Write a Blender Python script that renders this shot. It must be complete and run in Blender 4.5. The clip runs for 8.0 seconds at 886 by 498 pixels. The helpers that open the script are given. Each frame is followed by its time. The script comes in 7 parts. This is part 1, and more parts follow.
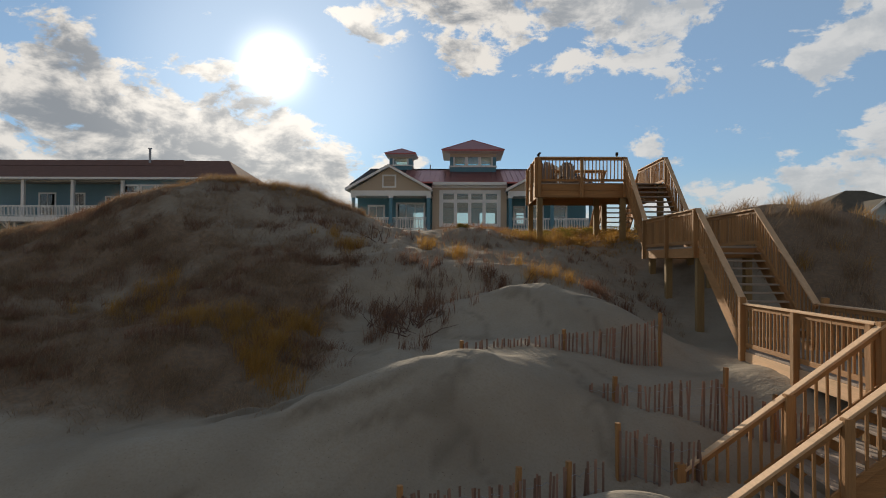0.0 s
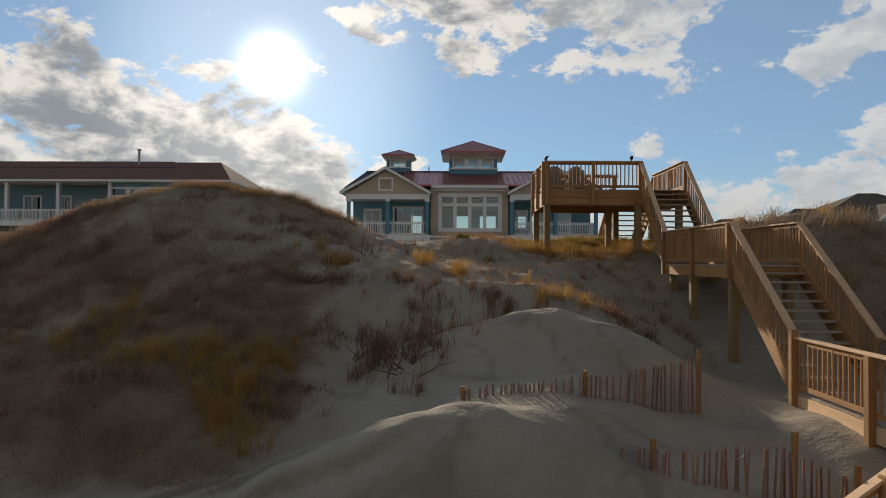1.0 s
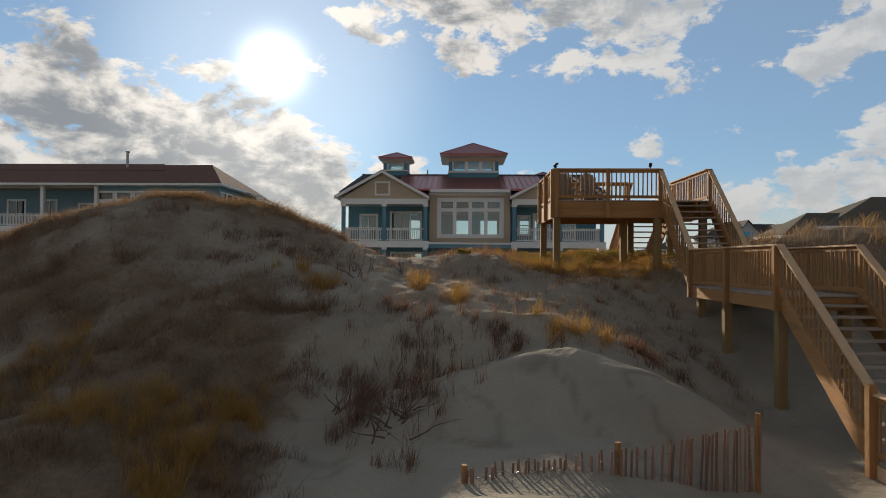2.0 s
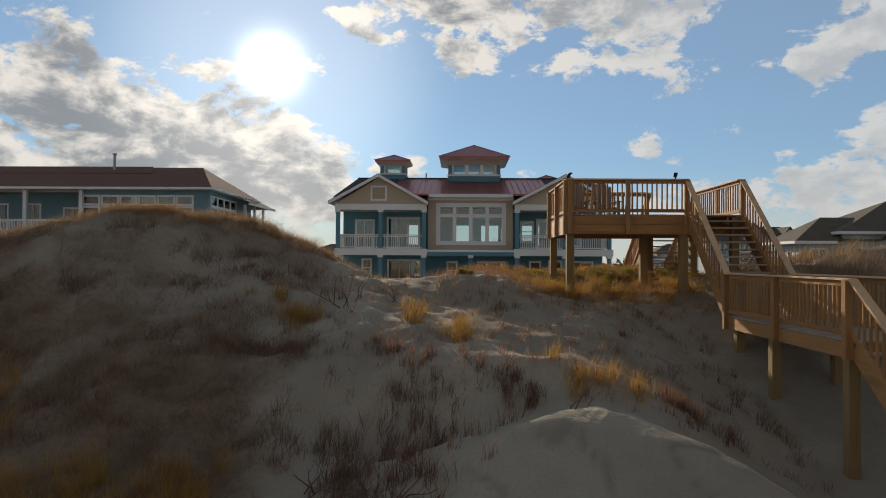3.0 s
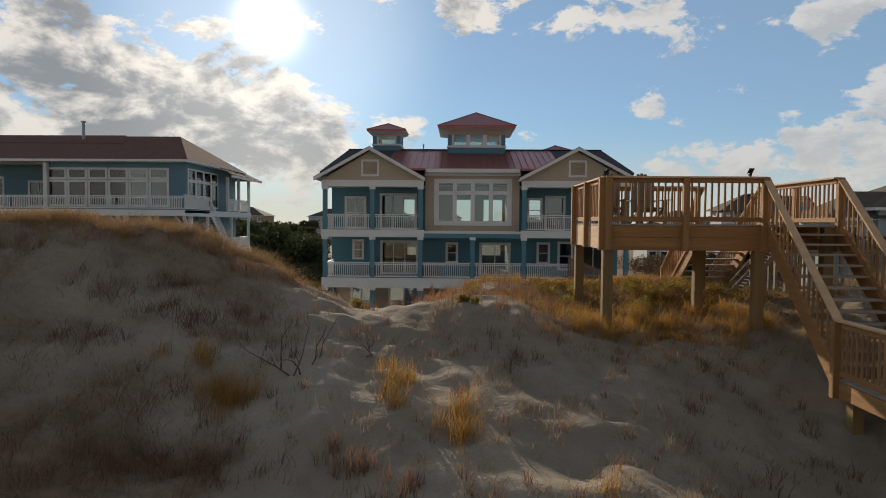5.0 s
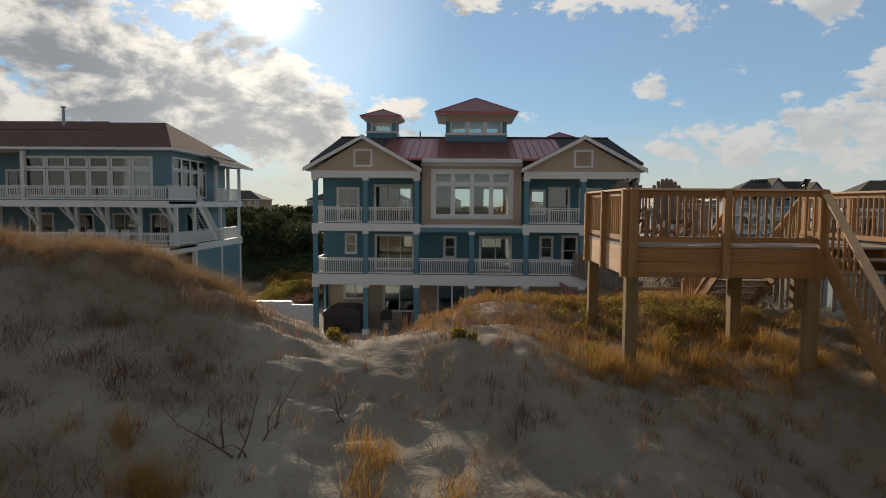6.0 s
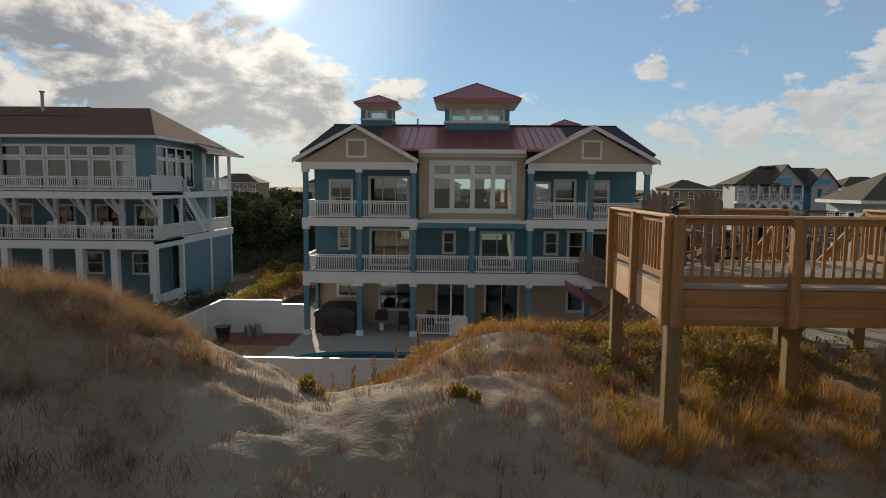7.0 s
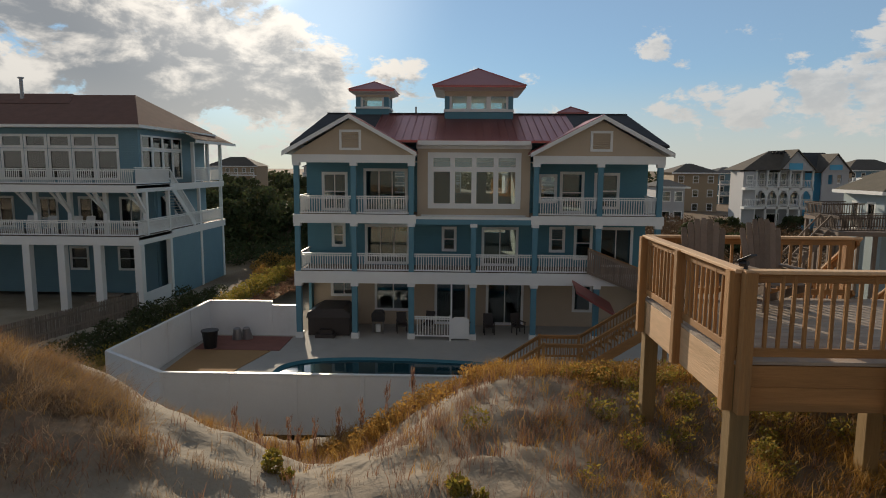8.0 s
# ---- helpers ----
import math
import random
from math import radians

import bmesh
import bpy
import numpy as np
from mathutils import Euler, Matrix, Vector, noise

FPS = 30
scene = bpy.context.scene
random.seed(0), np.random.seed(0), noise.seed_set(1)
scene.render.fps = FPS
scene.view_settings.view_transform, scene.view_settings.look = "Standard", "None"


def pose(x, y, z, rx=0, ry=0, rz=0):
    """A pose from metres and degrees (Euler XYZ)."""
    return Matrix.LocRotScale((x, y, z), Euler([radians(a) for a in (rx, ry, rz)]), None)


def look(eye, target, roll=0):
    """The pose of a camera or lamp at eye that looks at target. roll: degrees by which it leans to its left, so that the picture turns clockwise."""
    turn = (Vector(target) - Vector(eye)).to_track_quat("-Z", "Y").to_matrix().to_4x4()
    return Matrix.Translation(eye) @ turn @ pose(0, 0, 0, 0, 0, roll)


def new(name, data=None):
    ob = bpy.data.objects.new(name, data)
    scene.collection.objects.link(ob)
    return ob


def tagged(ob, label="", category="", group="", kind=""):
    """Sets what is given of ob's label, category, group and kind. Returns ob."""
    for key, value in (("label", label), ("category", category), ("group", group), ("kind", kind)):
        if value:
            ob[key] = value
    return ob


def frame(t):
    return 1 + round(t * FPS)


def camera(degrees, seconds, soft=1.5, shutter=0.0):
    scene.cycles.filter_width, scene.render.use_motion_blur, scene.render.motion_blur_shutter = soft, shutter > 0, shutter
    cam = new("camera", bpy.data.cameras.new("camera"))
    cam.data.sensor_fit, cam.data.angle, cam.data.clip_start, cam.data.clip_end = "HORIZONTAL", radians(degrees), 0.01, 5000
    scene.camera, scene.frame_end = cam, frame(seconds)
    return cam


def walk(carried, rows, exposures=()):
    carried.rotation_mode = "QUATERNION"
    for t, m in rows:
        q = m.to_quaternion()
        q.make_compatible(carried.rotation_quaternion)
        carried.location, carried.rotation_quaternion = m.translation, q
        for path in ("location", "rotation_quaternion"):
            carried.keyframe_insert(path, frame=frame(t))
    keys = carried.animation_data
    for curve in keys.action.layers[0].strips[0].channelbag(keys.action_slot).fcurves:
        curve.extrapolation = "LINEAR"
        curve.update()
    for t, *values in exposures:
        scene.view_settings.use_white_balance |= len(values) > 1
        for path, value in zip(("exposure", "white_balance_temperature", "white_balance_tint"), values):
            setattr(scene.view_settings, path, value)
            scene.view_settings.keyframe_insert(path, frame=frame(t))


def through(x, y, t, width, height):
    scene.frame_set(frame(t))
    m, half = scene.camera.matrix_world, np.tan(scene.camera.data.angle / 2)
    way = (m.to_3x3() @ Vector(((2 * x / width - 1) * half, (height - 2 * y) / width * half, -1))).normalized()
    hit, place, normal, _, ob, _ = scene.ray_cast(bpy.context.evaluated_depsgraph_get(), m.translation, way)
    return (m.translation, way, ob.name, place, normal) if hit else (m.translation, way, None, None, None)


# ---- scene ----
cam = camera(70.1, 8.0, soft=1.0)
PATH = [
    (0, (-1.015, -48.846, 4.061), (-1.078, -46.847, 4.099), 0.4),
    (0.5, (-1.035, -47.862, 4.27), (-1.096, -45.863, 4.309), 0.5),
    (1, (-1.047, -46.881, 4.509), (-1.108, -44.882, 4.548), 0.4),
    (1.5, (-1.051, -45.871, 4.78), (-1.112, -43.872, 4.819), 0.4),
    (3, (-1.14, -42.75, 5.652), (-1.198, -40.751, 5.69), 0.4),
    (3.5, (-1.164, -41.705, 5.969), (-1.223, -39.706, 5.979), 0.4),
    (4, (-1.197, -40.657, 6.289), (-1.254, -38.658, 6.263), 0.4),
    (4.5, (-1.204, -39.621, 6.603), (-1.262, -37.623, 6.548), 0.4),
    (6, (-1.09, -36.384, 7.582), (-1.148, -34.39, 7.442), 0.4),
    (6.5, (-1.094, -35.305, 7.913), (-1.149, -33.313, 7.744), 0.5),
    (7, (-1.107, -34.191, 8.226), (-1.163, -32.202, 8.029), 0.5),
    (7.5, (-1.127, -33.13, 8.547), (-1.184, -31.144, 8.322), 0.4),
    (8, (-1.121, -32.133, 8.868), (-1.179, -30.15, 8.613), 0.4),
]
walk(cam, [(t, look(eye, target, roll)) for t, eye, target, roll in PATH], exposures=((0.0, 0.0, 6650, 10), (8.0, 0.0, 6750, 10)))

# ---- sky and sun ----
SUN_AZ, SUN_EL = 17.0, 16.6  # degrees left of the house's axis, and above the horizon


def bearing(az, el):
    """Unit vector; az in degrees to the right of +y, el upwards."""
    a, e = radians(az), radians(el)
    return Vector((math.sin(a) * math.cos(e), math.cos(a) * math.cos(e), math.sin(e)))


SUN_DIR = bearing(-SUN_AZ, SUN_EL)
sun = new("sun", bpy.data.lights.new("sun", "SUN"))
sun.data.energy, sun.data.angle, sun.data.color = 4.2, radians(0.6), (1.0, 0.86, 0.68)
sun.matrix_world = look((0, 0, 60), Vector((0, 0, 60)) - SUN_DIR)

world = bpy.data.worlds.new("sky")
scene.world = world
world.use_nodes = True
WN, WL = world.node_tree.nodes, world.node_tree.links
WN.clear()


def wmath(op, a, b=None, c=None, clamp=False):
    n = WN.new("ShaderNodeMath")
    n.operation, n.use_clamp = op, clamp
    for i, v in enumerate((a, b, c)):
        if v is None:
            continue
        if isinstance(v, (int, float)):
            n.inputs[i].default_value = v
        else:
            WL.new(v, n.inputs[i])
    return n.outputs[0]


def wvec(op, a, b):
    n = WN.new("ShaderNodeVectorMath")
    n.operation = op
    for i, v in enumerate((a, b)):
        if isinstance(v, (tuple, Vector)):
            n.inputs[i].default_value = v
        else:
            WL.new(v, n.inputs[i])
    return n


def wsmooth(value, low, high, to0=0.0, to1=1.0):
    n = WN.new("ShaderNodeMapRange")
    n.interpolation_type = "SMOOTHSTEP"
    n.inputs[1].default_value, n.inputs[2].default_value = low, high
    n.inputs[3].default_value, n.inputs[4].default_value = to0, to1
    WL.new(value, n.inputs[0])
    return n.outputs[0]


def wmix(fac, a, b):
    n = WN.new("ShaderNodeMix")
    n.data_type = "RGBA"
    for i, v in ((0, fac), (6, a), (7, b)):
        if isinstance(v, (int, float, tuple)):
            n.inputs[i].default_value = v
        else:
            WL.new(v, n.inputs[i])
    return n.outputs[2]


sky = WN.new("ShaderNodeTexSky")
sky.sky_type, sky.sun_disc = "NISHITA", False
sky.sun_elevation, sky.sun_rotation = radians(SUN_EL), radians(-SUN_AZ)
sky.air_density, sky.dust_density, sky.ozone_density = 1.0, 0.15, 2.5
way = WN.new("ShaderNodeTexCoord").outputs["Generated"]
split = WN.new("ShaderNodeSeparateXYZ")
WL.new(way, split.inputs[0])
up = wmath("MAXIMUM", split.outputs[2], 0.0)
# heaped clouds: flattened billows, thickened in banks
flat = wvec("MULTIPLY", way, (1.0, 1.0, 1.75)).outputs[0]


def cloud_noise(scale, detail, rough, shift, warp=0.0):
    n = WN.new("ShaderNodeTexNoise")
    n.inputs["Scale"].default_value, n.inputs["Detail"].default_value = scale, detail
    n.inputs["Roughness"].default_value, n.inputs["Distortion"].default_value = rough, warp
    WL.new(wvec("ADD", flat, shift).outputs[0], n.inputs["Vector"])
    return n.outputs[0]


SHIFT = Vector((3.1, 0.7, 0.2))
TOWARDS = Vector((SUN_DIR.x * 0.02, 0.0, 0.05))  # the lit side of a billow
billow = cloud_noise(11.0, 10.0, 0.62, SHIFT, 0.2)
above = cloud_noise(11.0, 6.0, 0.60, SHIFT + TOWARDS, 0.2)
veil = cloud_noise(4.0, 4.0, 0.55, (7.3, 2.9, 1.1))
form = wmath("MULTIPLY", wmath("SUBTRACT", veil, 0.5), 0.45)
# banks and clear stretches: azimuth, elevation, half width, half height, amount
BANKS = (
    (-36, 10, 15, 9, 0.27), (-19, 8.5, 11, 5.5, 0.24), (-12, 6.5, 8, 3.5, 0.10), (-30, 20, 12, 4, -0.14), (-9, 14, 7, 5, -0.12), (-38, 24, 8, 4, 0.04), (-23, 24.5, 5, 2, 0.16),
    (-1, 23.5, 9, 3, 0.16), (3, 20, 4, 2.6, 0.10), (16, 21.5, 7.5, 5, 0.26), (0, 17.5, 2.6, 2, 0.12), (-11, 20.5, 2.4, 1.6, 0.12),
    (36, 19.5, 7, 4.5, 0.15), (37, 9.5, 6, 4.5, 0.20), (28, 5, 12, 2.6, 0.15), (15.5, 10.5, 2.0, 1.8, 0.17), (29, 15.5, 2.6, 1.3, 0.14), (26, 11, 4, 1.4, 0.10), (21, 15, 2, 1, 0.11),
    (7, 10, 11, 6, -0.14), (24, 13, 6, 2, -0.04), (-62, 22, 24, 18, 0.12), (62, 26, 22, 14, 0.08),
)
for az, el, wide_, tall, amount in BANKS:
    across = wvec("DOT_PRODUCT", way, bearing(az + 90, 0) / math.sin(radians(wide_))).outputs["Value"]
    upward = wvec("DOT_PRODUCT", way, bearing(az, el + 90) / math.sin(radians(tall))).outputs["Value"]
    apart = wmath("ADD", wmath("MULTIPLY", across, across), wmath("MULTIPLY", upward, upward))
    form = wmath("ADD", form, wsmooth(apart, 1.5, 0.0, 0.0, amount))
form = wmath("ADD", form, wsmooth(split.outputs[1], 0.1, -0.5, 0.0, 0.14))
dens = wmath("ADD", wmath("MULTIPLY", wmath("SUBTRACT", billow, 0.5), 1.35), form)
cover = wsmooth(dens, 0.055, 0.165)
# undersides and thick hearts are grey, tops and thin edges bright
thick = wsmooth(wmath("ADD", wmath("MULTIPLY", wmath("SUBTRACT", above, 0.5), 2.3), wmath("MULTIPLY", form, 1.1)), 0.0, 0.48)
facing = wvec("DOT_PRODUCT", way, SUN_DIR).outputs["Value"]
sunward = wsmooth(facing, math.cos(radians(38)), math.cos(radians(4)))
behind = wsmooth(facing, 0.35, -0.5)
lit = wmix(behind, wmix(sunward, (0.63, 0.64, 0.645, 1), (0.86, 0.81, 0.74, 1)), (0.385, 0.355, 0.315, 1))
shade = wmix(behind, wmix(sunward, (0.46, 0.49, 0.52, 1), (0.25, 0.265, 0.285, 1)), (0.225, 0.21, 0.195, 1))
cloud = wmix(thick, lit, shade)
blue = wvec("MULTIPLY", sky.outputs[0], (0.052, 0.078, 0.105)).outputs[0]
haze = wmix(behind, (0.385, 0.50, 0.572, 1), (0.17, 0.175, 0.18, 1))
both = wmix(wmath("MULTIPLY", cover, 0.94), wmix(0.45, blue, haze), cloud)
# pale cream haze low over the horizon
both = wmix(wsmooth(up, 0.0, 0.15, 0.72, 0.0), both, (0.58, 0.57, 0.54, 1))
# the bright haze round the sun
away = wmath("DIVIDE", wmath("SUBTRACT", 1.0, facing), 1.0 - math.cos(radians(2.0)))
halo = wmath("MULTIPLY", wmath("POWER", 2.718, wmath("MULTIPLY", away, -1.0)), 2.2)
wide = wmath("MULTIPLY", wmath("POWER", wsmooth(facing, math.cos(radians(19)), math.cos(radians(2))), 2.2), 0.24)
glow = WN.new("ShaderNodeVectorMath")
glow.operation = "SCALE"
glow.inputs[0].default_value = (1.0, 0.95, 0.86)
WL.new(wmath("ADD", halo, wide), glow.inputs["Scale"])
total = wvec("ADD", both, glow.outputs[0]).outputs[0]
# deeper towards the zenith
deep = WN.new("ShaderNodeVectorMath")
deep.operation = "SCALE"
WL.new(total, deep.inputs[0])
WL.new(wsmooth(up, 0.42, 0.95, 1.0, 0.5), deep.inputs["Scale"])
total = deep.outputs[0]
back = WN.new("ShaderNodeBackground")
back.inputs["Strength"].default_value = 1.0
WL.new(total, back.inputs["Color"])
WL.new(back.outputs[0], WN.new("ShaderNodeOutputWorld").inputs[0])

# ---- materials ----
def material(name, colour, rough=0.7, metal=0.0, vary=0.18, grain=6.0, fine=60.0, bump=0.15, stretch=(1, 1, 1),
             stain=None, stain_amount=0.5, per_object=0.0, ribs=None, spec=0.4):
    """A node material: base colour varied at two scales, fine relief, optional stains, lap lines or seams, and a change per object."""
    m = bpy.data.materials.new(name)
    m.use_nodes = True
    N, L = m.node_tree.nodes, m.node_tree.links
    b = N["Principled BSDF"]
    b.inputs["Roughness"].default_value, b.inputs["Metallic"].default_value = rough, metal
    b.inputs["Specular IOR Level"].default_value = spec
    geo = N.new("ShaderNodeNewGeometry")
    mp = N.new("ShaderNodeMapping")
    mp.inputs["Scale"].default_value = stretch
    L.new(geo.outputs["Position"], mp.inputs["Vector"])

    def tex(scale, detail=4.0, roughness=0.6):
        n = N.new("ShaderNodeTexNoise")
        n.inputs["Scale"].default_value, n.inputs["Detail"].default_value, n.inputs["Roughness"].default_value = scale, detail, roughness
        L.new(mp.outputs[0], n.inputs["Vector"])
        return n.outputs[0]

    def mth(op, a, c, clamp=False):
        n = N.new("ShaderNodeMath")
        n.operation, n.use_clamp = op, clamp
        for i, v in enumerate((a, c)):
            if isinstance(v, (int, float)):
                n.inputs[i].default_value = v
            else:
                L.new(v, n.inputs[i])
        return n.outputs[0]

    coarse, small = tex(grain, 3.0), tex(fine, 3.0)
    amount = mth("ADD", mth("MULTIPLY", mth("SUBTRACT", coarse, 0.5), 2.0 * vary), mth("MULTIPLY", mth("SUBTRACT", small, 0.5), 1.4 * vary))
    if per_object:
        info = N.new("ShaderNodeObjectInfo")
        amount = mth("ADD", amount, mth("MULTIPLY", mth("SUBTRACT", info.outputs["Random"], 0.5), per_object))
    gain = mth("ADD", amount, 1.0)
    col = N.new("ShaderNodeVectorMath")
    col.operation = "SCALE"
    col.inputs[0].default_value = colour
    L.new(gain, col.inputs["Scale"])
    out = col.outputs[0]
    if stain:
        ramp = N.new("ShaderNodeMapRange")
        ramp.interpolation_type = "SMOOTHSTEP"
        ramp.inputs[1].default_value, ramp.inputs[2].default_value, ramp.inputs[4].default_value = 0.5, 0.72, stain_amount
        L.new(tex(grain * 0.45, 5.0, 0.65), ramp.inputs[0])
        mix = N.new("ShaderNodeMix")
        mix.data_type = "RGBA"
        L.new(ramp.outputs[0], mix.inputs[0])
        L.new(out, mix.inputs[6])
        mix.inputs[7].default_value = (*stain, 1)
        out = mix.outputs[2]
    L.new(out, b.inputs["Base Color"])
    height = small
    if ribs:
        axis, pitch, depth = ribs
        sep = N.new("ShaderNodeSeparateXYZ")
        L.new(geo.outputs["Position"], sep.inputs[0])
        saw = mth("FRACT", mth("DIVIDE", sep.outputs[axis], pitch), 0.0)
        height = mth("ADD", mth("MULTIPLY", small, 0.15), mth("MULTIPLY", saw, depth))
    bn = N.new("ShaderNodeBump")
    bn.inputs["Strength"].default_value, bn.inputs["Distance"].default_value = bump, 0.02
    L.new(height, bn.inputs["Height"])
    L.new(bn.outputs[0], b.inputs["Normal"])
    return m


def glass(name, tint=(0.75, 0.85, 0.85)):
    """Window glass: a clear pane that mirrors the sky at its surface."""
    m = bpy.data.materials.new(name)
    m.use_nodes = True
    N, L = m.node_tree.nodes, m.node_tree.links
    N.remove(N["Principled BSDF"])
    clear, mirror, mix, fres = N.new("ShaderNodeBsdfTransparent"), N.new("ShaderNodeBsdfGlossy"), N.new("ShaderNodeMixShader"), N.new("ShaderNodeFresnel")
    clear.inputs[0].default_value = (*tint, 1)
    mirror.inputs["Roughness"].default_value = 0.02
    fres.inputs["IOR"].default_value = 2.1
    L.new(fres.outputs[0], mix.inputs[0])
    L.new(clear.outputs[0], mix.inputs[1])
    L.new(mirror.outputs[0], mix.inputs[2])
    L.new(mix.outputs[0], N["Material Output"].inputs[0])
    return m


WOOD = material("treated_pine", (0.37, 0.185, 0.068), 0.75, vary=0.34, grain=9.0, fine=70.0, bump=0.45, stretch=(0.07, 1, 1), stain=(0.19, 0.115, 0.05), stain_amount=0.5, per_object=0.35)
WOOD_Y = material("treated_pine_lengthwise", (0.37, 0.185, 0.068), 0.75, vary=0.34, grain=9.0, fine=70.0, bump=0.45, stretch=(1, 0.07, 1), stain=(0.19, 0.115, 0.05), stain_amount=0.5, per_object=0.35)
WOOD_UP = material("treated_pine_upright", (0.375, 0.195, 0.075), 0.75, vary=0.34, grain=9.0, fine=70.0, bump=0.45, stretch=(1, 1, 0.06), stain=(0.19, 0.12, 0.055), stain_amount=0.5, per_object=0.3)
WOOD_PILE = material("weathered_piling", (0.27, 0.175, 0.075), 0.8, vary=0.3, grain=7.0, fine=60.0, bump=0.4, stretch=(1, 1, 0.06), stain=(0.15, 0.115, 0.06), stain_amount=0.5, per_object=0.25)
# lighter pine for caps and side fascias: sunlight put into the base colour
WOOD_SUNLIT = material("sunlit_pine", (0.66, 0.43, 0.25), 0.75, vary=0.24, grain=7.0, fine=60.0, bump=0.35, stretch=(1, 0.1, 1), stain=(0.42, 0.26, 0.14), per_object=0.25)
WOOD_DECK = material("weathered_decking", (0.36, 0.29, 0.23), 0.8, vary=0.22, grain=2.0, fine=45.0, bump=0.3, per_object=0.3)
WOOD_GREY = material("grey_weathered_wood", (0.22, 0.17, 0.135), 0.85, vary=0.25, grain=4.0, fine=40.0, bump=0.3, per_object=0.4)
FENCE_WOOD = material("sand_fence_lath", (0.27, 0.165, 0.12), 0.85, vary=0.3, grain=5.0, fine=50.0, bump=0.3, stretch=(1, 1, 0.2), per_object=0.6)
TEAL = material("teal_lap_siding", (0.095, 0.245, 0.315), 0.6, vary=0.10, grain=1.2, fine=18.0, bump=0.5, ribs=(2, 0.15, 1.0))
TEAL_TRIM = material("teal_painted_wood", (0.10, 0.245, 0.32), 0.5, vary=0.10, grain=2.0, fine=20.0, bump=0.1)
BEIGE = material("beige_stucco", (0.50, 0.41, 0.31), 0.85, vary=0.09, grain=1.0, fine=40.0, bump=0.2)
PALE_TEAL = material("pale_teal_siding", (0.145, 0.27, 0.335), 0.6, vary=0.10, grain=1.2, fine=18.0, bump=0.5, ribs=(2, 0.15, 1.0))
WHITE = material("white_painted_trim", (0.76, 0.77, 0.76), 0.5, vary=0.05, grain=1.5, fine=20.0, bump=0.06)
VINYL = material("white_vinyl_fence", (0.74, 0.75, 0.76), 0.4, vary=0.05, grain=0.8, fine=15.0, bump=0.05, stain=(0.55, 0.53, 0.48), stain_amount=0.35)
RED_METAL = material("red_metal_roofing", (0.40, 0.13, 0.12), 0.36, metal=0.8, vary=0.12, grain=0.8, fine=8.0, bump=0.05)
SHINGLE = material("charcoal_shingles", (0.055, 0.058, 0.065), 0.9, vary=0.35, grain=2.0, fine=14.0, bump=0.5, ribs=(2, 0.12, 1.0))
BROWN_SHINGLE = material("brown_shingles", (0.17, 0.085, 0.062), 0.9, vary=0.3, grain=1.6, fine=14.0, bump=0.5, ribs=(2, 0.12, 1.0))
GREY_SHINGLE = material("grey_brown_shingles", (0.10, 0.085, 0.07), 0.9, vary=0.3, grain=1.5, fine=12.0, bump=0.4)
ROOM = material("pale_interior", (0.42, 0.40, 0.36), 0.9, vary=0.12)
CONCRETE = material("pale_concrete", (0.42, 0.40, 0.37), 0.85, vary=0.12, grain=0.7, fine=25.0, bump=0.2, stain=(0.33, 0.31, 0.28), stain_amount=0.5)
PAVER = material("red_brick_paving", (0.24, 0.10, 0.08), 0.85, vary=0.25, grain=2.0, fine=20.0, bump=0.3)
TAN_SAND = material("damp_yard_sand", (0.36, 0.215, 0.10), 0.95, vary=0.15, grain=0.8, fine=15.0, bump=0.3)
BLACK = material("black_plastic", (0.015, 0.015, 0.018), 0.4, vary=0.1)
GREY_METAL = material("grey_metal", (0.3, 0.3, 0.31), 0.35, metal=0.8, vary=0.1)
BROWN_COVER = material("brown_vinyl_cover", (0.048, 0.038, 0.035), 0.5, vary=0.15)
GLASS = glass("window_glass")
POOL_TILE = material("blue_pool_lining", (0.03, 0.16, 0.22), 0.3, vary=0.15)


def water_material():
    m = bpy.data.materials.new("pool_water")
    m.use_nodes = True
    N, L = m.node_tree.nodes, m.node_tree.links
    b = N["Principled BSDF"]
    b.inputs["Base Color"].default_value, b.inputs["Roughness"].default_value = (0.012, 0.05, 0.065, 1), 0.05
    n, bn = N.new("ShaderNodeTexNoise"), N.new("ShaderNodeBump")
    n.inputs["Scale"].default_value, bn.inputs["Strength"].default_value = 3.0, 0.08
    L.new(n.outputs[0], bn.inputs["Height"])
    L.new(bn.outputs[0], b.inputs["Normal"])
    return m


WATER = water_material()


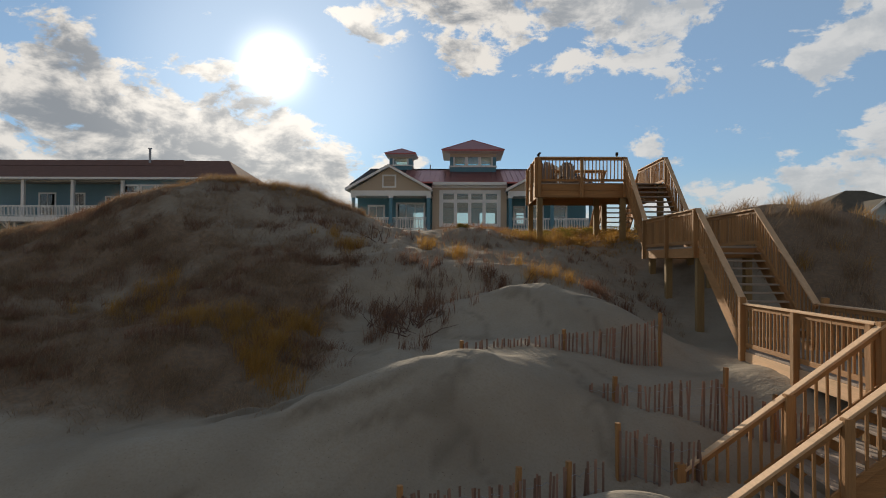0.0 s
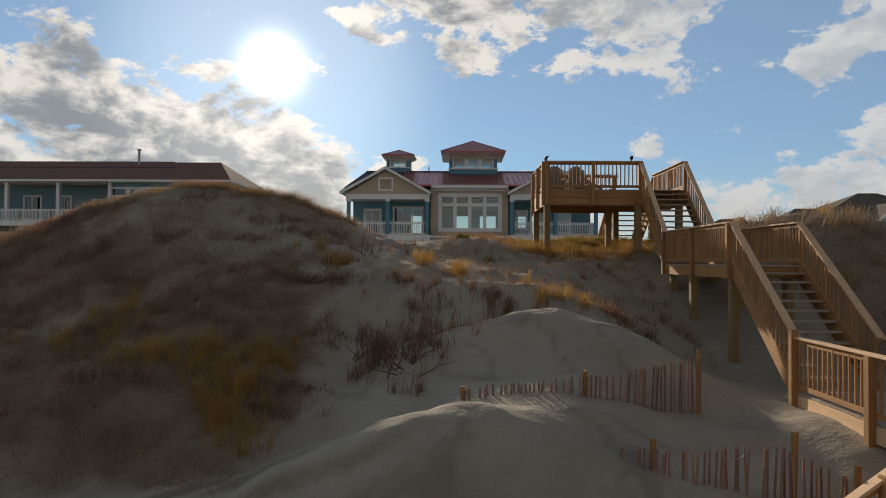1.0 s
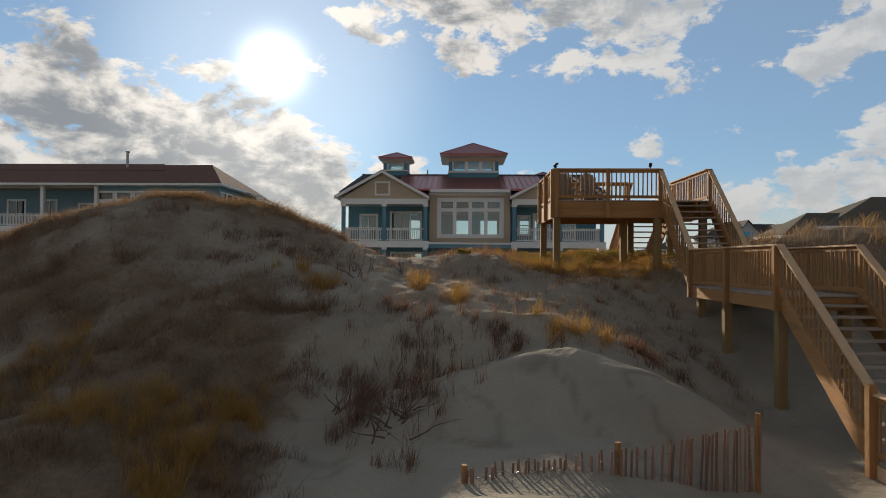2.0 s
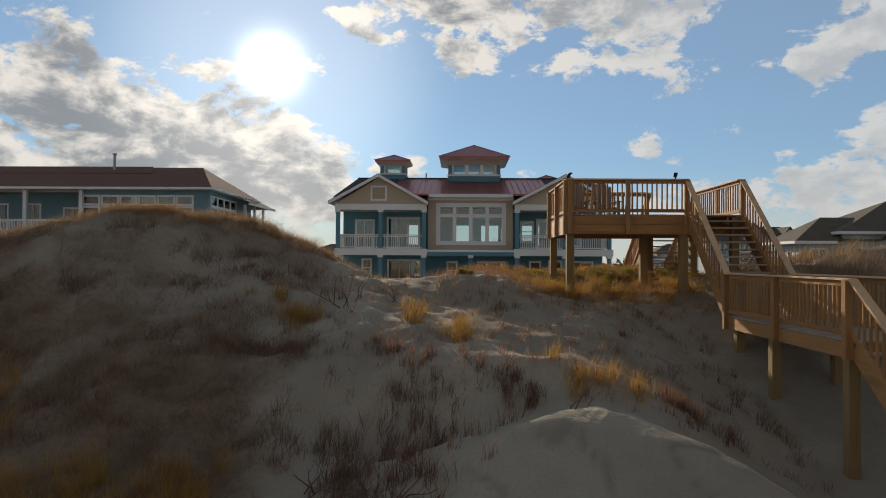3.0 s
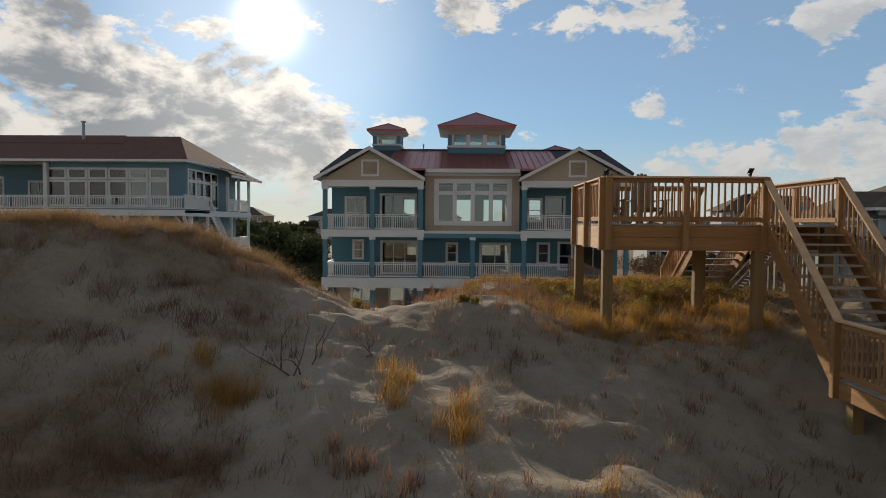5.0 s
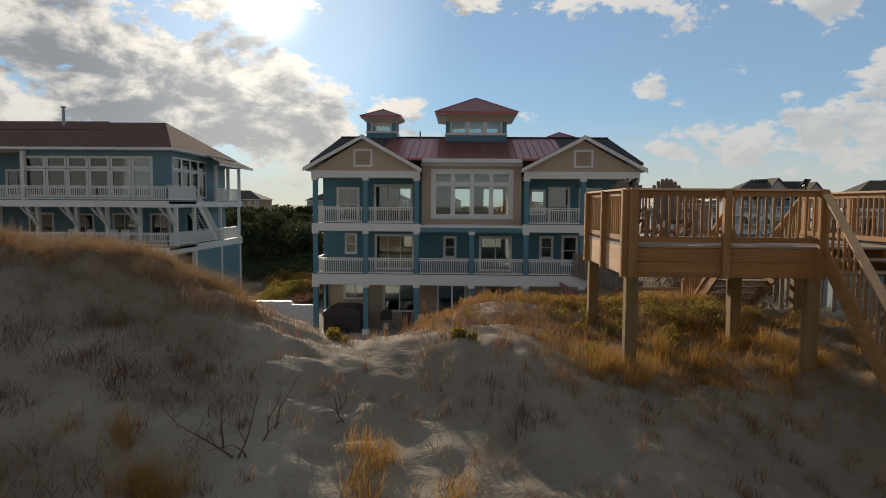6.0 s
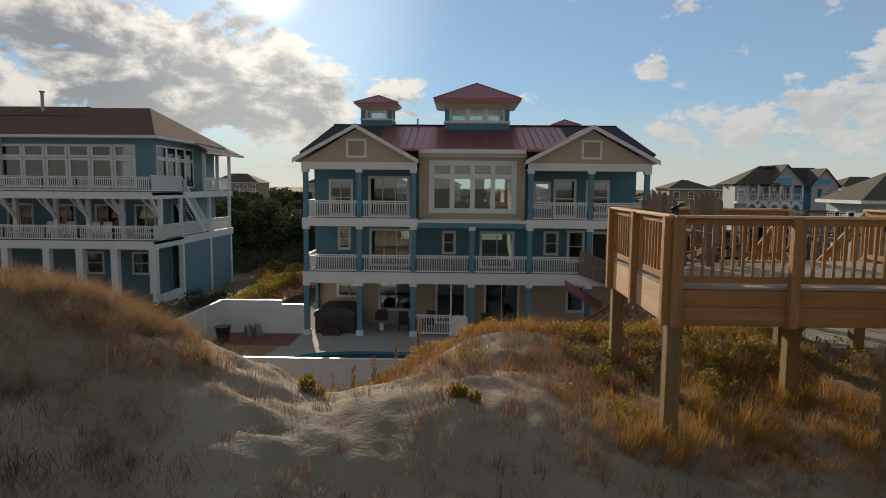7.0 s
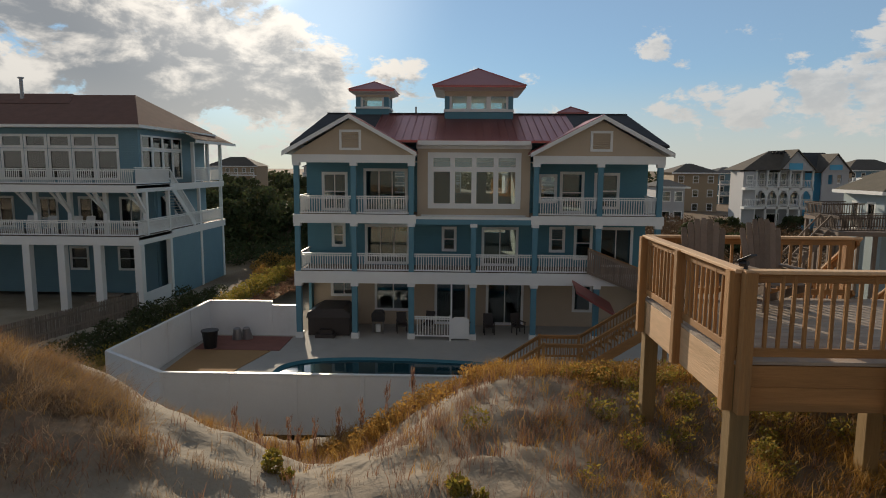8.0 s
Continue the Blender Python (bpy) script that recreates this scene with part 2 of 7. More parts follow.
def sand_material():
    """Pale dune sand with wind ripples, footprints and patches of dead-grass litter."""
    m = bpy.data.materials.new("dune_sand")
    m.use_nodes = True
    N, L = m.node_tree.nodes, m.node_tree.links
    b = N["Principled BSDF"]
    b.inputs["Roughness"].default_value, b.inputs["Specular IOR Level"].default_value = 0.95, 0.15
    pos = N.new("ShaderNodeNewGeometry").outputs["Position"]

    def tex(scale, detail=4.0):
        n = N.new("ShaderNodeTexNoise")
        n.inputs["Scale"].default_value, n.inputs["Detail"].default_value = scale, detail
        L.new(pos, n.inputs["Vector"])
        return n.outputs[0]

    def ramp(v, a, c, to0, to1):
        n = N.new("ShaderNodeMapRange")
        n.inputs[1].default_value, n.inputs[2].default_value, n.inputs[3].default_value, n.inputs[4].default_value = a, c, to0, to1
        L.new(v, n.inputs[0])
        return n.outputs[0]

    def mix(f, a, c):
        n = N.new("ShaderNodeMix")
        n.data_type = "RGBA"
        for i, v in ((0, f), (6, a), (7, c)):
            if isinstance(v, tuple):
                n.inputs[i].default_value = v
            else:
                L.new(v, n.inputs[i])
        return n.outputs[2]

    def mul(a, c, op="MULTIPLY"):
        n = N.new("ShaderNodeMath")
        n.operation, n.use_clamp = op, False
        for i, v in enumerate((a, c)):
            if isinstance(v, (int, float)):
                n.inputs[i].default_value = v
            else:
                L.new(v, n.inputs[i])
        return n.outputs[0]

    pale = mix(ramp(tex(0.55, 5.0), 0.35, 0.7, 0.0, 1.0), (0.375, 0.33, 0.262, 1), (0.28, 0.24, 0.187, 1))
    pale = mix(ramp(tex(26.0, 3.0), 0.42, 0.75, 0.0, 0.35), pale, (0.26, 0.20, 0.14, 1))
    fleck = ramp(tex(30.0, 2.0), 0.69, 0.74, 0.0, 0.5)
    pale = mix(fleck, pale, (0.10, 0.07, 0.045, 1))
    litter = N.new("ShaderNodeAttribute")
    litter.attribute_name = "litter"
    patch = ramp(mul(mul(litter.outputs["Fac"], 1.0), mul(tex(5.0, 6.0), 0.9, "ADD"), "MULTIPLY"), 0.45, 1.05, 0.0, 0.75)
    col = mix(patch, pale, mix(ramp(tex(11.0, 4.0), 0.35, 0.65, 0.0, 1.0), (0.21, 0.125, 0.07, 1), (0.12, 0.08, 0.05, 1)))
    # shade under the ledges, painted into the sand colour
    ledge_shade = N.new("ShaderNodeAttribute")
    ledge_shade.attribute_name = "ledge_shade"
    col = mix(mul(ledge_shade.outputs["Fac"], 0.6), col, (0.14, 0.115, 0.085, 1))
    L.new(col, b.inputs["Base Color"])
    wave = N.new("ShaderNodeTexWave")
    wave.inputs["Scale"].default_value, wave.inputs["Distortion"].default_value, wave.inputs["Detail"].default_value = 2.1, 3.5, 3.0
    wave.inputs["Detail Scale"].default_value = 0.6
    mp = N.new("ShaderNodeMapping")
    mp.inputs["Rotation"].default_value = (0, 0, radians(35))
    L.new(pos, mp.inputs["Vector"])
    L.new(mp.outputs[0], wave.inputs["Vector"])
    rip = mul(wave.outputs["Fac"], ramp(tex(0.35, 2.0), 0.60, 0.70, 0.0, 0.22))
    height = mul(mul(mul(tex(2.6, 5.0), 1.6), rip, "ADD"), mul(mul(tex(7.0, 3.0), 0.5), mul(tex(22.0, 4.0), 0.35), "ADD"), "ADD")
    bn = N.new("ShaderNodeBump")
    bn.inputs["Strength"].default_value, bn.inputs["Distance"].default_value = 0.6, 0.05
    L.new(height, bn.inputs["Height"])
    L.new(bn.outputs[0], b.inputs["Normal"])
    return m


SAND = sand_material()


def blade_material(name, colours, rough=0.7, through=0.45):
    """Grass or leaf: colour by island, light passing through from behind."""
    m = bpy.data.materials.new(name)
    m.use_nodes = True
    N, L = m.node_tree.nodes, m.node_tree.links
    b = N["Principled BSDF"]
    geo = N.new("ShaderNodeNewGeometry")
    ramp = N.new("ShaderNodeValToRGB")
    ramp.color_ramp.elements[0].color = (*colours[0], 1)
    ramp.color_ramp.elements[1].color = (*colours[-1], 1)
    for i, c in enumerate(colours[1:-1], 1):
        ramp.color_ramp.elements.new(i / (len(colours) - 1)).color = (*c, 1)
    L.new(geo.outputs["Random Per Island"], ramp.inputs[0])
    L.new(ramp.outputs[0], b.inputs["Base Color"])
    b.inputs["Roughness"].default_value, b.inputs["Specular IOR Level"].default_value = rough, 0.2
    tr, mix = N.new("ShaderNodeBsdfTranslucent"), N.new("ShaderNodeMixShader")
    L.new(ramp.outputs[0], tr.inputs[0])
    mix.inputs[0].default_value = through
    L.new(b.outputs[0], mix.inputs[1])
    L.new(tr.outputs[0], mix.inputs[2])
    L.new(mix.outputs[0], N["Material Output"].inputs[0])
    return m


BROWN_GRASS = blade_material("brown_dune_grass", ((0.27, 0.175, 0.11), (0.36, 0.25, 0.15), (0.21, 0.14, 0.095), (0.44, 0.33, 0.21)))
GOLD_GRASS = blade_material("golden_dune_grass", ((0.46, 0.26, 0.06), (0.38, 0.19, 0.045), (0.52, 0.33, 0.10), (0.30, 0.17, 0.05)))
GREEN_LEAF = blade_material("yellow_green_leaf", ((0.24, 0.22, 0.04), (0.36, 0.27, 0.05), (0.16, 0.16, 0.04), (0.44, 0.26, 0.06)))
DARK_LEAF = blade_material("dark_evergreen_leaf", ((0.055, 0.075, 0.03), (0.08, 0.10, 0.04), (0.05, 0.06, 0.03), (0.11, 0.10, 0.045)), through=0.25)
RUST_LEAF = blade_material("rusty_stem", ((0.22, 0.115, 0.075), (0.28, 0.155, 0.095), (0.17, 0.095, 0.07), (0.27, 0.14, 0.08)))
SCRUB = blade_material("brown_scrub_leaf", ((0.10, 0.06, 0.035), (0.13, 0.08, 0.045), (0.075, 0.05, 0.03), (0.15, 0.095, 0.05)), through=0.25)
TWIG = material("dead_twig", (0.14, 0.085, 0.065), 0.9, vary=0.2, grain=8.0)

# ---- building helpers ----
class Geo:
    """Vertices and faces of one mesh."""

    def __init__(self):
        self.v, self.f = [], []

    def add(self, verts, faces):
        k = len(self.v)
        self.v.extend(tuple(p) for p in verts)
        self.f.extend(tuple(i + k for i in face) for face in faces)
        return self

    def box(self, x0, x1, y0, y1, z0, z1):
        return self.add([(x0, y0, z0), (x1, y0, z0), (x1, y1, z0), (x0, y1, z0), (x0, y0, z1), (x1, y0, z1), (x1, y1, z1), (x0, y1, z1)],
                        [(0, 3, 2, 1), (4, 5, 6, 7), (0, 1, 5, 4), (1, 2, 6, 5), (2, 3, 7, 6), (3, 0, 4, 7)])

    def beam(self, p, q, w, h, up=(0, 0, 1), c=0.0):
        """A bar from p to q, w wide and h deep, with edges cut by c."""
        p, q = Vector(p), Vector(q)
        d = (q - p).normalized()
        side = d.cross(Vector(up))
        side = side.normalized() if side.length > 1e-6 else Vector((1, 0, 0))
        top = side.cross(d).normalized()
        a, b = w / 2, h / 2
        ring = [(-a, -b), (a, -b), (a, b), (-a, b)] if c <= 0 else [(-a + c, -b), (a - c, -b), (a, -b + c), (a, b - c), (a - c, b), (-a + c, b), (-a, b - c), (-a, -b + c)]
        n = len(ring)
        verts = [o + side * s + top * t for o in (p, q) for s, t in ring]
        faces = [(i, (i + 1) % n, (i + 1) % n + n, i + n) for i in range(n)] + [tuple(range(n - 1, -1, -1)), tuple(range(n, 2 * n))]
        return self.add(verts, faces)

    def tube(self, p, q, r0, r1, n=8):
        p, q = Vector(p), Vector(q)
        d = (q - p).normalized()
        s = d.orthogonal().normalized()
        t = d.cross(s)
        verts = [o + (s * math.cos(2 * math.pi * i / n) + t * math.sin(2 * math.pi * i / n)) * r for o, r in ((p, r0), (q, r1)) for i in range(n)]
        return self.add(verts, [(i, (i + 1) % n, (i + 1) % n + n, i + n) for i in range(n)] + [tuple(range(n - 1, -1, -1)), tuple(range(n, 2 * n))])

    def prism(self, pts, move):
        """A flat outline pushed along move."""
        n, move = len(pts), Vector(move)
        a = [Vector(p) for p in pts]
        return self.add(a + [p + move for p in a], [tuple(range(n)), tuple(range(2 * n - 1, n - 1, -1))] + [(i + n, (i + 1) % n + n, (i + 1) % n, i) for i in range(n)])

    def mesh(self, name, material, smooth=False):
        me = bpy.data.meshes.new(name)
        me.from_pydata(self.v, [], self.f)
        if material:
            me.materials.append(material)
        bm = bmesh.new()
        bm.from_mesh(me)
        bmesh.ops.recalc_face_normals(bm, faces=bm.faces)
        bm.to_mesh(me)
        bm.free()
        if smooth:
            me.shade_smooth()
        return me


def thing(name, label, category, base=(0, 0, 0), group="", kind=""):
    """An Empty at its base, to carry the parts of one thing."""
    e = new(name)
    e.empty_display_size = 0.2
    e.location = base
    return tagged(e, label, category, group, kind)


def part(name, geo, material, parent, label="", smooth=False, at=None):
    """One mesh under a thing or a part. geo is in world places, or round its own origin where at (a pose) is given."""
    me = geo if isinstance(geo, bpy.types.Mesh) else geo.mesh(name, material, smooth)
    ob = new(name, me)
    ob.parent = parent
    ob.matrix_parent_inverse = Matrix.Translation(-parent.location) if parent.type == "EMPTY" else parent.matrix_basis.inverted()
    if at is not None:
        ob.matrix_basis = at
    return tagged(ob, label)


def solo(name, geo, material, label, category, kind="", group="", smooth=False):
    """A thing of one mesh."""
    me = geo if isinstance(geo, bpy.types.Mesh) else geo.mesh(name, material, smooth)
    return tagged(new(name, me), label, category, group, kind)


# ---- the dunes ----
# x, y, spread across, spread along, height
TALL_DUNE = (
    (-11, -38.5, 4.5, 3, 0.50),
    (-6.8, -36.3, 1.5, 1.3, 0.55),
    (-9, -32.5, 3.5, 2.6, -0.58),
    (-7, -32, 1.6, 1.2, 0.41),
    (-16, -28, 4, 4, -0.11),
    (-7.2, -27.2, 1.3, 1.2, -0.45),
    (-10.5, -26.5, 3.2, 3, 1.87),
    (-7.8, -25.7, 1.4, 1.3, 0.12),
    (-6.5, -25.3, 2.2, 1.8, 0.86),
)
SADDLE = (
    (-3.5, -29.3, 2.2, 2.2, 0.12),
    (-1, -27.8, 1.2, 1.1, -0.30),
    (-0.8, -25.6, 1.3, 1, 0.50),
    (-3, -24, 2, 2, -0.30),
    (-0.9, -23.2, 1.2, 1.2, 0.66),
    (-0.2, -21.3, 1.5, 0.8, 0.24),
    (0.5, -23, 2.6, 2.4, -0.21),
    (-5.5, -22, 1.6, 1.2, 0.57),
    (1.6, -22, 1, 1, -0.10),
    (-3.7, -21.4, 1.7, 1.4, -1.25),
    (-0.6, -21.4, 1.2, 0.9, 0.09),
    (-5.2, -21.2, 1.3, 1.2, -1.06),
    (-1.5, -20.3, 1.5, 1.3, 0.35),
    (-4, -20, 2.2, 1.6, 0.36),
)
FRONT_MOUND = (
    (0.9, -41.7, 1.1, 0.6, 0.94),
    (-4.9, -40.5, 1.3, 0.8, 0.59),
    (-3.2, -39.6, 1.3, 0.8, 0.34),
    (0.8, -39.6, 1.2, 0.9, -0.20),
    (-1.3, -38.7, 1.7, 0.9, 1.22),
    (-3.8, -38.2, 1.4, 0.7, -0.28),
    (-1.8, -37.4, 1.2, 0.6, -0.15),
    (0.2, -36.9, 2.2, 0.8, 0.50),
    (2.1, -38.9, 0.8, 0.6, 0.28),
    (2.0, -32.75, 0.9, 0.45, 0.22),
)
SECOND_MOUND = (
    (2.6, -36.2, 1, 0.7, -0.46),
    (-4.8, -36, 2.2, 1.8, -0.18),
    (2.3, -34.9, 0.9, 0.9, 0.75),
    (-3.6, -34.6, 1, 1, -0.30),
    (-1.7, -33.9, 1, 0.6, -0.08),
    (0.5, -33.6, 1.4, 0.8, 0.74),
    (-2.8, -33.5, 1.6, 1.6, 0.15),
    (2.4, -33.2, 1.1, 1, -0.16),
    (-2, -33, 1.2, 0.5, -0.83),
    (0.2, -32.6, 1, 0.6, -0.41),
    (0.9, -32.4, 1.6, 0.9, -0.44),
    (-2.2, -32.2, 1, 0.8, -0.16),
    (0.6, -32.1, 1.7, 0.7, 0.92),
)
STAIR_SIDE = (
    (3, -38, 1.2, 1.1, -0.28),
    (5, -37.5, 2.4, 2, 0.73),
    (4.5, -33.5, 2.2, 2.6, -0.77),
    (12, -33, 4, 3, -1.36),
    (5, -29, 2.2, 2.2, -1.07),
    (9.5, -29, 2.5, 2, -0.62),
    (10, -28, 3, 3, 2.01),
    (14.5, -24.5, 4, 3.4, -0.34),
    (3.5, -19.5, 3, 2.2, 1.15),
)


def step(a, b, t):
    u = np.clip((t - a) / (b - a), 0, 1)
    return u * u * (3 - 2 * u)


_lattice = np.random.default_rng(9).random((64, 64))


def vnoise(x, y, freq, shift=0):
    """Smooth random relief, 0 to 1."""
    u, v = x * freq + shift * 7.3, y * freq + shift * 3.1
    i, j = np.floor(u).astype(int), np.floor(v).astype(int)
    a, b = u - i, v - j
    a, b = a * a * (3 - 2 * a), b * b * (3 - 2 * b)
    g = lambda p, q: _lattice[p % 64, q % 64]
    return (g(i, j) * (1 - a) + g(i + 1, j) * a) * (1 - b) + (g(i, j + 1) * (1 - a) + g(i + 1, j + 1) * a) * b


def hummocks(x, y):
    return (0.050 * np.sin(1.9 * x + 0.8 * y + 0.7) * np.sin(1.3 * y - 0.6 * x + 1.1) + 0.035 * np.sin(3.7 * x - 2.2 * y + 2.0) * np.sin(2.9 * y + 1.1 * x)
            + 0.018 * np.sin(7.3 * x + 5.1 * y) * np.sin(6.1 * y - 4.4 * x + 0.4))


def ledges(x, y):
    """Wind-cut ledges fanning down the front mound and short ones over both mounds: their relief, and the shade painted
    along them.
    """
    crust = step(-44.5, -42.5, y) * step(-38.2, -39.2, y) * step(-8, -6, x) * step(-1.2, -2.6, x)
    down, side = 0.8 * x + 0.6 * y, 0.8 * y - 0.6 * x
    fan = (side * 1.9 + 1.2 * vnoise(down, side, 0.5, 11) + 0.6 * vnoise(down, side, 1.6, 12)) % 1.0
    amount = crust * step(0.25, 0.6, vnoise(x, y, 0.7, 13) + 0.3 * (vnoise(down * 0.5, side, 2.5, 14) - 0.5))
    rise = amount * 0.16 * (step(0.0, 0.3, fan) * (1 - fan) - 0.4)
    # mask for painted shade on the ledge risers
    ledge_shade = amount * step(0.34, 0.16, fan) * step(0.0, 0.08, fan)
    bare = step(-44, -42, y) * step(-32.6, -33.4, y) * step(-4.5, -3.0, x) * step(4.0, 3.0, x)
    edge = vnoise(x + 0.4 * y, y, 0.9, 15) + 0.25 * (vnoise(x, y, 3.0, 16) - 0.5)
    rise = rise + bare * 0.04 * step(0.60, 0.68, edge)
    # the same painted shade along the short ledges
    ledge_shade = np.maximum(ledge_shade, 0.7 * bare * step(0.57, 0.63, edge) * step(0.70, 0.64, edge) * step(0.4, 0.6, vnoise(x, y, 1.3, 19)))
    return rise, ledge_shade


def height(x, y):
    """The ground's height over the yard of the house."""
    x, y = np.asarray(x, float), np.asarray(y, float)
    z = 0.3 + 4.6 * step(-44, -26, y) - 4.9 * step(-23, -13.5, y)
    for cx, cy, sx, sy, h in TALL_DUNE + SADDLE + FRONT_MOUND + SECOND_MOUND + STAIR_SIDE:
        z = z + h * np.exp(-((x - cx) / sx) ** 2 / 2 - ((y - cy) / sy) ** 2 / 2)
    grown = step(-44, -36, y) * step(-13, -19, y)
    z = z + hummocks(x, y) * (0.25 + 0.9 * grown * step(-1.5, -4.5, x) + 0.4 * grown)
    rough = step(-36, -32, y) * step(-14, -18, y) + 0.9 * step(-4, -6, x) * step(-39, -36, y) * step(-14, -18, y)
    z = z + np.clip(rough, 0, 1) * (0.11 * (vnoise(x, y, 0.9) - 0.5) + 0.075 * (vnoise(x, y, 1.9, 1) - 0.5) + 0.075 * (vnoise(x, y, 3.2, 2) - 0.5))
    z = z + 0.05 * (vnoise(x + 0.8 * y, y - 0.4 * x, 0.8, 4) - 0.5)
    z = z + ledges(x, y)[0]
    # trodden, lumpy sand in the saddle and on the slope below it
    trod = step(-32.5, -30, y) * step(-20.5, -22, y) * step(-5.5, -4.0, x) * step(5, 3.5, x)
    z = z + trod * (0.045 * (vnoise(x, y, 2.4, 17) - 0.5) + 0.04 * (vnoise(x, y, 4.0, 18) - 0.5))
    yard = step(-12.8, -11.6, y)
    z = z * (1 - yard) + yard * (-0.9 * step(-15.5, -14.0, x) * step(14, 12.5, x) * step(24, 22, y))
    far = step(60, 300, np.hypot(x, y))
    return z * (1 - far) - 1.2 * far


def litter_at(x, y):
    """How much dead grass lies on the sand, 0 to 1."""
    x, y = np.asarray(x, float), np.asarray(y, float)
    left = step(-2.9, -5.3, x - 0.2 * np.maximum(y + 31, -1) + 0.4 * np.sin(1.1 * y) + 1.6 * (vnoise(x, y, 0.8, 21) - 0.5)) * step(-40.2, -38.2, y + 0.05 * (x + 5)) * step(-21.5, -24, y)
    left = left * np.maximum(step(-26.5, -27.5, y), step(-4.2, -5.0, x + 0.7 * (y + 25.3)))
    bare = step(-30.8, -29.2, y + 0.3 * (vnoise(x, y, 0.7, 8) - 0.5)) * step(-25.2, -26.2, y) * step(-13, -10, x)
    left = left * np.clip(0.22 + 1.25 * (0.5 * vnoise(x, y, 0.55, 5) + 0.5 * vnoise(x, y, 1.4, 6)), 0, 1) * (1 - 0.42 * np.clip(bare, 0, 1))
    mid = 0.42 * step(-34, -31.5, y) * step(-19, -21, y) * step(-4.5, -2.5, x)
    right = 0.9 * step(6.2, 8.5, x) * step(-37, -33, y) * step(-17, -20, y)
    under = 0.8 * np.exp(-((x - 3.2) / 3.0) ** 2 - ((y + 23.2) / 2.2) ** 2)
    crest = 0.8 * np.exp(-((y + 20.8 + 0.25 * x * 0.3) / 1.1) ** 2) * step(-12, -9, x)
    back = step(6, 20, y)
    return np.clip(np.maximum.reduce([left, mid, right, under, crest, back]), 0, 1)


def spaced(lo, hi, fine, far, grow=1.22):
    a = list(np.arange(lo, hi + fine / 2, fine))
    s, p = fine, a[-1]
    while p < far:
        s *= grow
        p += s
        a.append(p)
    s, p = fine, a[0]
    while p > -far:
        s *= grow
        p -= s
        a.insert(0, p)
    return np.array(a)


def build_ground():
    xs, ys = spaced(-17, 13, 0.11, 2600), spaced(-48, -12, 0.11, 2600)
    X, Y = np.meshgrid(xs, ys)
    Z = height(X, Y)
    nx, ny = len(xs), len(ys)
    idx = np.arange(nx * ny).reshape(ny, nx)
    faces = np.stack([idx[:-1, :-1], idx[:-1, 1:], idx[1:, 1:], idx[1:, :-1]], -1).reshape(-1, 4)
    me = bpy.data.meshes.new("ground")
    me.from_pydata(np.stack([X, Y, Z], -1).reshape(-1, 3).tolist(), [], faces.tolist())
    me.attributes.new("litter", "FLOAT", "POINT").data.foreach_set("value", litter_at(X, Y).astype(np.float32).ravel())
    me.attributes.new("ledge_shade", "FLOAT", "POINT").data.foreach_set("value", ledges(X, Y)[1].astype(np.float32).ravel())
    me.materials.append(SAND)
    me.shade_smooth()
    return tagged(new("ground", me), "pale rippled dune sand with dead grass litter", "sand dune", kind="structure")


ground = build_ground()

# ---- the wooden beach walkover: platform, flights, landings ----
walkover = thing("beach_walkover", "long treated-pine beach walkover with landings, stairs and railings over the dune", "boardwalk", (3.9, -25.0, 5.0))
PX0, PX1, PY0, PY1, PZ = 1.70, 6.25, -25.80, -22.50, 6.93  # platform
LX0, LX1 = 4.85, 6.30
L2Y0, L2Y1, L2Z = -32.90, -28.35, 4.48  # middle landing
L3X0, L3Y0, L3Y1, L3Z = 4.75, -41.35, -35.70, 2.30  # lower landing
RAIL = 0.95


def chamfered(w, d, h, c=0.006):
    return Geo().beam((0, 0, 0), (0, 0, h), w, d, up=(0, 1, 0), c=c)


BALUSTER = chamfered(0.037, 0.037, 0.80).mesh("baluster", WOOD_UP)


def grain(p, q):
    """Wood with its grain along the bar."""
    return WOOD if abs(q[0] - p[0]) > abs(q[1] - p[1]) else WOOD_Y


def post(x, y, z0, z1, w=0.115, name="post"):
    return part(name, chamfered(w, w, z1 - z0, 0.008), WOOD_PILE if name == "piling" else WOOD_UP, walkover, at=pose(x, y, z0))


def railing(p, q, gap=0.15, cap=True, skip_ends=True):
    """A rail between two floor points: flat cap, inner rail, bottom rail and single balusters."""
    p, q = Vector(p), Vector(q)
    up = Vector((0, 0, 1))
    run = (q - p)
    level = Vector((run.x, run.y, 0)).length
    if cap:
        part("rail_cap", Geo().beam(p + up * (RAIL - 0.02), q + up * (RAIL - 0.02), 0.145, 0.038, c=0.006), WOOD_SUNLIT, walkover, "flat cap board coloured pale as if sunlit")
    part("top_rail", Geo().beam(p + up * (RAIL - 0.085), q + up * (RAIL - 0.085), 0.04, 0.09, c=0.005), grain(p, q), walkover)
    part("bottom_rail", Geo().beam(p + up * 0.10, q + up * 0.10, 0.04, 0.09, c=0.005), grain(p, q), walkover)
    n = max(2, round(level / gap))
    turn = Matrix.Rotation(math.atan2(run.y, run.x), 4, "Z")
    for i in range(1, n):
        o = p + run * (i / n)
        lean = pose(0, 0, 0, random.uniform(-0.6, 0.6), random.uniform(-0.6, 0.6), random.uniform(-4, 4))
        part("baluster", BALUSTER, None, walkover, at=Matrix.Translation(o + up * 0.09) @ turn @ lean)


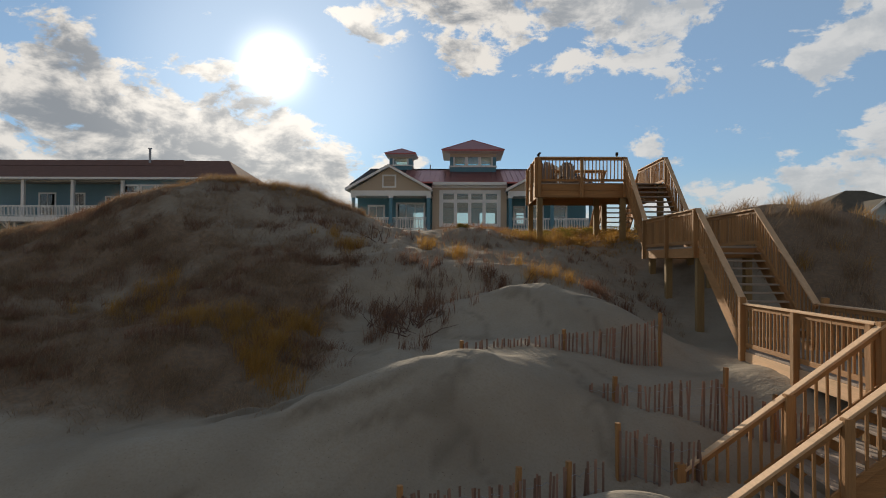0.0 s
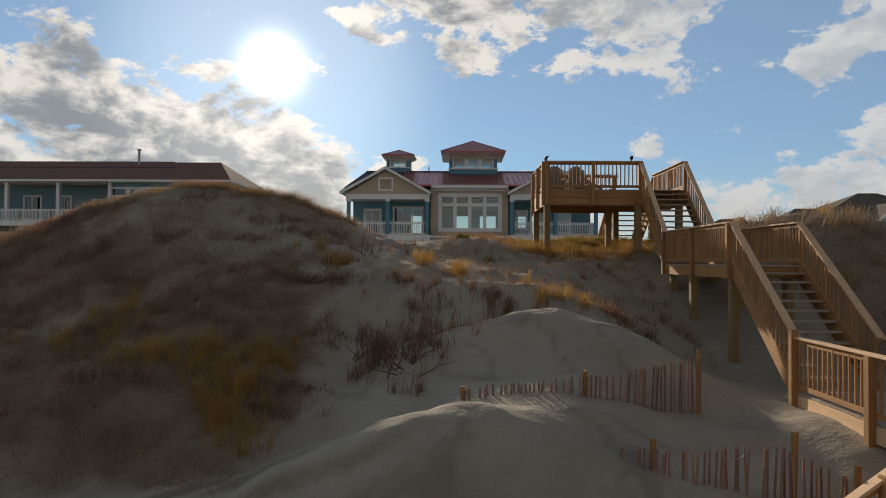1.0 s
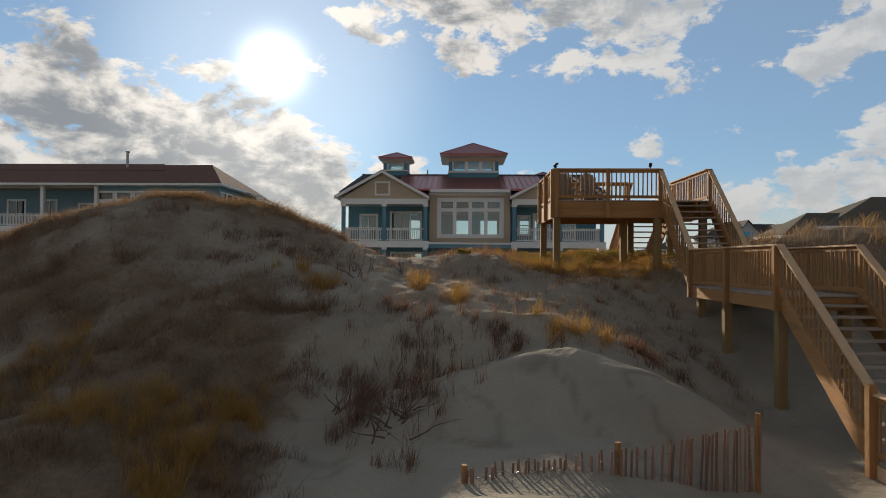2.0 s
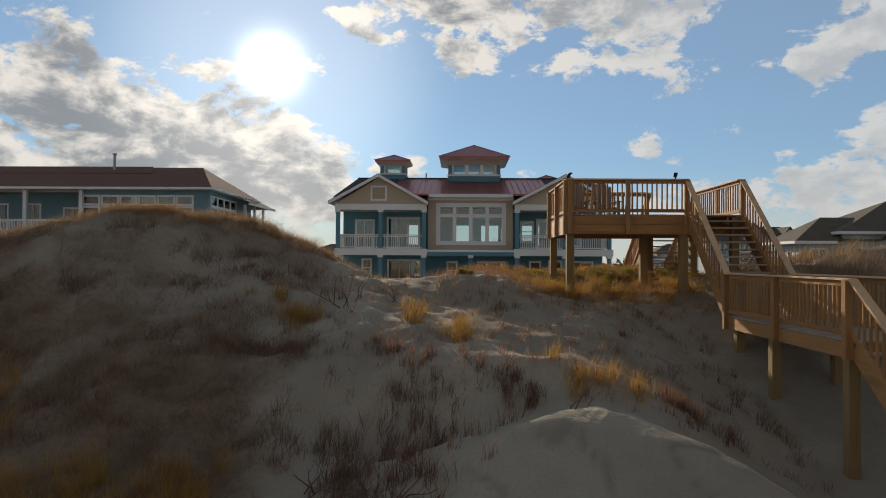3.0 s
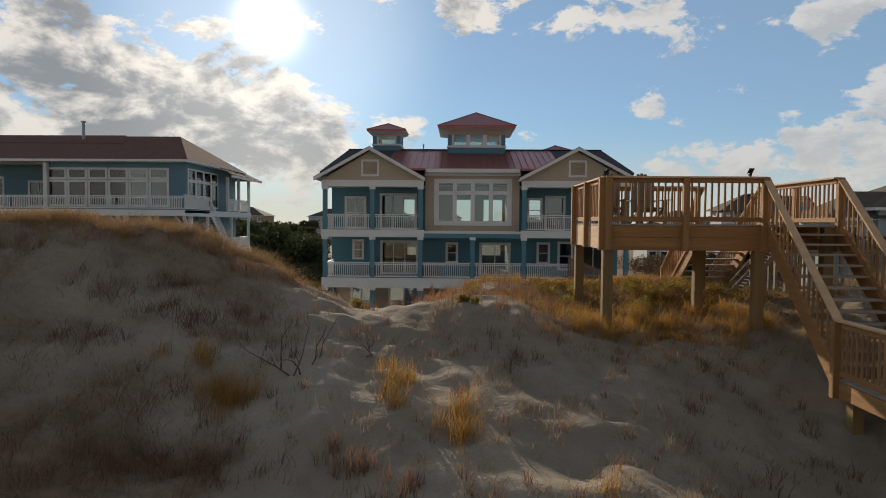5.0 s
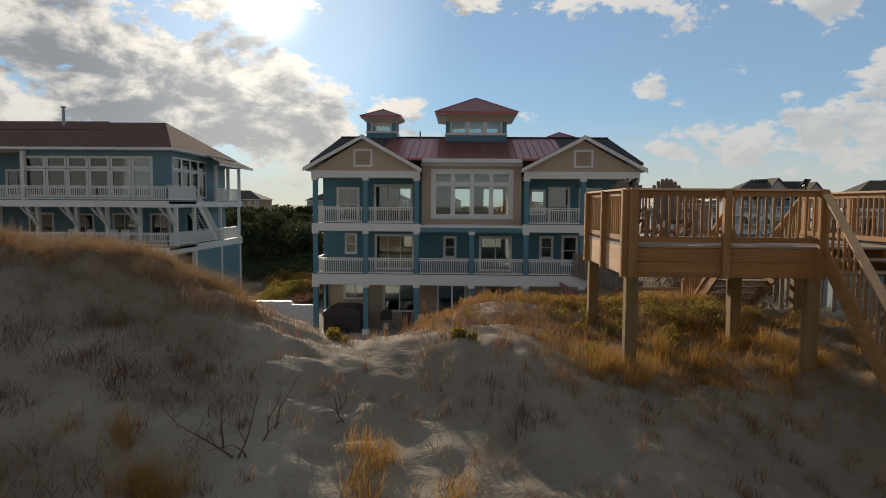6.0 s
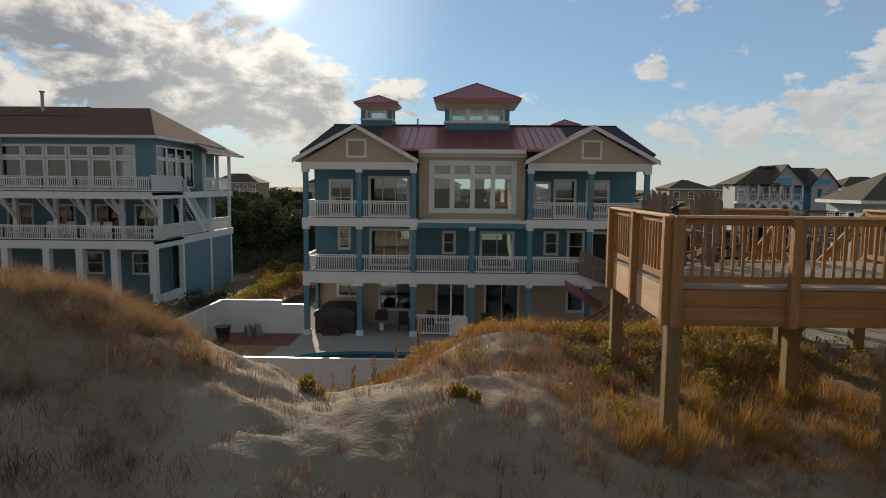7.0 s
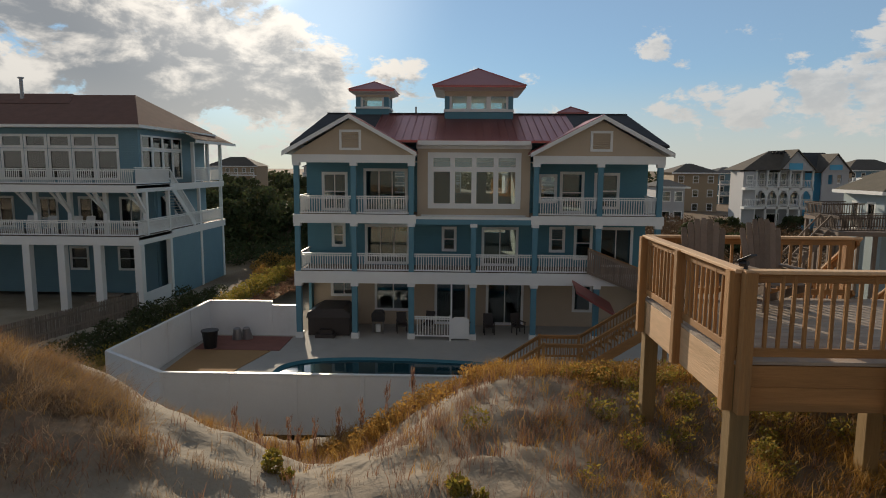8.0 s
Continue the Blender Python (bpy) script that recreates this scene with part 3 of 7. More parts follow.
def boards(x0, x1, y0, y1, z, along="x"):
    """Deck boards with gaps."""
    w, g = 0.138, 0.007
    lo, hi = (y0, y1) if along == "x" else (x0, x1)
    n = int((hi - lo) / (w + g))
    pitch = (hi - lo) / n
    for i in range(n):
        a, b = lo + i * pitch + g / 2, lo + (i + 1) * pitch - g / 2
        dz = random.uniform(-0.002, 0.002)
        geo = Geo().beam((x0, (a + b) / 2, z - 0.019 + dz), (x1, (a + b) / 2, z - 0.019 + dz), b - a, 0.038, c=0.004) if along == "x" else \
            Geo().beam(((a + b) / 2, y0, z - 0.019 + dz), ((a + b) / 2, y1, z - 0.019 + dz), b - a, 0.038, c=0.004)
        part("deck_board", geo, WOOD_DECK, walkover)


def flight(a, b, width_dir, width, steps, rails=True):
    """Stairs from the top point a to the foot b (both at one side), width along width_dir."""
    a, b, wd = Vector(a), Vector(b), Vector(width_dir)
    run = b - a
    level = Vector((run.x, run.y, 0))
    d = level.normalized()
    for s in (0.04, width - 0.04):
        o = wd * s - Vector((0, 0, 0.14))
        part("stringer", Geo().beam(a + o, b + o, 0.05, 0.29, c=0.005), grain(a, b), walkover)
    for i in range(1, steps):
        c = a + run * (i / steps)
        for k in (0.08, 0.225):
            m = c - d * 0.03 + d * (k - 0.15)
            part("tread", Geo().beam(m + wd * 0.05, m + wd * (width - 0.05), 0.135, 0.038, c=0.004), WOOD_DECK, walkover)
    if rails:
        for s in (0.0, width):
            railing(a + wd * s, b + wd * s, 0.15)


# platform
boards(PX0 - 0.02, PX1 + 0.02, PY0 + 0.0, PY1, PZ, "x")
for z0, z1, dx in ((PZ - 0.27, PZ - 0.045, 0.0), (PZ - 0.53, PZ - 0.273, 0.006)):
    part("fascia_board", Geo().beam((PX0, PY0 + 0.02 + dx, (z0 + z1) / 2), (LX0 + 0.1, PY0 + 0.02 + dx, (z0 + z1) / 2), 0.04, z1 - z0, c=0.005), WOOD, walkover)
    part("fascia_board", Geo().beam((PX0, PY1 - 0.02 - dx, (z0 + z1) / 2), (LX0, PY1 - 0.02 - dx, (z0 + z1) / 2), 0.04, z1 - z0, c=0.005), WOOD, walkover)
for x in (PX0, PX1):
    # side fascias take the lighter pine, with the sun's brightness in its colour
    part("fascia_board", Geo().beam((x, PY0 + 0.05, PZ - 0.285), (x, PY1 - 0.05, PZ - 0.285), 0.04, 0.48, c=0.005), WOOD_SUNLIT, walkover, "wide outer fascia board with knots, coloured pale as if sunlit")
for i in range(7):
    x = PX0 + 0.35 + i * 0.65
    part("joist", Geo().beam((x, PY0 + 0.06, PZ - 0.16), (x, PY1 - 0.06, PZ - 0.16), 0.04, 0.23), WOOD_Y, walkover)
for y in (PY0 + 0.5, PY1 - 0.5):
    part("girder", Geo().beam((PX0 + 0.1, y, PZ - 0.40), (PX1 - 0.1, y, PZ - 0.40), 0.09, 0.24), WOOD, walkover)
for x, y in ((PX0 + 0.08, PY0 + 0.12), (4.15, -24.2), (LX0 - 0.06, PY0 + 0.12), (PX1 - 0.1, PY0 + 0.14), (PX0 + 0.08, PY1 - 0.12), (LX0 - 0.06, PY1 - 0.12), (PX1 - 0.1, PY1 - 0.12)):
    post(x, y, float(height(x, y)) - 0.3, PZ - 0.06, 0.20, "piling")
MIDX = (PX0 + LX0) / 2
for x, y in ((PX0 + 0.05, PY0 - 0.055), (MIDX, PY0 - 0.055), (LX0 - 0.02, PY0 - 0.055), (PX0 - 0.055, PY0 + 0.08), (PX0 - 0.055, (PY0 + PY1) / 2), (PX0 - 0.055, PY1 - 0.06),
             (MIDX, PY1 + 0.055), (LX0 - 0.1, PY1 + 0.055), (PX1 + 0.055, PY1 - 0.06), (PX1 + 0.055, (PY0 + PY1) / 2), (LX1, PY0 - 0.02)):
    post(x, y, PZ - 0.53, PZ + RAIL - 0.02, 0.12, "railing_post")
for p, q, gap in (((PX0, PY0), (MIDX, PY0), 0.135), ((MIDX, PY0), (LX0, PY0), 0.135), ((PX0, PY0), (PX0, (PY0 + PY1) / 2), 0.145), ((PX0, (PY0 + PY1) / 2), (PX0, PY1), 0.145),
                  ((PX0, PY1), (MIDX, PY1), 0.145), ((MIDX, PY1), (LX0 - 0.1, PY1), 0.145), ((PX1, PY0), (PX1, (PY0 + PY1) / 2), 0.15), ((PX1, (PY0 + PY1) / 2), (PX1, PY1), 0.15)):
    railing((*p, PZ), (*q, PZ), gap)
# upper flight, middle landing, second flight, lower landing, last flight
flight((LX0, PY0 - 0.02, PZ), (LX0, L2Y1, L2Z), (1, 0, 0), LX1 - LX0, 13)
boards(LX0, LX1, L2Y0, L2Y1, L2Z, "x")
for x in (LX0, LX1):
    part("fascia_board", Geo().beam((x, L2Y0, L2Z - 0.17), (x, L2Y1, L2Z - 0.17), 0.04, 0.25, c=0.005), WOOD_Y, walkover)
    railing((x, L2Y0, L2Z), (x, (L2Y0 + L2Y1) / 2, L2Z), 0.125)
    railing((x, (L2Y0 + L2Y1) / 2, L2Z), (x, L2Y1, L2Z), 0.125)
    for y in (L2Y0 + 0.05, (L2Y0 + L2Y1) / 2, L2Y1 - 0.05):
        post(x + (0.06 if x > 5 else -0.06), y, L2Z - 0.3, L2Z + RAIL - 0.03, 0.115, "railing_post")
    for y in (L2Y0 + 0.25, (L2Y0 + L2Y1) / 2 + 0.4, L2Y1 - 0.3):
        xx = x + (-0.13 if x > 5 else 0.13)
        post(xx, y, float(height(xx, y)) - 0.3, L2Z - 0.05, 0.18, "piling")
for y in (L2Y0 + 0.05, L2Y1 - 0.05):
    part("girder", Geo().beam((LX0 + 0.03, y, L2Z - 0.17), (LX1 - 0.03, y, L2Z - 0.17), 0.04, 0.24), WOOD, walkover)
flight((LX0, L2Y0, L2Z), (LX0 - 0.08, L3Y1, L3Z), (1, 0, 0), LX1 - LX0, 12)
boards(L3X0, LX1, L3Y0, L3Y1, L3Z, "x")
for x in (L3X0, LX1):
    ya = L3Y0 if x > 5 else L3Y0 + 1.45
    mid = (ya + L3Y1) / 2
    # landing fascia in the same pine, painted lighter to look sunlit
    part("fascia_board", Geo().beam((x, ya, L3Z - 0.17), (x, L3Y1, L3Z - 0.17), 0.04, 0.25, c=0.005), WOOD_SUNLIT, walkover)
    railing((x, ya, L3Z), (x, mid, L3Z), 0.14)
    railing((x, mid, L3Z), (x, L3Y1, L3Z), 0.14)
    for y in (ya + 0.06, mid, L3Y1 - 0.04):
        post(x + (0.06 if x > 5 else -0.06), y, L3Z - 0.5, L3Z + RAIL + (0.12 if y == L3Y1 - 0.04 else -0.03), 0.12, "railing_post")
    for y in (ya + 0.4, mid + 0.2, L3Y1 - 0.4):
        xx = x + (-0.15 if x > 5 else 0.15)
        post(xx, y, float(height(xx, y)) - 0.3, L3Z - 0.05, 0.18, "piling")
railing((L3X0, L3Y0, L3Z), (LX1, L3Y0, L3Z), 0.14)
FX, FZ = 2.05, 0.28
flight((L3X0, L3Y0 + 0.05, L3Z), (FX, L3Y0 + 0.05, FZ), (0, 1, 0), 1.32, 11)
for y in (L3Y0 + 0.05, L3Y0 + 1.37):
    post(FX - 0.05, y, float(height(FX, y)) - 0.4, FZ + RAIL + 0.06, 0.13, "newel_post")
    post(3.45, y - 0.05, float(height(3.45, y)) - 0.3, 1.32 + RAIL, 0.12, "railing_post")
    post(L3X0, y, float(height(L3X0, y)) - 0.3, L3Z + RAIL + 0.02, 0.13, "newel_post")
# back flight towards the house
flight((LX0, PY1, PZ), (LX0, PY1 + 3.0, PZ - 2.25), (1, 0, 0), LX1 - LX0, 12)
for x in (LX0, LX1):
    post(x, PY1 + 3.0, PZ - 3.4, PZ - 2.25 + RAIL, 0.115, "railing_post")


def adirondack(x, y, turn):
    """A slatted garden chair with a fanned back; it faces +y before the turn."""
    c = thing("adirondack_chair", "grey weathered slatted garden chair with a fanned back on the platform", "chair", (0, 0, 0), "garden chairs on the platform")
    for i in range(7):
        u = (i - 3) * 0.082
        top = 1.24 - 0.016 * (i - 3) ** 2
        g = Geo().beam((u * 0.85, -0.26, 0.28), (u * 1.10, -0.44, top - 0.03), 0.086, 0.02, up=(0, 1, 0.3), c=0.004).beam((u * 1.10, -0.44, top - 0.03), (u * 1.10, -0.446, top), 0.066, 0.02, up=(0, 1, 0.3), c=0.004)
        part("back_slat", g, WOOD_GREY, c)
    part("back_brace", Geo().beam((-0.28, -0.40, 0.82), (0.28, -0.40, 0.82), 0.02, 0.06, c=0.003), WOOD_GREY, c)
    for i in range(5):
        part("seat_slat", Geo().beam((-0.26, -0.2 + i * 0.115, 0.31 + i * 0.018), (0.26, -0.2 + i * 0.115, 0.31 + i * 0.018), 0.095, 0.02, c=0.004), WOOD_GREY, c)
    for s in (-1, 1):
        part("front_leg", Geo().beam((s * 0.29, 0.30, 0.0), (s * 0.29, 0.30, 0.55), 0.09, 0.022, c=0.003), WOOD_GREY, c)
        part("back_leg", Geo().beam((s * 0.265, 0.33, 0.36), (s * 0.265, -0.55, 0.02), 0.022, 0.11, c=0.003), WOOD_GREY, c)
        part("arm", Geo().beam((s * 0.33, 0.38, 0.565), (s * 0.31, -0.42, 0.565), 0.13, 0.02, c=0.004), WOOD_GREY, c)
    part("cross_bar", Geo().beam((-0.30, -0.36, 0.54), (0.30, -0.36, 0.54), 0.05, 0.03), WOOD_GREY, c)
    c.matrix_basis = pose(x, y, PZ, 0, 0, turn)
    return c


adirondack(2.37, -23.25, 174)
adirondack(3.30, -23.22, 186)


def solar_light(x, y, turn):
    """A small black solar lamp with a tilted panel on the rail."""
    t = thing("solar_light", "small black solar lamp with a tilted panel on the rail cap", "lamp", (0, 0, 0), "rail lamps")
    part("stand", Geo().tube((0, 0, 0), (0, 0, 0.07), 0.022, 0.016, 8), BLACK, t)
    part("panel", Geo().beam((0, -0.07, 0.075), (0, 0.08, 0.15), 0.10, 0.022, c=0.004), BLACK, t, "tilted dark panel")
    part("lamp_head", Geo().tube((0, 0.02, 0.06), (0, -0.06, 0.05), 0.028, 0.036, 8), BLACK, t)
    t.matrix_basis = pose(x, y, PZ + RAIL, 0, 0, turn)


solar_light(PX0 + 0.04, PY0 + 0.03, -150)
solar_light(LX0 - 0.3, PY0, 170)

# ---- the teal beach house ----
def wall_y(x0, x1, z0, z1, y, thick, holes):
    """A wall facing y as one connected mesh, with openings (x0, x1, z0, z1) going through it."""
    g = Geo()
    xs = sorted({x0, x1, *[h[0] for h in holes], *[h[1] for h in holes]})
    zs = sorted({z0, z1, *[h[2] for h in holes], *[h[3] for h in holes]})
    nx, nz = len(xs) - 1, len(zs) - 1
    solid = {(i, k) for i in range(nx) for k in range(nz)
             if not any(h[0] < (xs[i] + xs[i + 1]) / 2 < h[1] and h[2] < (zs[k] + zs[k + 1]) / 2 < h[3] for h in holes)}
    index = {}

    def vert(i, k, s):
        if (i, k, s) not in index:
            index[i, k, s] = len(g.v)
            g.v.append((xs[i], y + thick * s, zs[k]))
        return index[i, k, s]

    for i, k in solid:
        g.f.append((vert(i, k, 0), vert(i + 1, k, 0), vert(i + 1, k + 1, 0), vert(i, k + 1, 0)))
        g.f.append((vert(i, k, 1), vert(i, k + 1, 1), vert(i + 1, k + 1, 1), vert(i + 1, k, 1)))
        for di, dk, p, q in ((-1, 0, (0, 0), (0, 1)), (1, 0, (1, 1), (1, 0)), (0, -1, (1, 0), (0, 0)), (0, 1, (0, 1), (1, 1))):
            if (i + di, k + dk) not in solid:
                g.f.append((vert(i + p[0], k + p[1], 0), vert(i + q[0], k + q[1], 0), vert(i + q[0], k + q[1], 1), vert(i + p[0], k + p[1], 1)))
    return g


def window(parent, x0, x1, z0, z1, y, cols=1, rows=1, frame_w=0.09, bar=0.055, name="window", proud=0.04, material=None, ext=0.06):
    """A framed window filling an opening in a wall that faces -y: one frame with its bars, and single panes under it."""
    f = frame_w
    iw, ih = (x1 - x0 - 2 * f + bar) / cols, (z1 - z0 - 2 * f + bar) / rows
    cells = [(x0 + f + iw * i, x0 + f + iw * (i + 1) - bar, z0 + f + ih * j, z0 + f + ih * (j + 1) - bar) for i in range(cols) for j in range(rows)]
    w = part(name, wall_y(x0 - ext, x1 + ext, z0 - ext, z1 + ext, y - proud, proud - 0.003, cells), material or WHITE, parent)
    for a, b, c, d in cells:
        p = part("pane", Geo().box(a - 0.01, b + 0.01, y + 0.015, y + 0.023, c - 0.01, d + 0.01), GLASS, w)
        p.visible_shadow = False
    return w


PORCH_BALUSTER = chamfered(0.042, 0.042, 0.80, 0.0).mesh("baluster", WHITE)


def porch_rail(parent, p, q, z, material=None, h=0.95, gap=0.125, name="railing", single=False):
    """A white railing bay, with its row of balusters under it."""
    m = material or WHITE
    p, q, u = Vector((*p, z)), Vector((*q, z)), Vector((0, 0, 1))
    r = part(name, Geo().beam(p + u * h, q + u * h, 0.09, 0.06).beam(p + u * (h - 0.1), q + u * (h - 0.1), 0.04, 0.06).beam(p + u * 0.11, q + u * 0.11, 0.05, 0.07), m, parent)
    n = max(2, round((q - p).length / gap))
    if single:
        for i in range(1, n):
            part("baluster", PORCH_BALUSTER, None, r, at=Matrix.Translation(p + (q - p) * (i / n) + u * 0.1))
        return r
    g = Geo()
    for i in range(1, n):
        o = p + (q - p) * (i / n)
        g.beam(o + u * 0.1, o + u * (h - 0.05), 0.042, 0.042, up=(0, 1, 0))
    b = part("balusters", g, m, r)
    tagged(b, kind="stuff")
    return r


house = thing("beach_house", "three-storey teal and beige beach house with white porches and red roof", "house", (-0.5, 6, 0))
COLS = (-9.55, -6.63, -3.69, -0.5, 2.62, 5.83, 8.80)
F1, F2, TOP, WALL, BACK = 3.50, 6.45, 9.10, 2.5, 13.0
HX0, HX1 = -9.5, 8.75

# openings: x0, x1, z0, z1
UP_L = [(-8.75, -7.45, 6.55, 8.55), (-6.45, -4.15, 6.50, 8.75)]
UP_R = [(3.10, 3.98, 7.05, 8.50), (4.25, 5.45, 6.50, 8.65), (6.10, 7.35, 6.75, 8.60)]
MID = [(-8.25, -7.60, 4.55, 5.75), (-6.40, -4.05, 3.60, 5.70), (-2.15, -1.45, 4.35, 5.60), (0.05, 1.95, 3.55, 5.60), (3.75, 4.50, 4.35, 5.65), (5.10, 6.00, 3.95, 5.70), (6.45, 8.20, 3.55, 5.65)]
LOW = [(-8.45, -7.05, 1.65, 2.75), (-5.95, -3.95, 0.85, 2.75), (-2.55, -0.80, 0.10, 2.60), (0.35, 2.35, 0.10, 2.55), (5.2, 6.2, 0.9, 2.4)]
part("wall", wall_y(HX0, -3.3, F2, TOP + 0.3, WALL, 0.15, UP_L), TEAL, house)
part("wall", wall_y(2.3, HX1, F2, TOP + 0.3, WALL, 0.15, UP_R), TEAL, house)
part("wall", wall_y(HX0, HX1, F1 - 0.5, F2, WALL, 0.15, MID), TEAL, house)
part("wall", wall_y(HX0, HX1, -0.1, F1 - 0.5, WALL + 0.5, 0.15, LOW), BEIGE, house, "beige stucco ground-floor wall")
BACKS = [(x, x + 1.5, z, z + 1.7) for z, row in ((7.1, (-5.9, -1.9, 0.6, 4.2)), (4.3, (-5.6, 0.5))) for x in row]
part("wall", wall_y(HX0, HX1, -0.1, TOP + 0.8, BACK, 0.15, BACKS), TEAL, house)
for x in (HX0 - 0.15, HX1):
    part("wall", Geo().box(x, x + 0.15, WALL, BACK + 0.15, -0.1, TOP + 0.6), TEAL, house)
for z in (0.0, F1 - 0.15, F2 - 0.15, TOP + 0.3):
    part("floor_slab", Geo().box(HX0, HX1, WALL + 0.65 if z < 1 else WALL + 0.15, BACK, z - 0.1, z), ROOM, house)
for x in (-3.3, 2.3):
    part("partition", Geo().box(x, x + 0.15, WALL + 3.0, BACK, 0, TOP), ROOM, house)
for hs, y in ((UP_L, WALL), (UP_R, WALL), (MID, WALL), (LOW, WALL + 0.5)):
    for a, b, c, d in hs:
        wide = b - a
        window(house, a, b, c, d, y, cols=3 if wide > 2.2 else 2 if wide > 1.25 else 1, rows=2 if wide < 1.5 and c > F1 + 0.3 else 1, name="sliding_door" if d - c > 1.95 else "window")
# great-room bay over the middle porch
BX0, BX1, BY = -3.45, 2.40, 0.9
part("wall", wall_y(BX0, BX1, F2 - 0.1, 10.15, BY, 0.15, [(-2.73, 1.76, 6.90, 9.50)]), BEIGE, house, "beige stucco bay wall")
for x in (BX0, BX1 - 0.15):
    part("wall", Geo().box(x, x + 0.15, BY + 0.15, WALL, F2 - 0.1, 10.1), BEIGE, house)
part("bay_floor", Geo().box(BX0, BX1, BY, WALL + 0.15, F2 - 0.32, F2 - 0.11), WHITE, house)
XS = (-2.73, -1.62, -0.50, 0.63, 1.76)
for a, b in zip(XS, XS[1:]):
    window(house, a, b, 6.90, 8.80, BY, frame_w=0.13, ext=0.0)
    window(house, a, b, 8.80, 9.50, BY, frame_w=0.12, ext=0.0)
part("window_casing", wall_y(-2.90, 1.93, 6.76, 9.66, BY - 0.03, 0.03, [(-2.73, 1.76, 6.90, 9.50)]), WHITE, house)
part("frieze_board", Geo().box(BX0 - 0.05, BX1 + 0.05, BY - 0.05, BY, 9.85, 10.15), WHITE, house)
part("band_board", Geo().box(BX0 + 0.2, BX1 - 0.2, BY - 0.05, BY, F2 - 0.35, F2 - 0.02), WHITE, house)

# porches: decks, fascias, columns, railings
for z, mid in ((F1, True), (F2, False)):
    spans = ((HX0 - 0.25, HX1 + 0.3),) if mid else ((HX0 - 0.25, -3.45), (2.40, HX1 + 0.3))
    for a, b in spans:
        part("porch_deck", Geo().box(a, b, -0.05, WALL, z - 0.12, z), WOOD_GREY, house)
        part("fascia", Geo().box(a, b, -0.13, -0.05, z - (0.58 if mid else 0.42), z + 0.03), WHITE, house)
        part("ceiling_panel", Geo().box(a, b, -0.05, WALL, z - (0.5 if mid else 0.36), z - (0.46 if mid else 0.32)), WHITE, house)
part("beam", Geo().box(-3.55, 2.5, -0.12, 0.12, F2 - 0.45, F2 - 0.18), TEAL_TRIM, house)
part("beam", Geo().box(-3.6, 2.55, -0.14, 0.3, F2 - 0.18, F2 - 0.05), WHITE, house)
for i, x in enumerate(COLS):
    part("porch_column", Geo().box(x - 0.14, x + 0.14, -0.14, 0.14, 0.28, F1 - 0.58), TEAL_TRIM, house)
    part("column_base", Geo().box(x - 0.19, x + 0.19, -0.19, 0.19, 0.0, 0.30), WHITE, house)
    part("porch_column", Geo().box(x - 0.13, x + 0.13, -0.11, 0.13, F1 + 0.03, F2 - 0.42), TEAL_TRIM, house)
    part("column_cap", Geo().box(x - 0.18, x + 0.18, -0.15, 0.18, F2 - 0.58, F2 - 0.40), WHITE, house)
    if i != 3:
        part("porch_column", Geo().box(x - 0.13, x + 0.13, -0.11, 0.13, F2 + 0.03, TOP), TEAL_TRIM, house)
        part("column_cap", Geo().box(x - 0.18, x + 0.18, -0.15, 0.18, TOP - 0.16, TOP + 0.02), WHITE, house)
    part("column_cap", Geo().box(x - 0.19, x + 0.19, -0.17, 0.19, F1 - 0.74, F1 - 0.56), WHITE, house)
for a, b in zip(COLS, COLS[1:]):
    if a < 5.5:
        porch_rail(house, (a + 0.13, 0), (b - 0.13 if a < 5 else b, 0), F1, single=True)
    if b <= -3.6 or a >= 2.6:
        porch_rail(house, (a + 0.13, 0), (b - 0.13, 0), F2, single=True)
for z in (F1, F2):
    porch_rail(house, (COLS[0], 0.13), (COLS[0], WALL), z, single=True)
porch_rail(house, (COLS[6], 0.13), (COLS[6], WALL), F2, single=True)
# porch header beams and gables
RIDGE_Y, RIDGE_Z = 6.2, 12.05
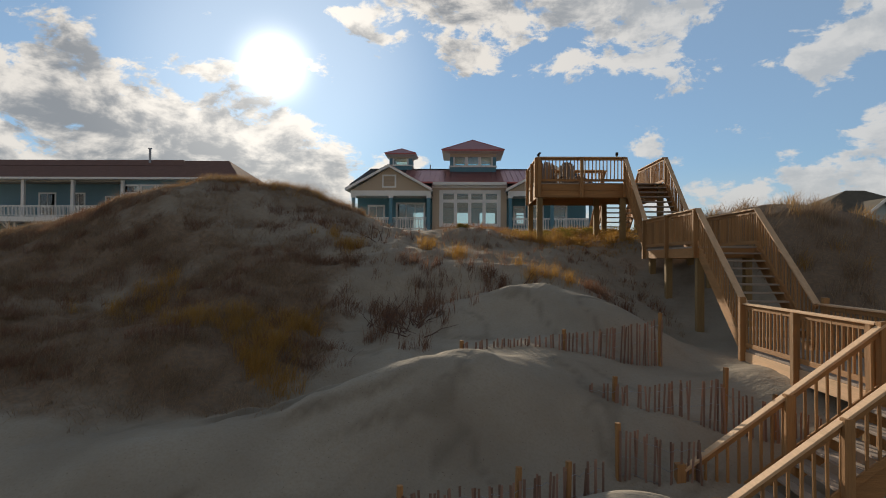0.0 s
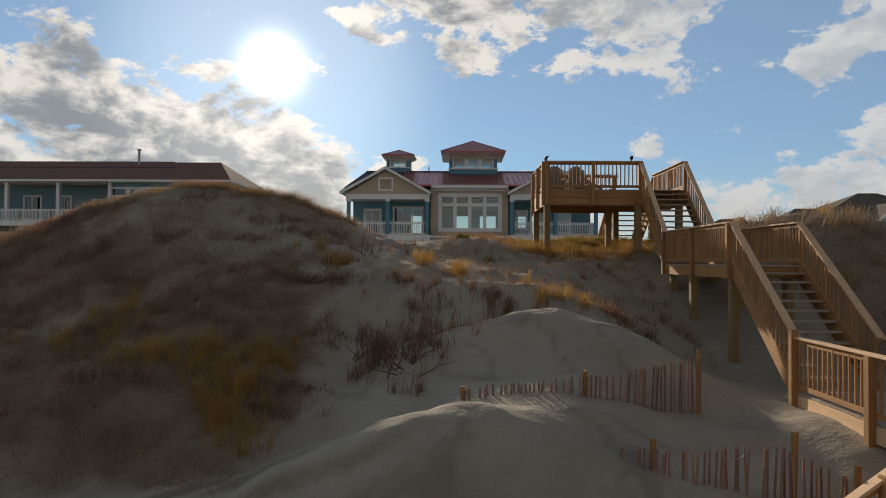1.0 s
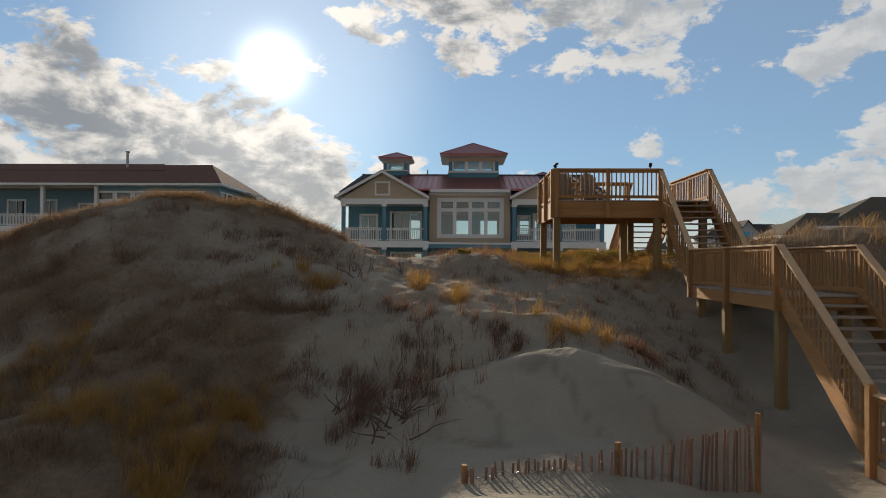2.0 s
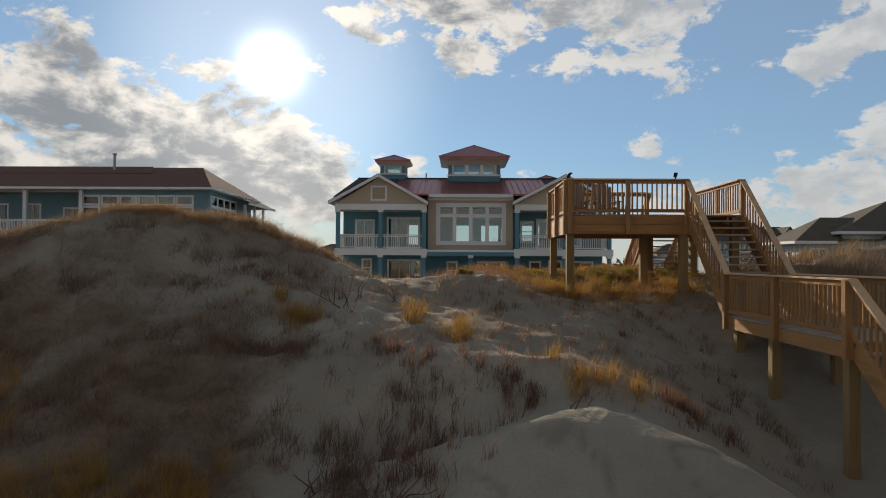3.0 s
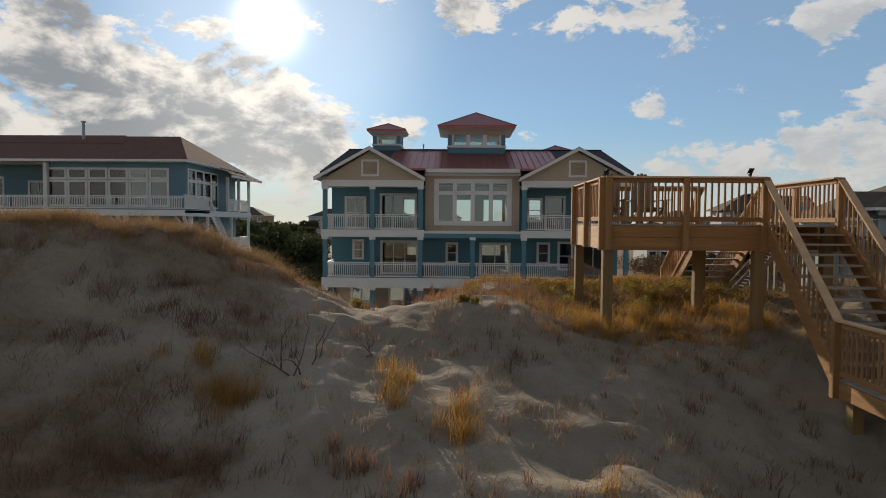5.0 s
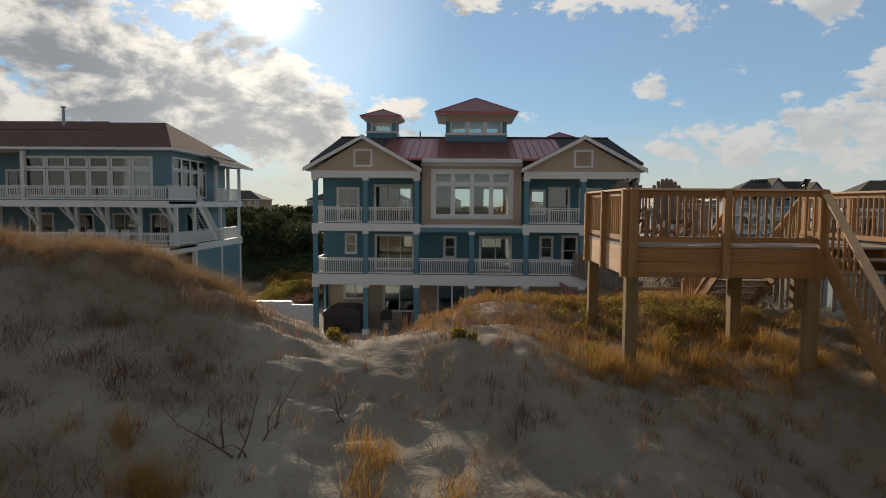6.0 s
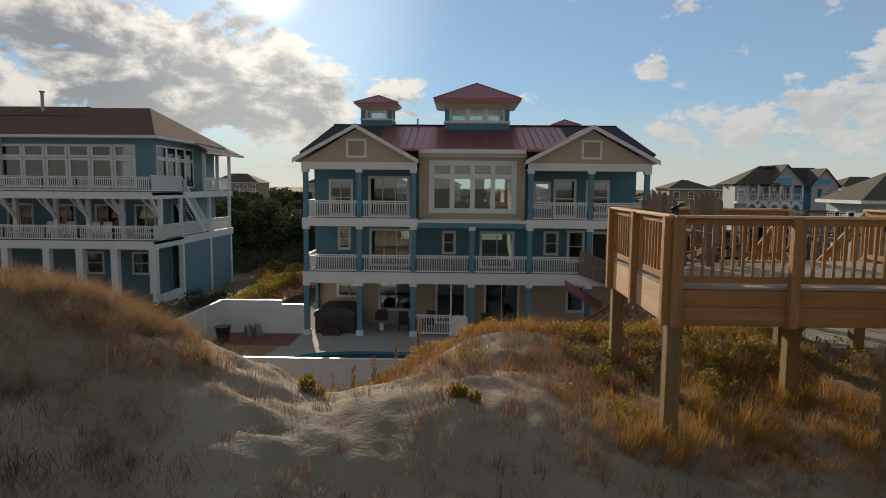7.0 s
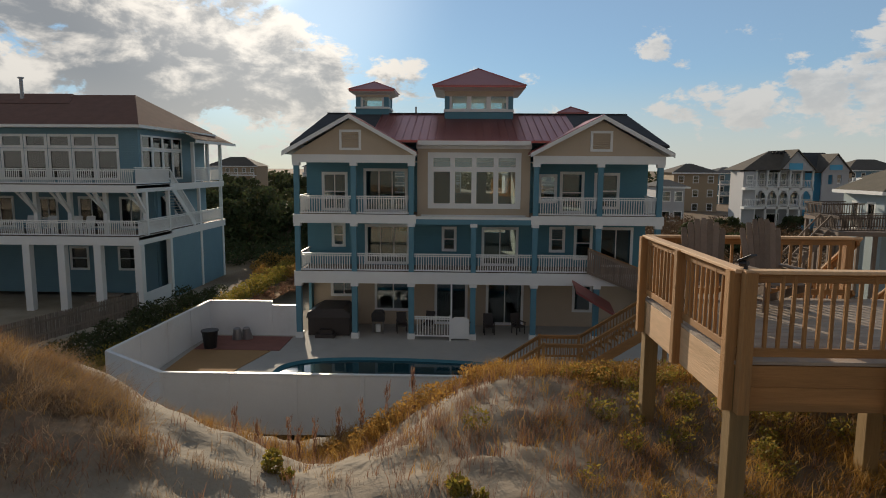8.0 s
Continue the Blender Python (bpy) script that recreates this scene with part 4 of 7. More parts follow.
for gx, x0, x1, rx0, rx1 in ((-6.77, COLS[0] - 0.2, -3.5, -10.15, -3.40), (5.80, 2.45, COLS[6] + 0.2, 2.27, 9.32)):
    part("beam", Geo().box(x0, x1, -0.12, 0.12, TOP, TOP + 0.40), WHITE, house)
    part("ceiling_panel", Geo().box(x0, x1, 0.12, WALL, TOP + 0.05, TOP + 0.1), WHITE, house)
    part("gable_wall", Geo().prism([(x0, -0.06, TOP + 0.40), (x1, -0.06, TOP + 0.40), (gx, -0.06, 11.28)], (0, 0.12, 0)), BEIGE, house, "beige gable wall")
    for ex in (rx0, rx1):
        s = -1 if ex < gx else 1
        part("gable_roof", Geo().prism([(ex, -0.5, 9.66), (gx, -0.5, 11.52), (gx, -0.5, 11.42), (ex, -0.5, 9.56)], (0, 5.6, 0)),
             RED_METAL if (gx < 0) == (s > 0) else SHINGLE, house)
        part("rake_board", Geo().prism([(ex, -0.54, 9.63), (gx, -0.54, 11.49), (gx, -0.54, 11.28), (ex, -0.54, 9.42)], (0, 0.04, 0)), WHITE, house)
        part("soffit", Geo().prism([(ex, -0.5, 9.54), (gx, -0.5, 11.40), (gx, -0.5, 11.36), (ex, -0.5, 9.50)], (0, 3.2, 0)), WHITE, house)
    v = part("gable_vent", wall_y(gx - 0.55, gx + 0.55, 9.72, 10.74, -0.11, 0.05, [(gx - 0.43, gx + 0.43, 9.84, 10.62)]), WHITE, house, "white square vent frame")
    for i in range(7):
        part("slat", Geo().beam((gx - 0.43, -0.08, 9.91 + i * 0.105), (gx + 0.43, -0.08, 9.91 + i * 0.105), 0.03, 0.09, up=(0, 0.6, 1)), BEIGE, v)


def slope(x0, x1, y0, z0, y1, z1, t=0.12):
    return Geo().prism([(x0, y0, z0), (x0, y1, z1), (x0, y1, z1 - t), (x0, y0, z0 - t)], (x1 - x0, 0, 0))


MX0, MX1 = -5.9, 4.95
red = part("metal_roof", slope(MX0, MX1, 0.35, 10.26, RIDGE_Y, RIDGE_Z), RED_METAL, house, "red standing-seam metal roof")
for i in range(int((MX1 - MX0) / 0.42) + 1):
    x = MX0 + 0.02 + i * 0.42
    part("seam", Geo().beam((x, 0.35, 10.285), (x, RIDGE_Y, RIDGE_Z + 0.025), 0.025, 0.05), RED_METAL, red)
part("fascia", Geo().box(-3.4, 2.35, 0.28, 0.35, 10.02, 10.24), WHITE, house)
part("soffit", Geo().box(-3.4, 2.35, 0.35, BY, 10.0, 10.04), WHITE, house)
for a, b, e in ((-9.95, MX0, 1), (MX1, 9.3, -1)):
    lo, hi = (a, b) if e > 0 else (b, a)
    tip = a + 0.75 if e > 0 else b - 0.75
    part("shingle_roof", Geo().prism([(lo, 0.35, 10.05), (hi, 0.35, 10.26), (hi, RIDGE_Y, RIDGE_Z), (tip, RIDGE_Y, RIDGE_Z)], (0, 0.02, -0.12)), SHINGLE, house, "charcoal shingle roof slope")
part("shingle_roof", slope(-9.2, 8.55, RIDGE_Y, RIDGE_Z, BACK + 0.5, 9.85), SHINGLE, house)
for x, tip in ((-9.95, -9.2), (9.3, 8.55)):
    part("shingle_roof", Geo().prism([(x, 0.35, 10.05), (tip, RIDGE_Y, RIDGE_Z - 0.02), (x, BACK + 0.5, 9.85)], (0, 0, -0.12)), SHINGLE, house)
part("ridge_cap", Geo().beam((-9.2, RIDGE_Y, RIDGE_Z + 0.02), (8.55, RIDGE_Y, RIDGE_Z + 0.02), 0.3, 0.05), SHINGLE, house)
part("attic_wall", Geo().box(-9.2, 8.5, 1.6, 1.72, TOP + 0.3, 10.2), TEAL, house)


def belvedere(cx, cy, half, z0, z1, roof_half, z_eave, z_top, panes, label):
    """A roof tower with windows on all four sides and a hipped red roof."""
    t = part("roof_tower", Geo().box(cx - half, cx + half, cy - half, cy + half, z0, z0 + (z1 - z0) * 0.36), TEAL, house, label)
    part("sill_band", Geo().box(cx - half - 0.05, cx + half + 0.05, cy - half - 0.05, cy + half + 0.05, z0 + (z1 - z0) * 0.36, z0 + (z1 - z0) * 0.42), WHITE, t)
    w0, w1 = z0 + (z1 - z0) * 0.44, z0 + (z1 - z0) * 0.74
    part("head_wall", Geo().box(cx - half, cx + half, cy - half, cy + half, w1, z1), BEIGE, t)
    for sx in (-1, 1):
        for sy in (-1, 1):
            part("corner_post", Geo().box(cx + sx * half - (0.28 if sx > 0 else 0), cx + sx * half + (0.28 if sx < 0 else 0), cy + sy * half - (0.28 if sy > 0 else 0), cy + sy * half + (0.28 if sy < 0 else 0), z0 + (z1 - z0) * 0.42, w1), TEAL_TRIM, t)
    iw = 2 * half - 0.56
    for y in (cy - half + 0.05, cy + half - 0.09):
        g = Geo()
        pw = iw / panes
        for i in range(panes + 1):
            x = cx - half + 0.28 + i * pw
            g.box(max(x - 0.13, cx - half + 0.28), min(x + 0.13, cx + half - 0.28), y, y + 0.04, z0 + (z1 - z0) * 0.42, w1)
        g.box(cx - half + 0.28, cx + half - 0.28, y + 0.002, y + 0.038, z0 + (z1 - z0) * 0.42, w0)
        part("window_frame", g, WHITE, t)
        for i in range(panes):
            p = part("pane", Geo().box(cx - half + 0.41 + i * pw, cx - half + 0.15 + (i + 1) * pw, y + 0.015, y + 0.023, w0, w1), GLASS, t)
            p.visible_shadow = False
    for x in (cx - half + 0.05, cx + half - 0.09):
        part("side_panel", Geo().box(x, x + 0.04, cy - half + 0.28, cy + half - 0.28, z0 + (z1 - z0) * 0.42, w1), TEAL_TRIM, t)
    r = roof_half
    part("soffit", Geo().prism([(cx - r, cy - r, z_eave - 0.12), (cx + r, cy - r, z_eave - 0.12), (cx + half, cy - half, z1 - 0.32), (cx - half, cy - half, z1 - 0.32)], (0, 0.02, 0.02))
         .prism([(cx + r, cy - r, z_eave - 0.12), (cx + r, cy + r, z_eave - 0.12), (cx + half, cy + half, z1 - 0.32), (cx + half, cy - half, z1 - 0.32)], (0, 0, 0.02))
         .prism([(cx - r, cy - r, z_eave - 0.12), (cx - r, cy + r, z_eave - 0.12), (cx - half, cy + half, z1 - 0.32), (cx - half, cy - half, z1 - 0.32)], (0, 0, 0.02)), WHITE, t)
    part("fascia", Geo().box(cx - r, cx + r, cy - r, cy + r, z_eave - 0.12, z_eave), RED_METAL, t)
    base = [(cx - r - 0.04, cy - r - 0.04, z_eave + 0.002), (cx + r + 0.04, cy - r - 0.04, z_eave + 0.002), (cx + r + 0.04, cy + r + 0.04, z_eave + 0.002), (cx - r - 0.04, cy + r + 0.04, z_eave + 0.002)]
    part("hip_roof", Geo().add(base + [(cx, cy, z_top)], [(0, 1, 4), (1, 2, 4), (2, 3, 4), (3, 0, 4), (3, 2, 1, 0)]), RED_METAL, t, "red metal hip roof")
    hips = Geo()
    for b in base:
        hips.beam(b, (cx, cy, z_top), 0.07, 0.05)
    part("hip_cap", hips, RED_METAL, t)
    return t


belvedere(-0.2, 6.95, 1.97, 11.25, 13.55, 2.62, 13.50, 14.80, 3, "large square roof tower with three small windows")
belvedere(-6.5, 7.0, 0.98, 11.7, 13.45, 1.34, 13.42, 14.02, 1, "small roof cupola with one window")
belvedere(5.9, 10.0, 0.65, 11.0, 12.4, 0.95, 12.42, 12.86, 1, "small cupola behind the ridge")
part("vent_pipe", Geo().tube((-3.9, 6.1, 11.9), (-3.9, 6.1, 12.45), 0.05, 0.05), GREY_METAL, house)
# outside stair and porch roof at the house's seaward corner
part("stair_roof", Geo().prism([(4.55, -1.5, 2.9), (6.5, -1.5, 1.75), (6.5, -1.5, 1.63), (4.55, -1.5, 2.78)], (0, 1.3, 0.35)), RED_METAL, house, "small red lean-to roof over the side stair")

# ---- the neighbouring house, teal and white with a brown hip roof ----
nb = thing("neighbour_house", "large teal beach house with white wraparound decks and brown roof", "house", (-30, 12, 0))
NX, NY = -20.5, 5.0
N1, N2, NE = 4.60, 7.70, 11.35
NXL = -48.0
UW = 7.4  # upper wall's front
# upper storey: wall of tall windows
ups = [(-22.75 - i * 1.53 - 1.36, -22.75 - i * 1.53, z0, z1) for i in range(6) for z0, z1 in ((8.0, 9.85), (10.0, 10.75))]
part("wall", wall_y(-31.6, -21.6, N2, NE, UW, 0.15, ups), PALE_TEAL, nb)
recess = [(-34.6, -33.0, 8.0, 9.9), (-37.8, -36.6, 8.0, 10.2), (-41.0, -39.4, 8.0, 10.2)]
part("wall", wall_y(NXL, -31.6, N2, NE, UW + 2.0, 0.15, recess), PALE_TEAL, nb)
for h in recess:
    window(nb, *h, UW + 2.0, cols=2, name="sliding_door")
for x in (-31.8, -36.4, -41):
    part("porch_column", Geo().box(x - 0.14, x + 0.14, UW - 0.3, UW - 0.02, N2, NE - 0.17), WHITE, nb)
for h in ups:
    window(nb, *h, UW, frame_w=0.10)
part("wall", Geo().box(NXL, -21.6, 17.5, 17.65, 0, NE), PALE_TEAL, nb)
mids = [(-23.9, -22.5, 4.75, 6.75), (-26.7, -25.0, 4.75, 6.75), (-29.4, -28.2, 5.3, 6.7), (-33.0, -31.2, 4.75, 6.75)]
part("wall", wall_y(NXL, -21.6, 0.3, N2, UW + 2.0, 0.15, mids + [(-24.2, -23.0, 1.9, 3.4), (-27.5, -26.3, 1.9, 3.4)]), PALE_TEAL, nb)
for h in mids:
    window(nb, *h, UW + 2.0, cols=2, name="sliding_door")
for h in ((-24.2, -23.0, 1.9, 3.4), (-27.5, -26.3, 1.9, 3.4)):
    window(nb, *h, UW + 2.0, rows=2)


def wall_x(y0, y1, z0, z1, x, thick, holes):
    g = wall_y(y0, y1, z0, z1, 0, thick, holes)
    g.v = [(x - b, a, c) for a, b, c in g.v]
    return g


sides = [(y, y + 1.3, z0, z1) for y in (7.75, 9.2, 10.65, 12.1) for z0, z1 in ((8.0, 9.85), (10.0, 10.75))]
part("wall", wall_x(UW, 17.6, N2, NE, -21.45, 0.15, sides), PALE_TEAL, nb)
for a, b, c, d in sides:
    w = part("window", wall_x(a - 0.07, b + 0.07, c - 0.07, d + 0.07, -21.40, 0.047, [(a + 0.05, b - 0.05, c + 0.05, d - 0.05)]), WHITE, nb)
    part("pane", Geo().box(-21.5, -21.49, a, b, c, d), GLASS, w).visible_shadow = False
part("wall", wall_x(UW + 2.15, 17.6, 0.3, N2, -21.45, 0.15, [(10.0, 11.2, 5.0, 6.8), (12.0, 13.4, 5.0, 6.8)]), PALE_TEAL, nb)
for y, z in ((UW + 0.15, N2), (UW + 2.15, N1), (UW + 0.15, NE)):
    part("floor_slab", Geo().box(NXL, -21.6, y, 17.5, z - 0.3, z - 0.1), ROOM, nb)
# wraparound decks
for z, thick in ((N1, 0.52), (N2, 0.44)):
    part("porch_deck", Geo().box(NXL, NX, NY + 0.08, UW + 2.0, z - 0.2, z - 0.02).box(-21.45, NX - 0.08, UW + 2.0, 19, z - 0.2, z - 0.02), WOOD_GREY, nb)
    part("fascia", Geo().box(NXL, NX, NY, NY + 0.08, z - thick, z), WHITE, nb)
    part("fascia", Geo().box(NX - 0.08, NX, NY + 0.08, 19, z - thick, z), WHITE, nb)
    part("ceiling_panel", Geo().box(NXL, NX - 0.08, NY + 0.08, UW + 2.0, z - thick + 0.04, z - thick + 0.08), WHITE, nb)
NCOLS = (-20.62, -23.1, -25.35, -27.5, -30.2, -32.9, -35.6, -38.3, -41.0, -43.7)
for i, x in enumerate(NCOLS):
    part("porch_column", Geo().box(x - 0.22, x + 0.22, NY + 0.02, NY + 0.44, -0.3, N1 - 0.52), WHITE, nb)
    part("porch_column", Geo().box(x - 0.12, x + 0.12, NY + 1.15, NY + 1.4, N1, N2 - 0.44), WHITE, nb)
    part("knee_brace", Geo().beam((x, NY + 1.2, N1 + 1.4), (x, NY + 0.12, N2 - 0.46), 0.16, 0.2, up=(1, 0, 0)).beam((x + 0.02, NY + 1.25, N1 + 1.4), (x - 0.95, NY + 0.9, N2 - 0.46), 0.12, 0.14, up=(0, 1, 0)), WHITE, nb)
    if i:
        porch_rail(nb, (x, NY + 0.1), (NCOLS[i - 1], NY + 0.1), N1, single=i < 4)
        porch_rail(nb, (x, NY + 0.1), (NCOLS[i - 1], NY + 0.1), N2, single=i < 4)
for a, b in ((NY + 0.1, 9.4), (9.4, 14.3), (14.3, 18.6)):
    porch_rail(nb, (NX - 0.08, a), (NX - 0.08, b), N1, single=True)
porch_rail(nb, (NX - 0.08, NY + 0.1), (NX - 0.08, 9.6), N2, h=1.05, gap=0.115)
porch_rail(nb, (NX - 0.08, 13.6), (NX - 0.08, 18.8), N2, h=1.05)
for y in (9.35, 14.3, 18.6):
    part("porch_column", Geo().box(NX - 0.33, NX - 0.03, y - 0.15, y + 0.15, -0.3, N1 - 0.52), WHITE, nb)
    part("porch_column", Geo().box(NX - 0.25, NX - 0.05, y - 0.1, y + 0.1, N1, N2 - 0.44), WHITE, nb)
for y in (13.6, 16.2, 18.8):
    part("porch_column", Geo().box(NX - 0.28, NX - 0.06, y - 0.1, y + 0.1, N2, 10.6), WHITE, nb)
for a, b in ((9.52, 14.13), (14.48, 18.43)):
    part("wall", Geo().box(NX - 0.2, NX - 0.08, a, b, -0.3, N1 - 0.52), PALE_TEAL, nb, "teal slatted ground-floor screen")
part("lattice", Geo().box(NX - 0.16, NX - 0.1, NY + 0.46, 9.2, -0.3, 1.05), WHITE, nb)
# side stair between the decks
for dx in (0.0, -0.95):
    part("stringer", Geo().beam((NX - 0.1 + dx, 9.7, N2 - 0.1), (NX - 0.1 + dx, 13.4, N1 + 0.05), 0.07, 0.34), WHITE, nb)
    part("handrail", Geo().beam((NX - 0.1 + dx, 9.7, N2 + 0.9), (NX - 0.1 + dx, 13.4, N1 + 1.0), 0.07, 0.1), WHITE, nb)
g = Geo()
for i in range(1, 26):
    y = 9.7 + 3.7 * i / 26
    z = N2 - (N2 - N1) * i / 26
    g.box(NX - 0.13, NX - 0.08, y - 0.02, y + 0.02, z, z + 0.95)
tagged(part("balusters", g, WHITE, nb), kind="stuff")
for i in range(1, 15):
    part("tread", Geo().box(NX - 1.0, NX - 0.14, 9.7 + 3.7 * i / 15 - 0.13, 9.7 + 3.7 * i / 15 + 0.13, N2 - (N2 - N1) * i / 15 - 0.04, N2 - (N2 - N1) * i / 15), WHITE, nb)
# hip roof and its lower wing
EX, EY0, EY1, RZ = -20.9, 6.5, 18.6, 13.78
roof = [(NXL, EY0, NE), (EX, EY0, NE), (EX, EY1, NE), (NXL, EY1, NE), (NXL, 12.5, RZ), (-24.1, 12.5, RZ)]
part("hip_roof", Geo().add(roof, [(0, 1, 5, 4), (1, 2, 5), (2, 3, 4, 5), (0, 4, 3), (3, 2, 1, 0)]), BROWN_SHINGLE, nb, "brown shingle hip roof")
part("roof_crown", Geo().add([(NXL, 10.5, 13.0), (-27.6, 10.5, 13.0), (-28.6, 12.5, 13.86), (NXL, 12.5, 13.86), (NXL, 14.5, 13.0), (-27.6, 14.5, 13.0)], [(0, 1, 2, 3), (3, 2, 5, 4), (1, 5, 2), (0, 3, 4), (0, 4, 5, 1)]), BROWN_SHINGLE, nb)
part("fascia", Geo().box(NXL, EX, EY0 - 0.04, EY0, NE - 0.16, NE + 0.01).box(EX, EX + 0.04, EY0 - 0.04, EY1, NE - 0.16, NE + 0.01), WHITE, nb)
part("soffit", Geo().box(NXL, EX, EY0, EY1, NE - 0.16, NE - 0.12), WHITE, nb)
wing = [(-22.5, 12.4, 12.2), (-19.9, 12.4, 10.75), (-19.9, 20.2, 10.65), (-22.5, 20.2, 10.65), (-22.5, 17.5, 12.2)]
part("porch_roof", Geo().add(wing, [(0, 1, 2, 4), (4, 2, 3), (0, 4, 3), (0, 3, 2, 1)]), BROWN_SHINGLE, nb)
part("fascia", Geo().box(-19.94, -19.86, 12.4, 20.2, 10.5, 10.7), WHITE, nb)
part("vent_pipe", Geo().tube((-31.5, 11.5, 13.2), (-31.5, 11.5, 14.75), 0.12, 0.12).tube((-31.5, 11.5, 14.75), (-31.5, 11.5, 14.85), 0.2, 0.2), GREY_METAL, nb)


def deck_chair(x, y, z, turn):
    c = thing("deck_chair", "white slatted chair on the neighbour's lower deck", "chair", (0, 0, 0), "white deck chairs")
    part("seat", Geo().box(-0.27, 0.27, -0.25, 0.28, 0.36, 0.42), WHITE, c)
    part("backrest", Geo().beam((0, 0.27, 0.4), (0, 0.5, 1.1), 0.56, 0.05, up=(0, 1, 0)), WHITE, c)
    for sx in (-1, 1):
        part("leg", Geo().box(sx * 0.27 - 0.03, sx * 0.27 + 0.03, -0.28, -0.2, 0, 0.55), WHITE, c)
        part("leg", Geo().box(sx * 0.27 - 0.03, sx * 0.27 + 0.03, 0.22, 0.3, 0, 0.55), WHITE, c)
        part("arm", Geo().box(sx * 0.29 - 0.06, sx * 0.29 + 0.06, -0.3, 0.3, 0.55, 0.58), WHITE, c)
    c.matrix_basis = pose(x, y, z, 0, 0, turn)


for x in (-28.3, -27.0, -25.4, -24.6):
    deck_chair(x, NY + 1.7, N1 - 0.02, random.uniform(-15, 15))
def picnic_table(x, y, z):
    t = thing("picnic_table", "pale wooden picnic table with benches under the neighbour's deck", "table", (x, y, z))
    part("tabletop", Geo().box(x - 0.9, x + 0.9, y - 0.4, y + 0.4, z + 0.70, z + 0.75), WOOD_GREY, t)
    for s in (-1, 1):
        part("bench", Geo().box(x - 0.9, x + 0.9, y + s * 0.75 - 0.13, y + s * 0.75 + 0.13, z + 0.40, z + 0.45), WOOD_GREY, t)
        part("leg_frame", Geo().beam((x + s * 0.6, y - 0.75, z), (x + s * 0.6, y - 0.2, z + 0.7), 0.08, 0.05).beam((x + s * 0.6, y + 0.75, z), (x + s * 0.6, y + 0.2, z + 0.7), 0.08, 0.05).box(x + s * 0.6 - 0.03, x + s * 0.6 + 0.03, y - 0.8, y + 0.8, z + 0.32, z + 0.4), WOOD_GREY, t)


picnic_table(-23.6, 6.6, 0.0)

# ---- the pool yard ----
WH = 1.8
pool_wall = thing("pool_wall", "white vinyl privacy wall round the pool yard", "fence", (-11, -6, 0), kind="structure")
corners = [(-9.75, 0.35), (-11.15, 0.35), (-14.4, 0.28), (-14.65, -9.0), (-11.4, -11.4), (2.5, -11.3), (9.5, -11.2)]
for i, (a, b) in enumerate(zip(corners, corners[1:])):
    a, b = Vector((*a, 0)), Vector((*b, 0))
    top = WH - (0.22 if i == 0 else 0.0)
    z0 = -0.35
    p = part("wall_panel", Geo().beam(a + Vector((0, 0, (z0 + top) / 2)), b + Vector((0, 0, (z0 + top) / 2)), 0.10, top - z0, c=0.01), VINYL, pool_wall)
    part("wall_cap", Geo().beam(a + Vector((0, 0, top + 0.02)), b + Vector((0, 0, top + 0.02)), 0.17, 0.05, c=0.012), VINYL, p)
    n = max(1, round((b - a).length / 2.4))
    for k in range(n + (i == 5)):
        o = a + (b - a) * (k / n)
        part("wall_post", Geo().beam(o + Vector((0, 0, z0)), o + Vector((0, 0, top + 0.03)), 0.145, 0.145, up=(0, 1, 0), c=0.01), VINYL, p)


def pool_outline(grow=0.0, n=72):
    """A freeform pool with a waist."""
    pts = []
    for i in range(n):
        a = 2 * math.pi * i / n
        s, half = math.sin(a), 2.35 - 0.35 * math.cos(a) + 0.18 * math.cos(2 * a)
        pts.append((-3.5 + (5.75 + grow) * math.cos(a), -5.75 + (half + grow) * math.copysign(abs(s) ** 0.8, s)))
    return pts


def slab_with_hole(outer, inner, z, depth):
    """A level slab with an opening, as one mesh."""
    bm = bmesh.new()
    rings = []
    for ring in (outer, inner):
        vs = [bm.verts.new((x, y, z)) for x, y in ring]
        rings.append([bm.edges.new((vs[i], vs[(i + 1) % len(vs)])) for i in range(len(vs))])
    bmesh.ops.triangle_fill(bm, use_beauty=True, edges=rings[0] + rings[1])
    bm.normal_update()
    for f in bm.faces:
        if f.normal.z < 0:
            f.normal_flip()
    edge = [e for e in bm.edges if e.is_boundary]
    low = bmesh.ops.extrude_edge_only(bm, edges=edge)["geom"]
    for v in low:
        if isinstance(v, bmesh.types.BMVert):
            v.co.z -= depth
    me = bpy.data.meshes.new("slab")
    bm.to_mesh(me)
    bm.free()
    return me


def with_material(me, m):
    me.materials.append(m)
    return me


YARD = [(-14.5, 0.2), (-14.3, -8.9), (-11.3, -11.2), (9.4, -11.1), (9.4, 3.1), (-9.4, 3.1), (-9.5, 0.2)]
solo("patio", with_material(slab_with_hole(YARD, pool_outline(0.02), 0.0, 0.25), CONCRETE), None, "pale concrete patio slab round the pool", "patio", kind="structure")
pool = thing("swimming_pool", "freeform swimming pool with dark blue water and pale coping", "pool", (-3.6, -5.75, -0.5))
part("coping", with_material(slab_with_hole(pool_outline(0.30), pool_outline(0.0), 0.045, 0.05), CONCRETE), None, pool)
bowl = pool_outline(0.0)
nb_ = len(bowl)
part("basin", Geo().add([(x, y, 0.03) for x, y in bowl] + [(-3.6 + (x + 3.6) * 0.8, -5.75 + (y + 5.75) * 0.8, -0.75) for x, y in bowl],
                        [(i, (i + 1) % nb_, (i + 1) % nb_ + nb_, i + nb_) for i in range(nb_)] + [tuple(range(nb_, 2 * nb_))]), POOL_TILE, pool, smooth=True)
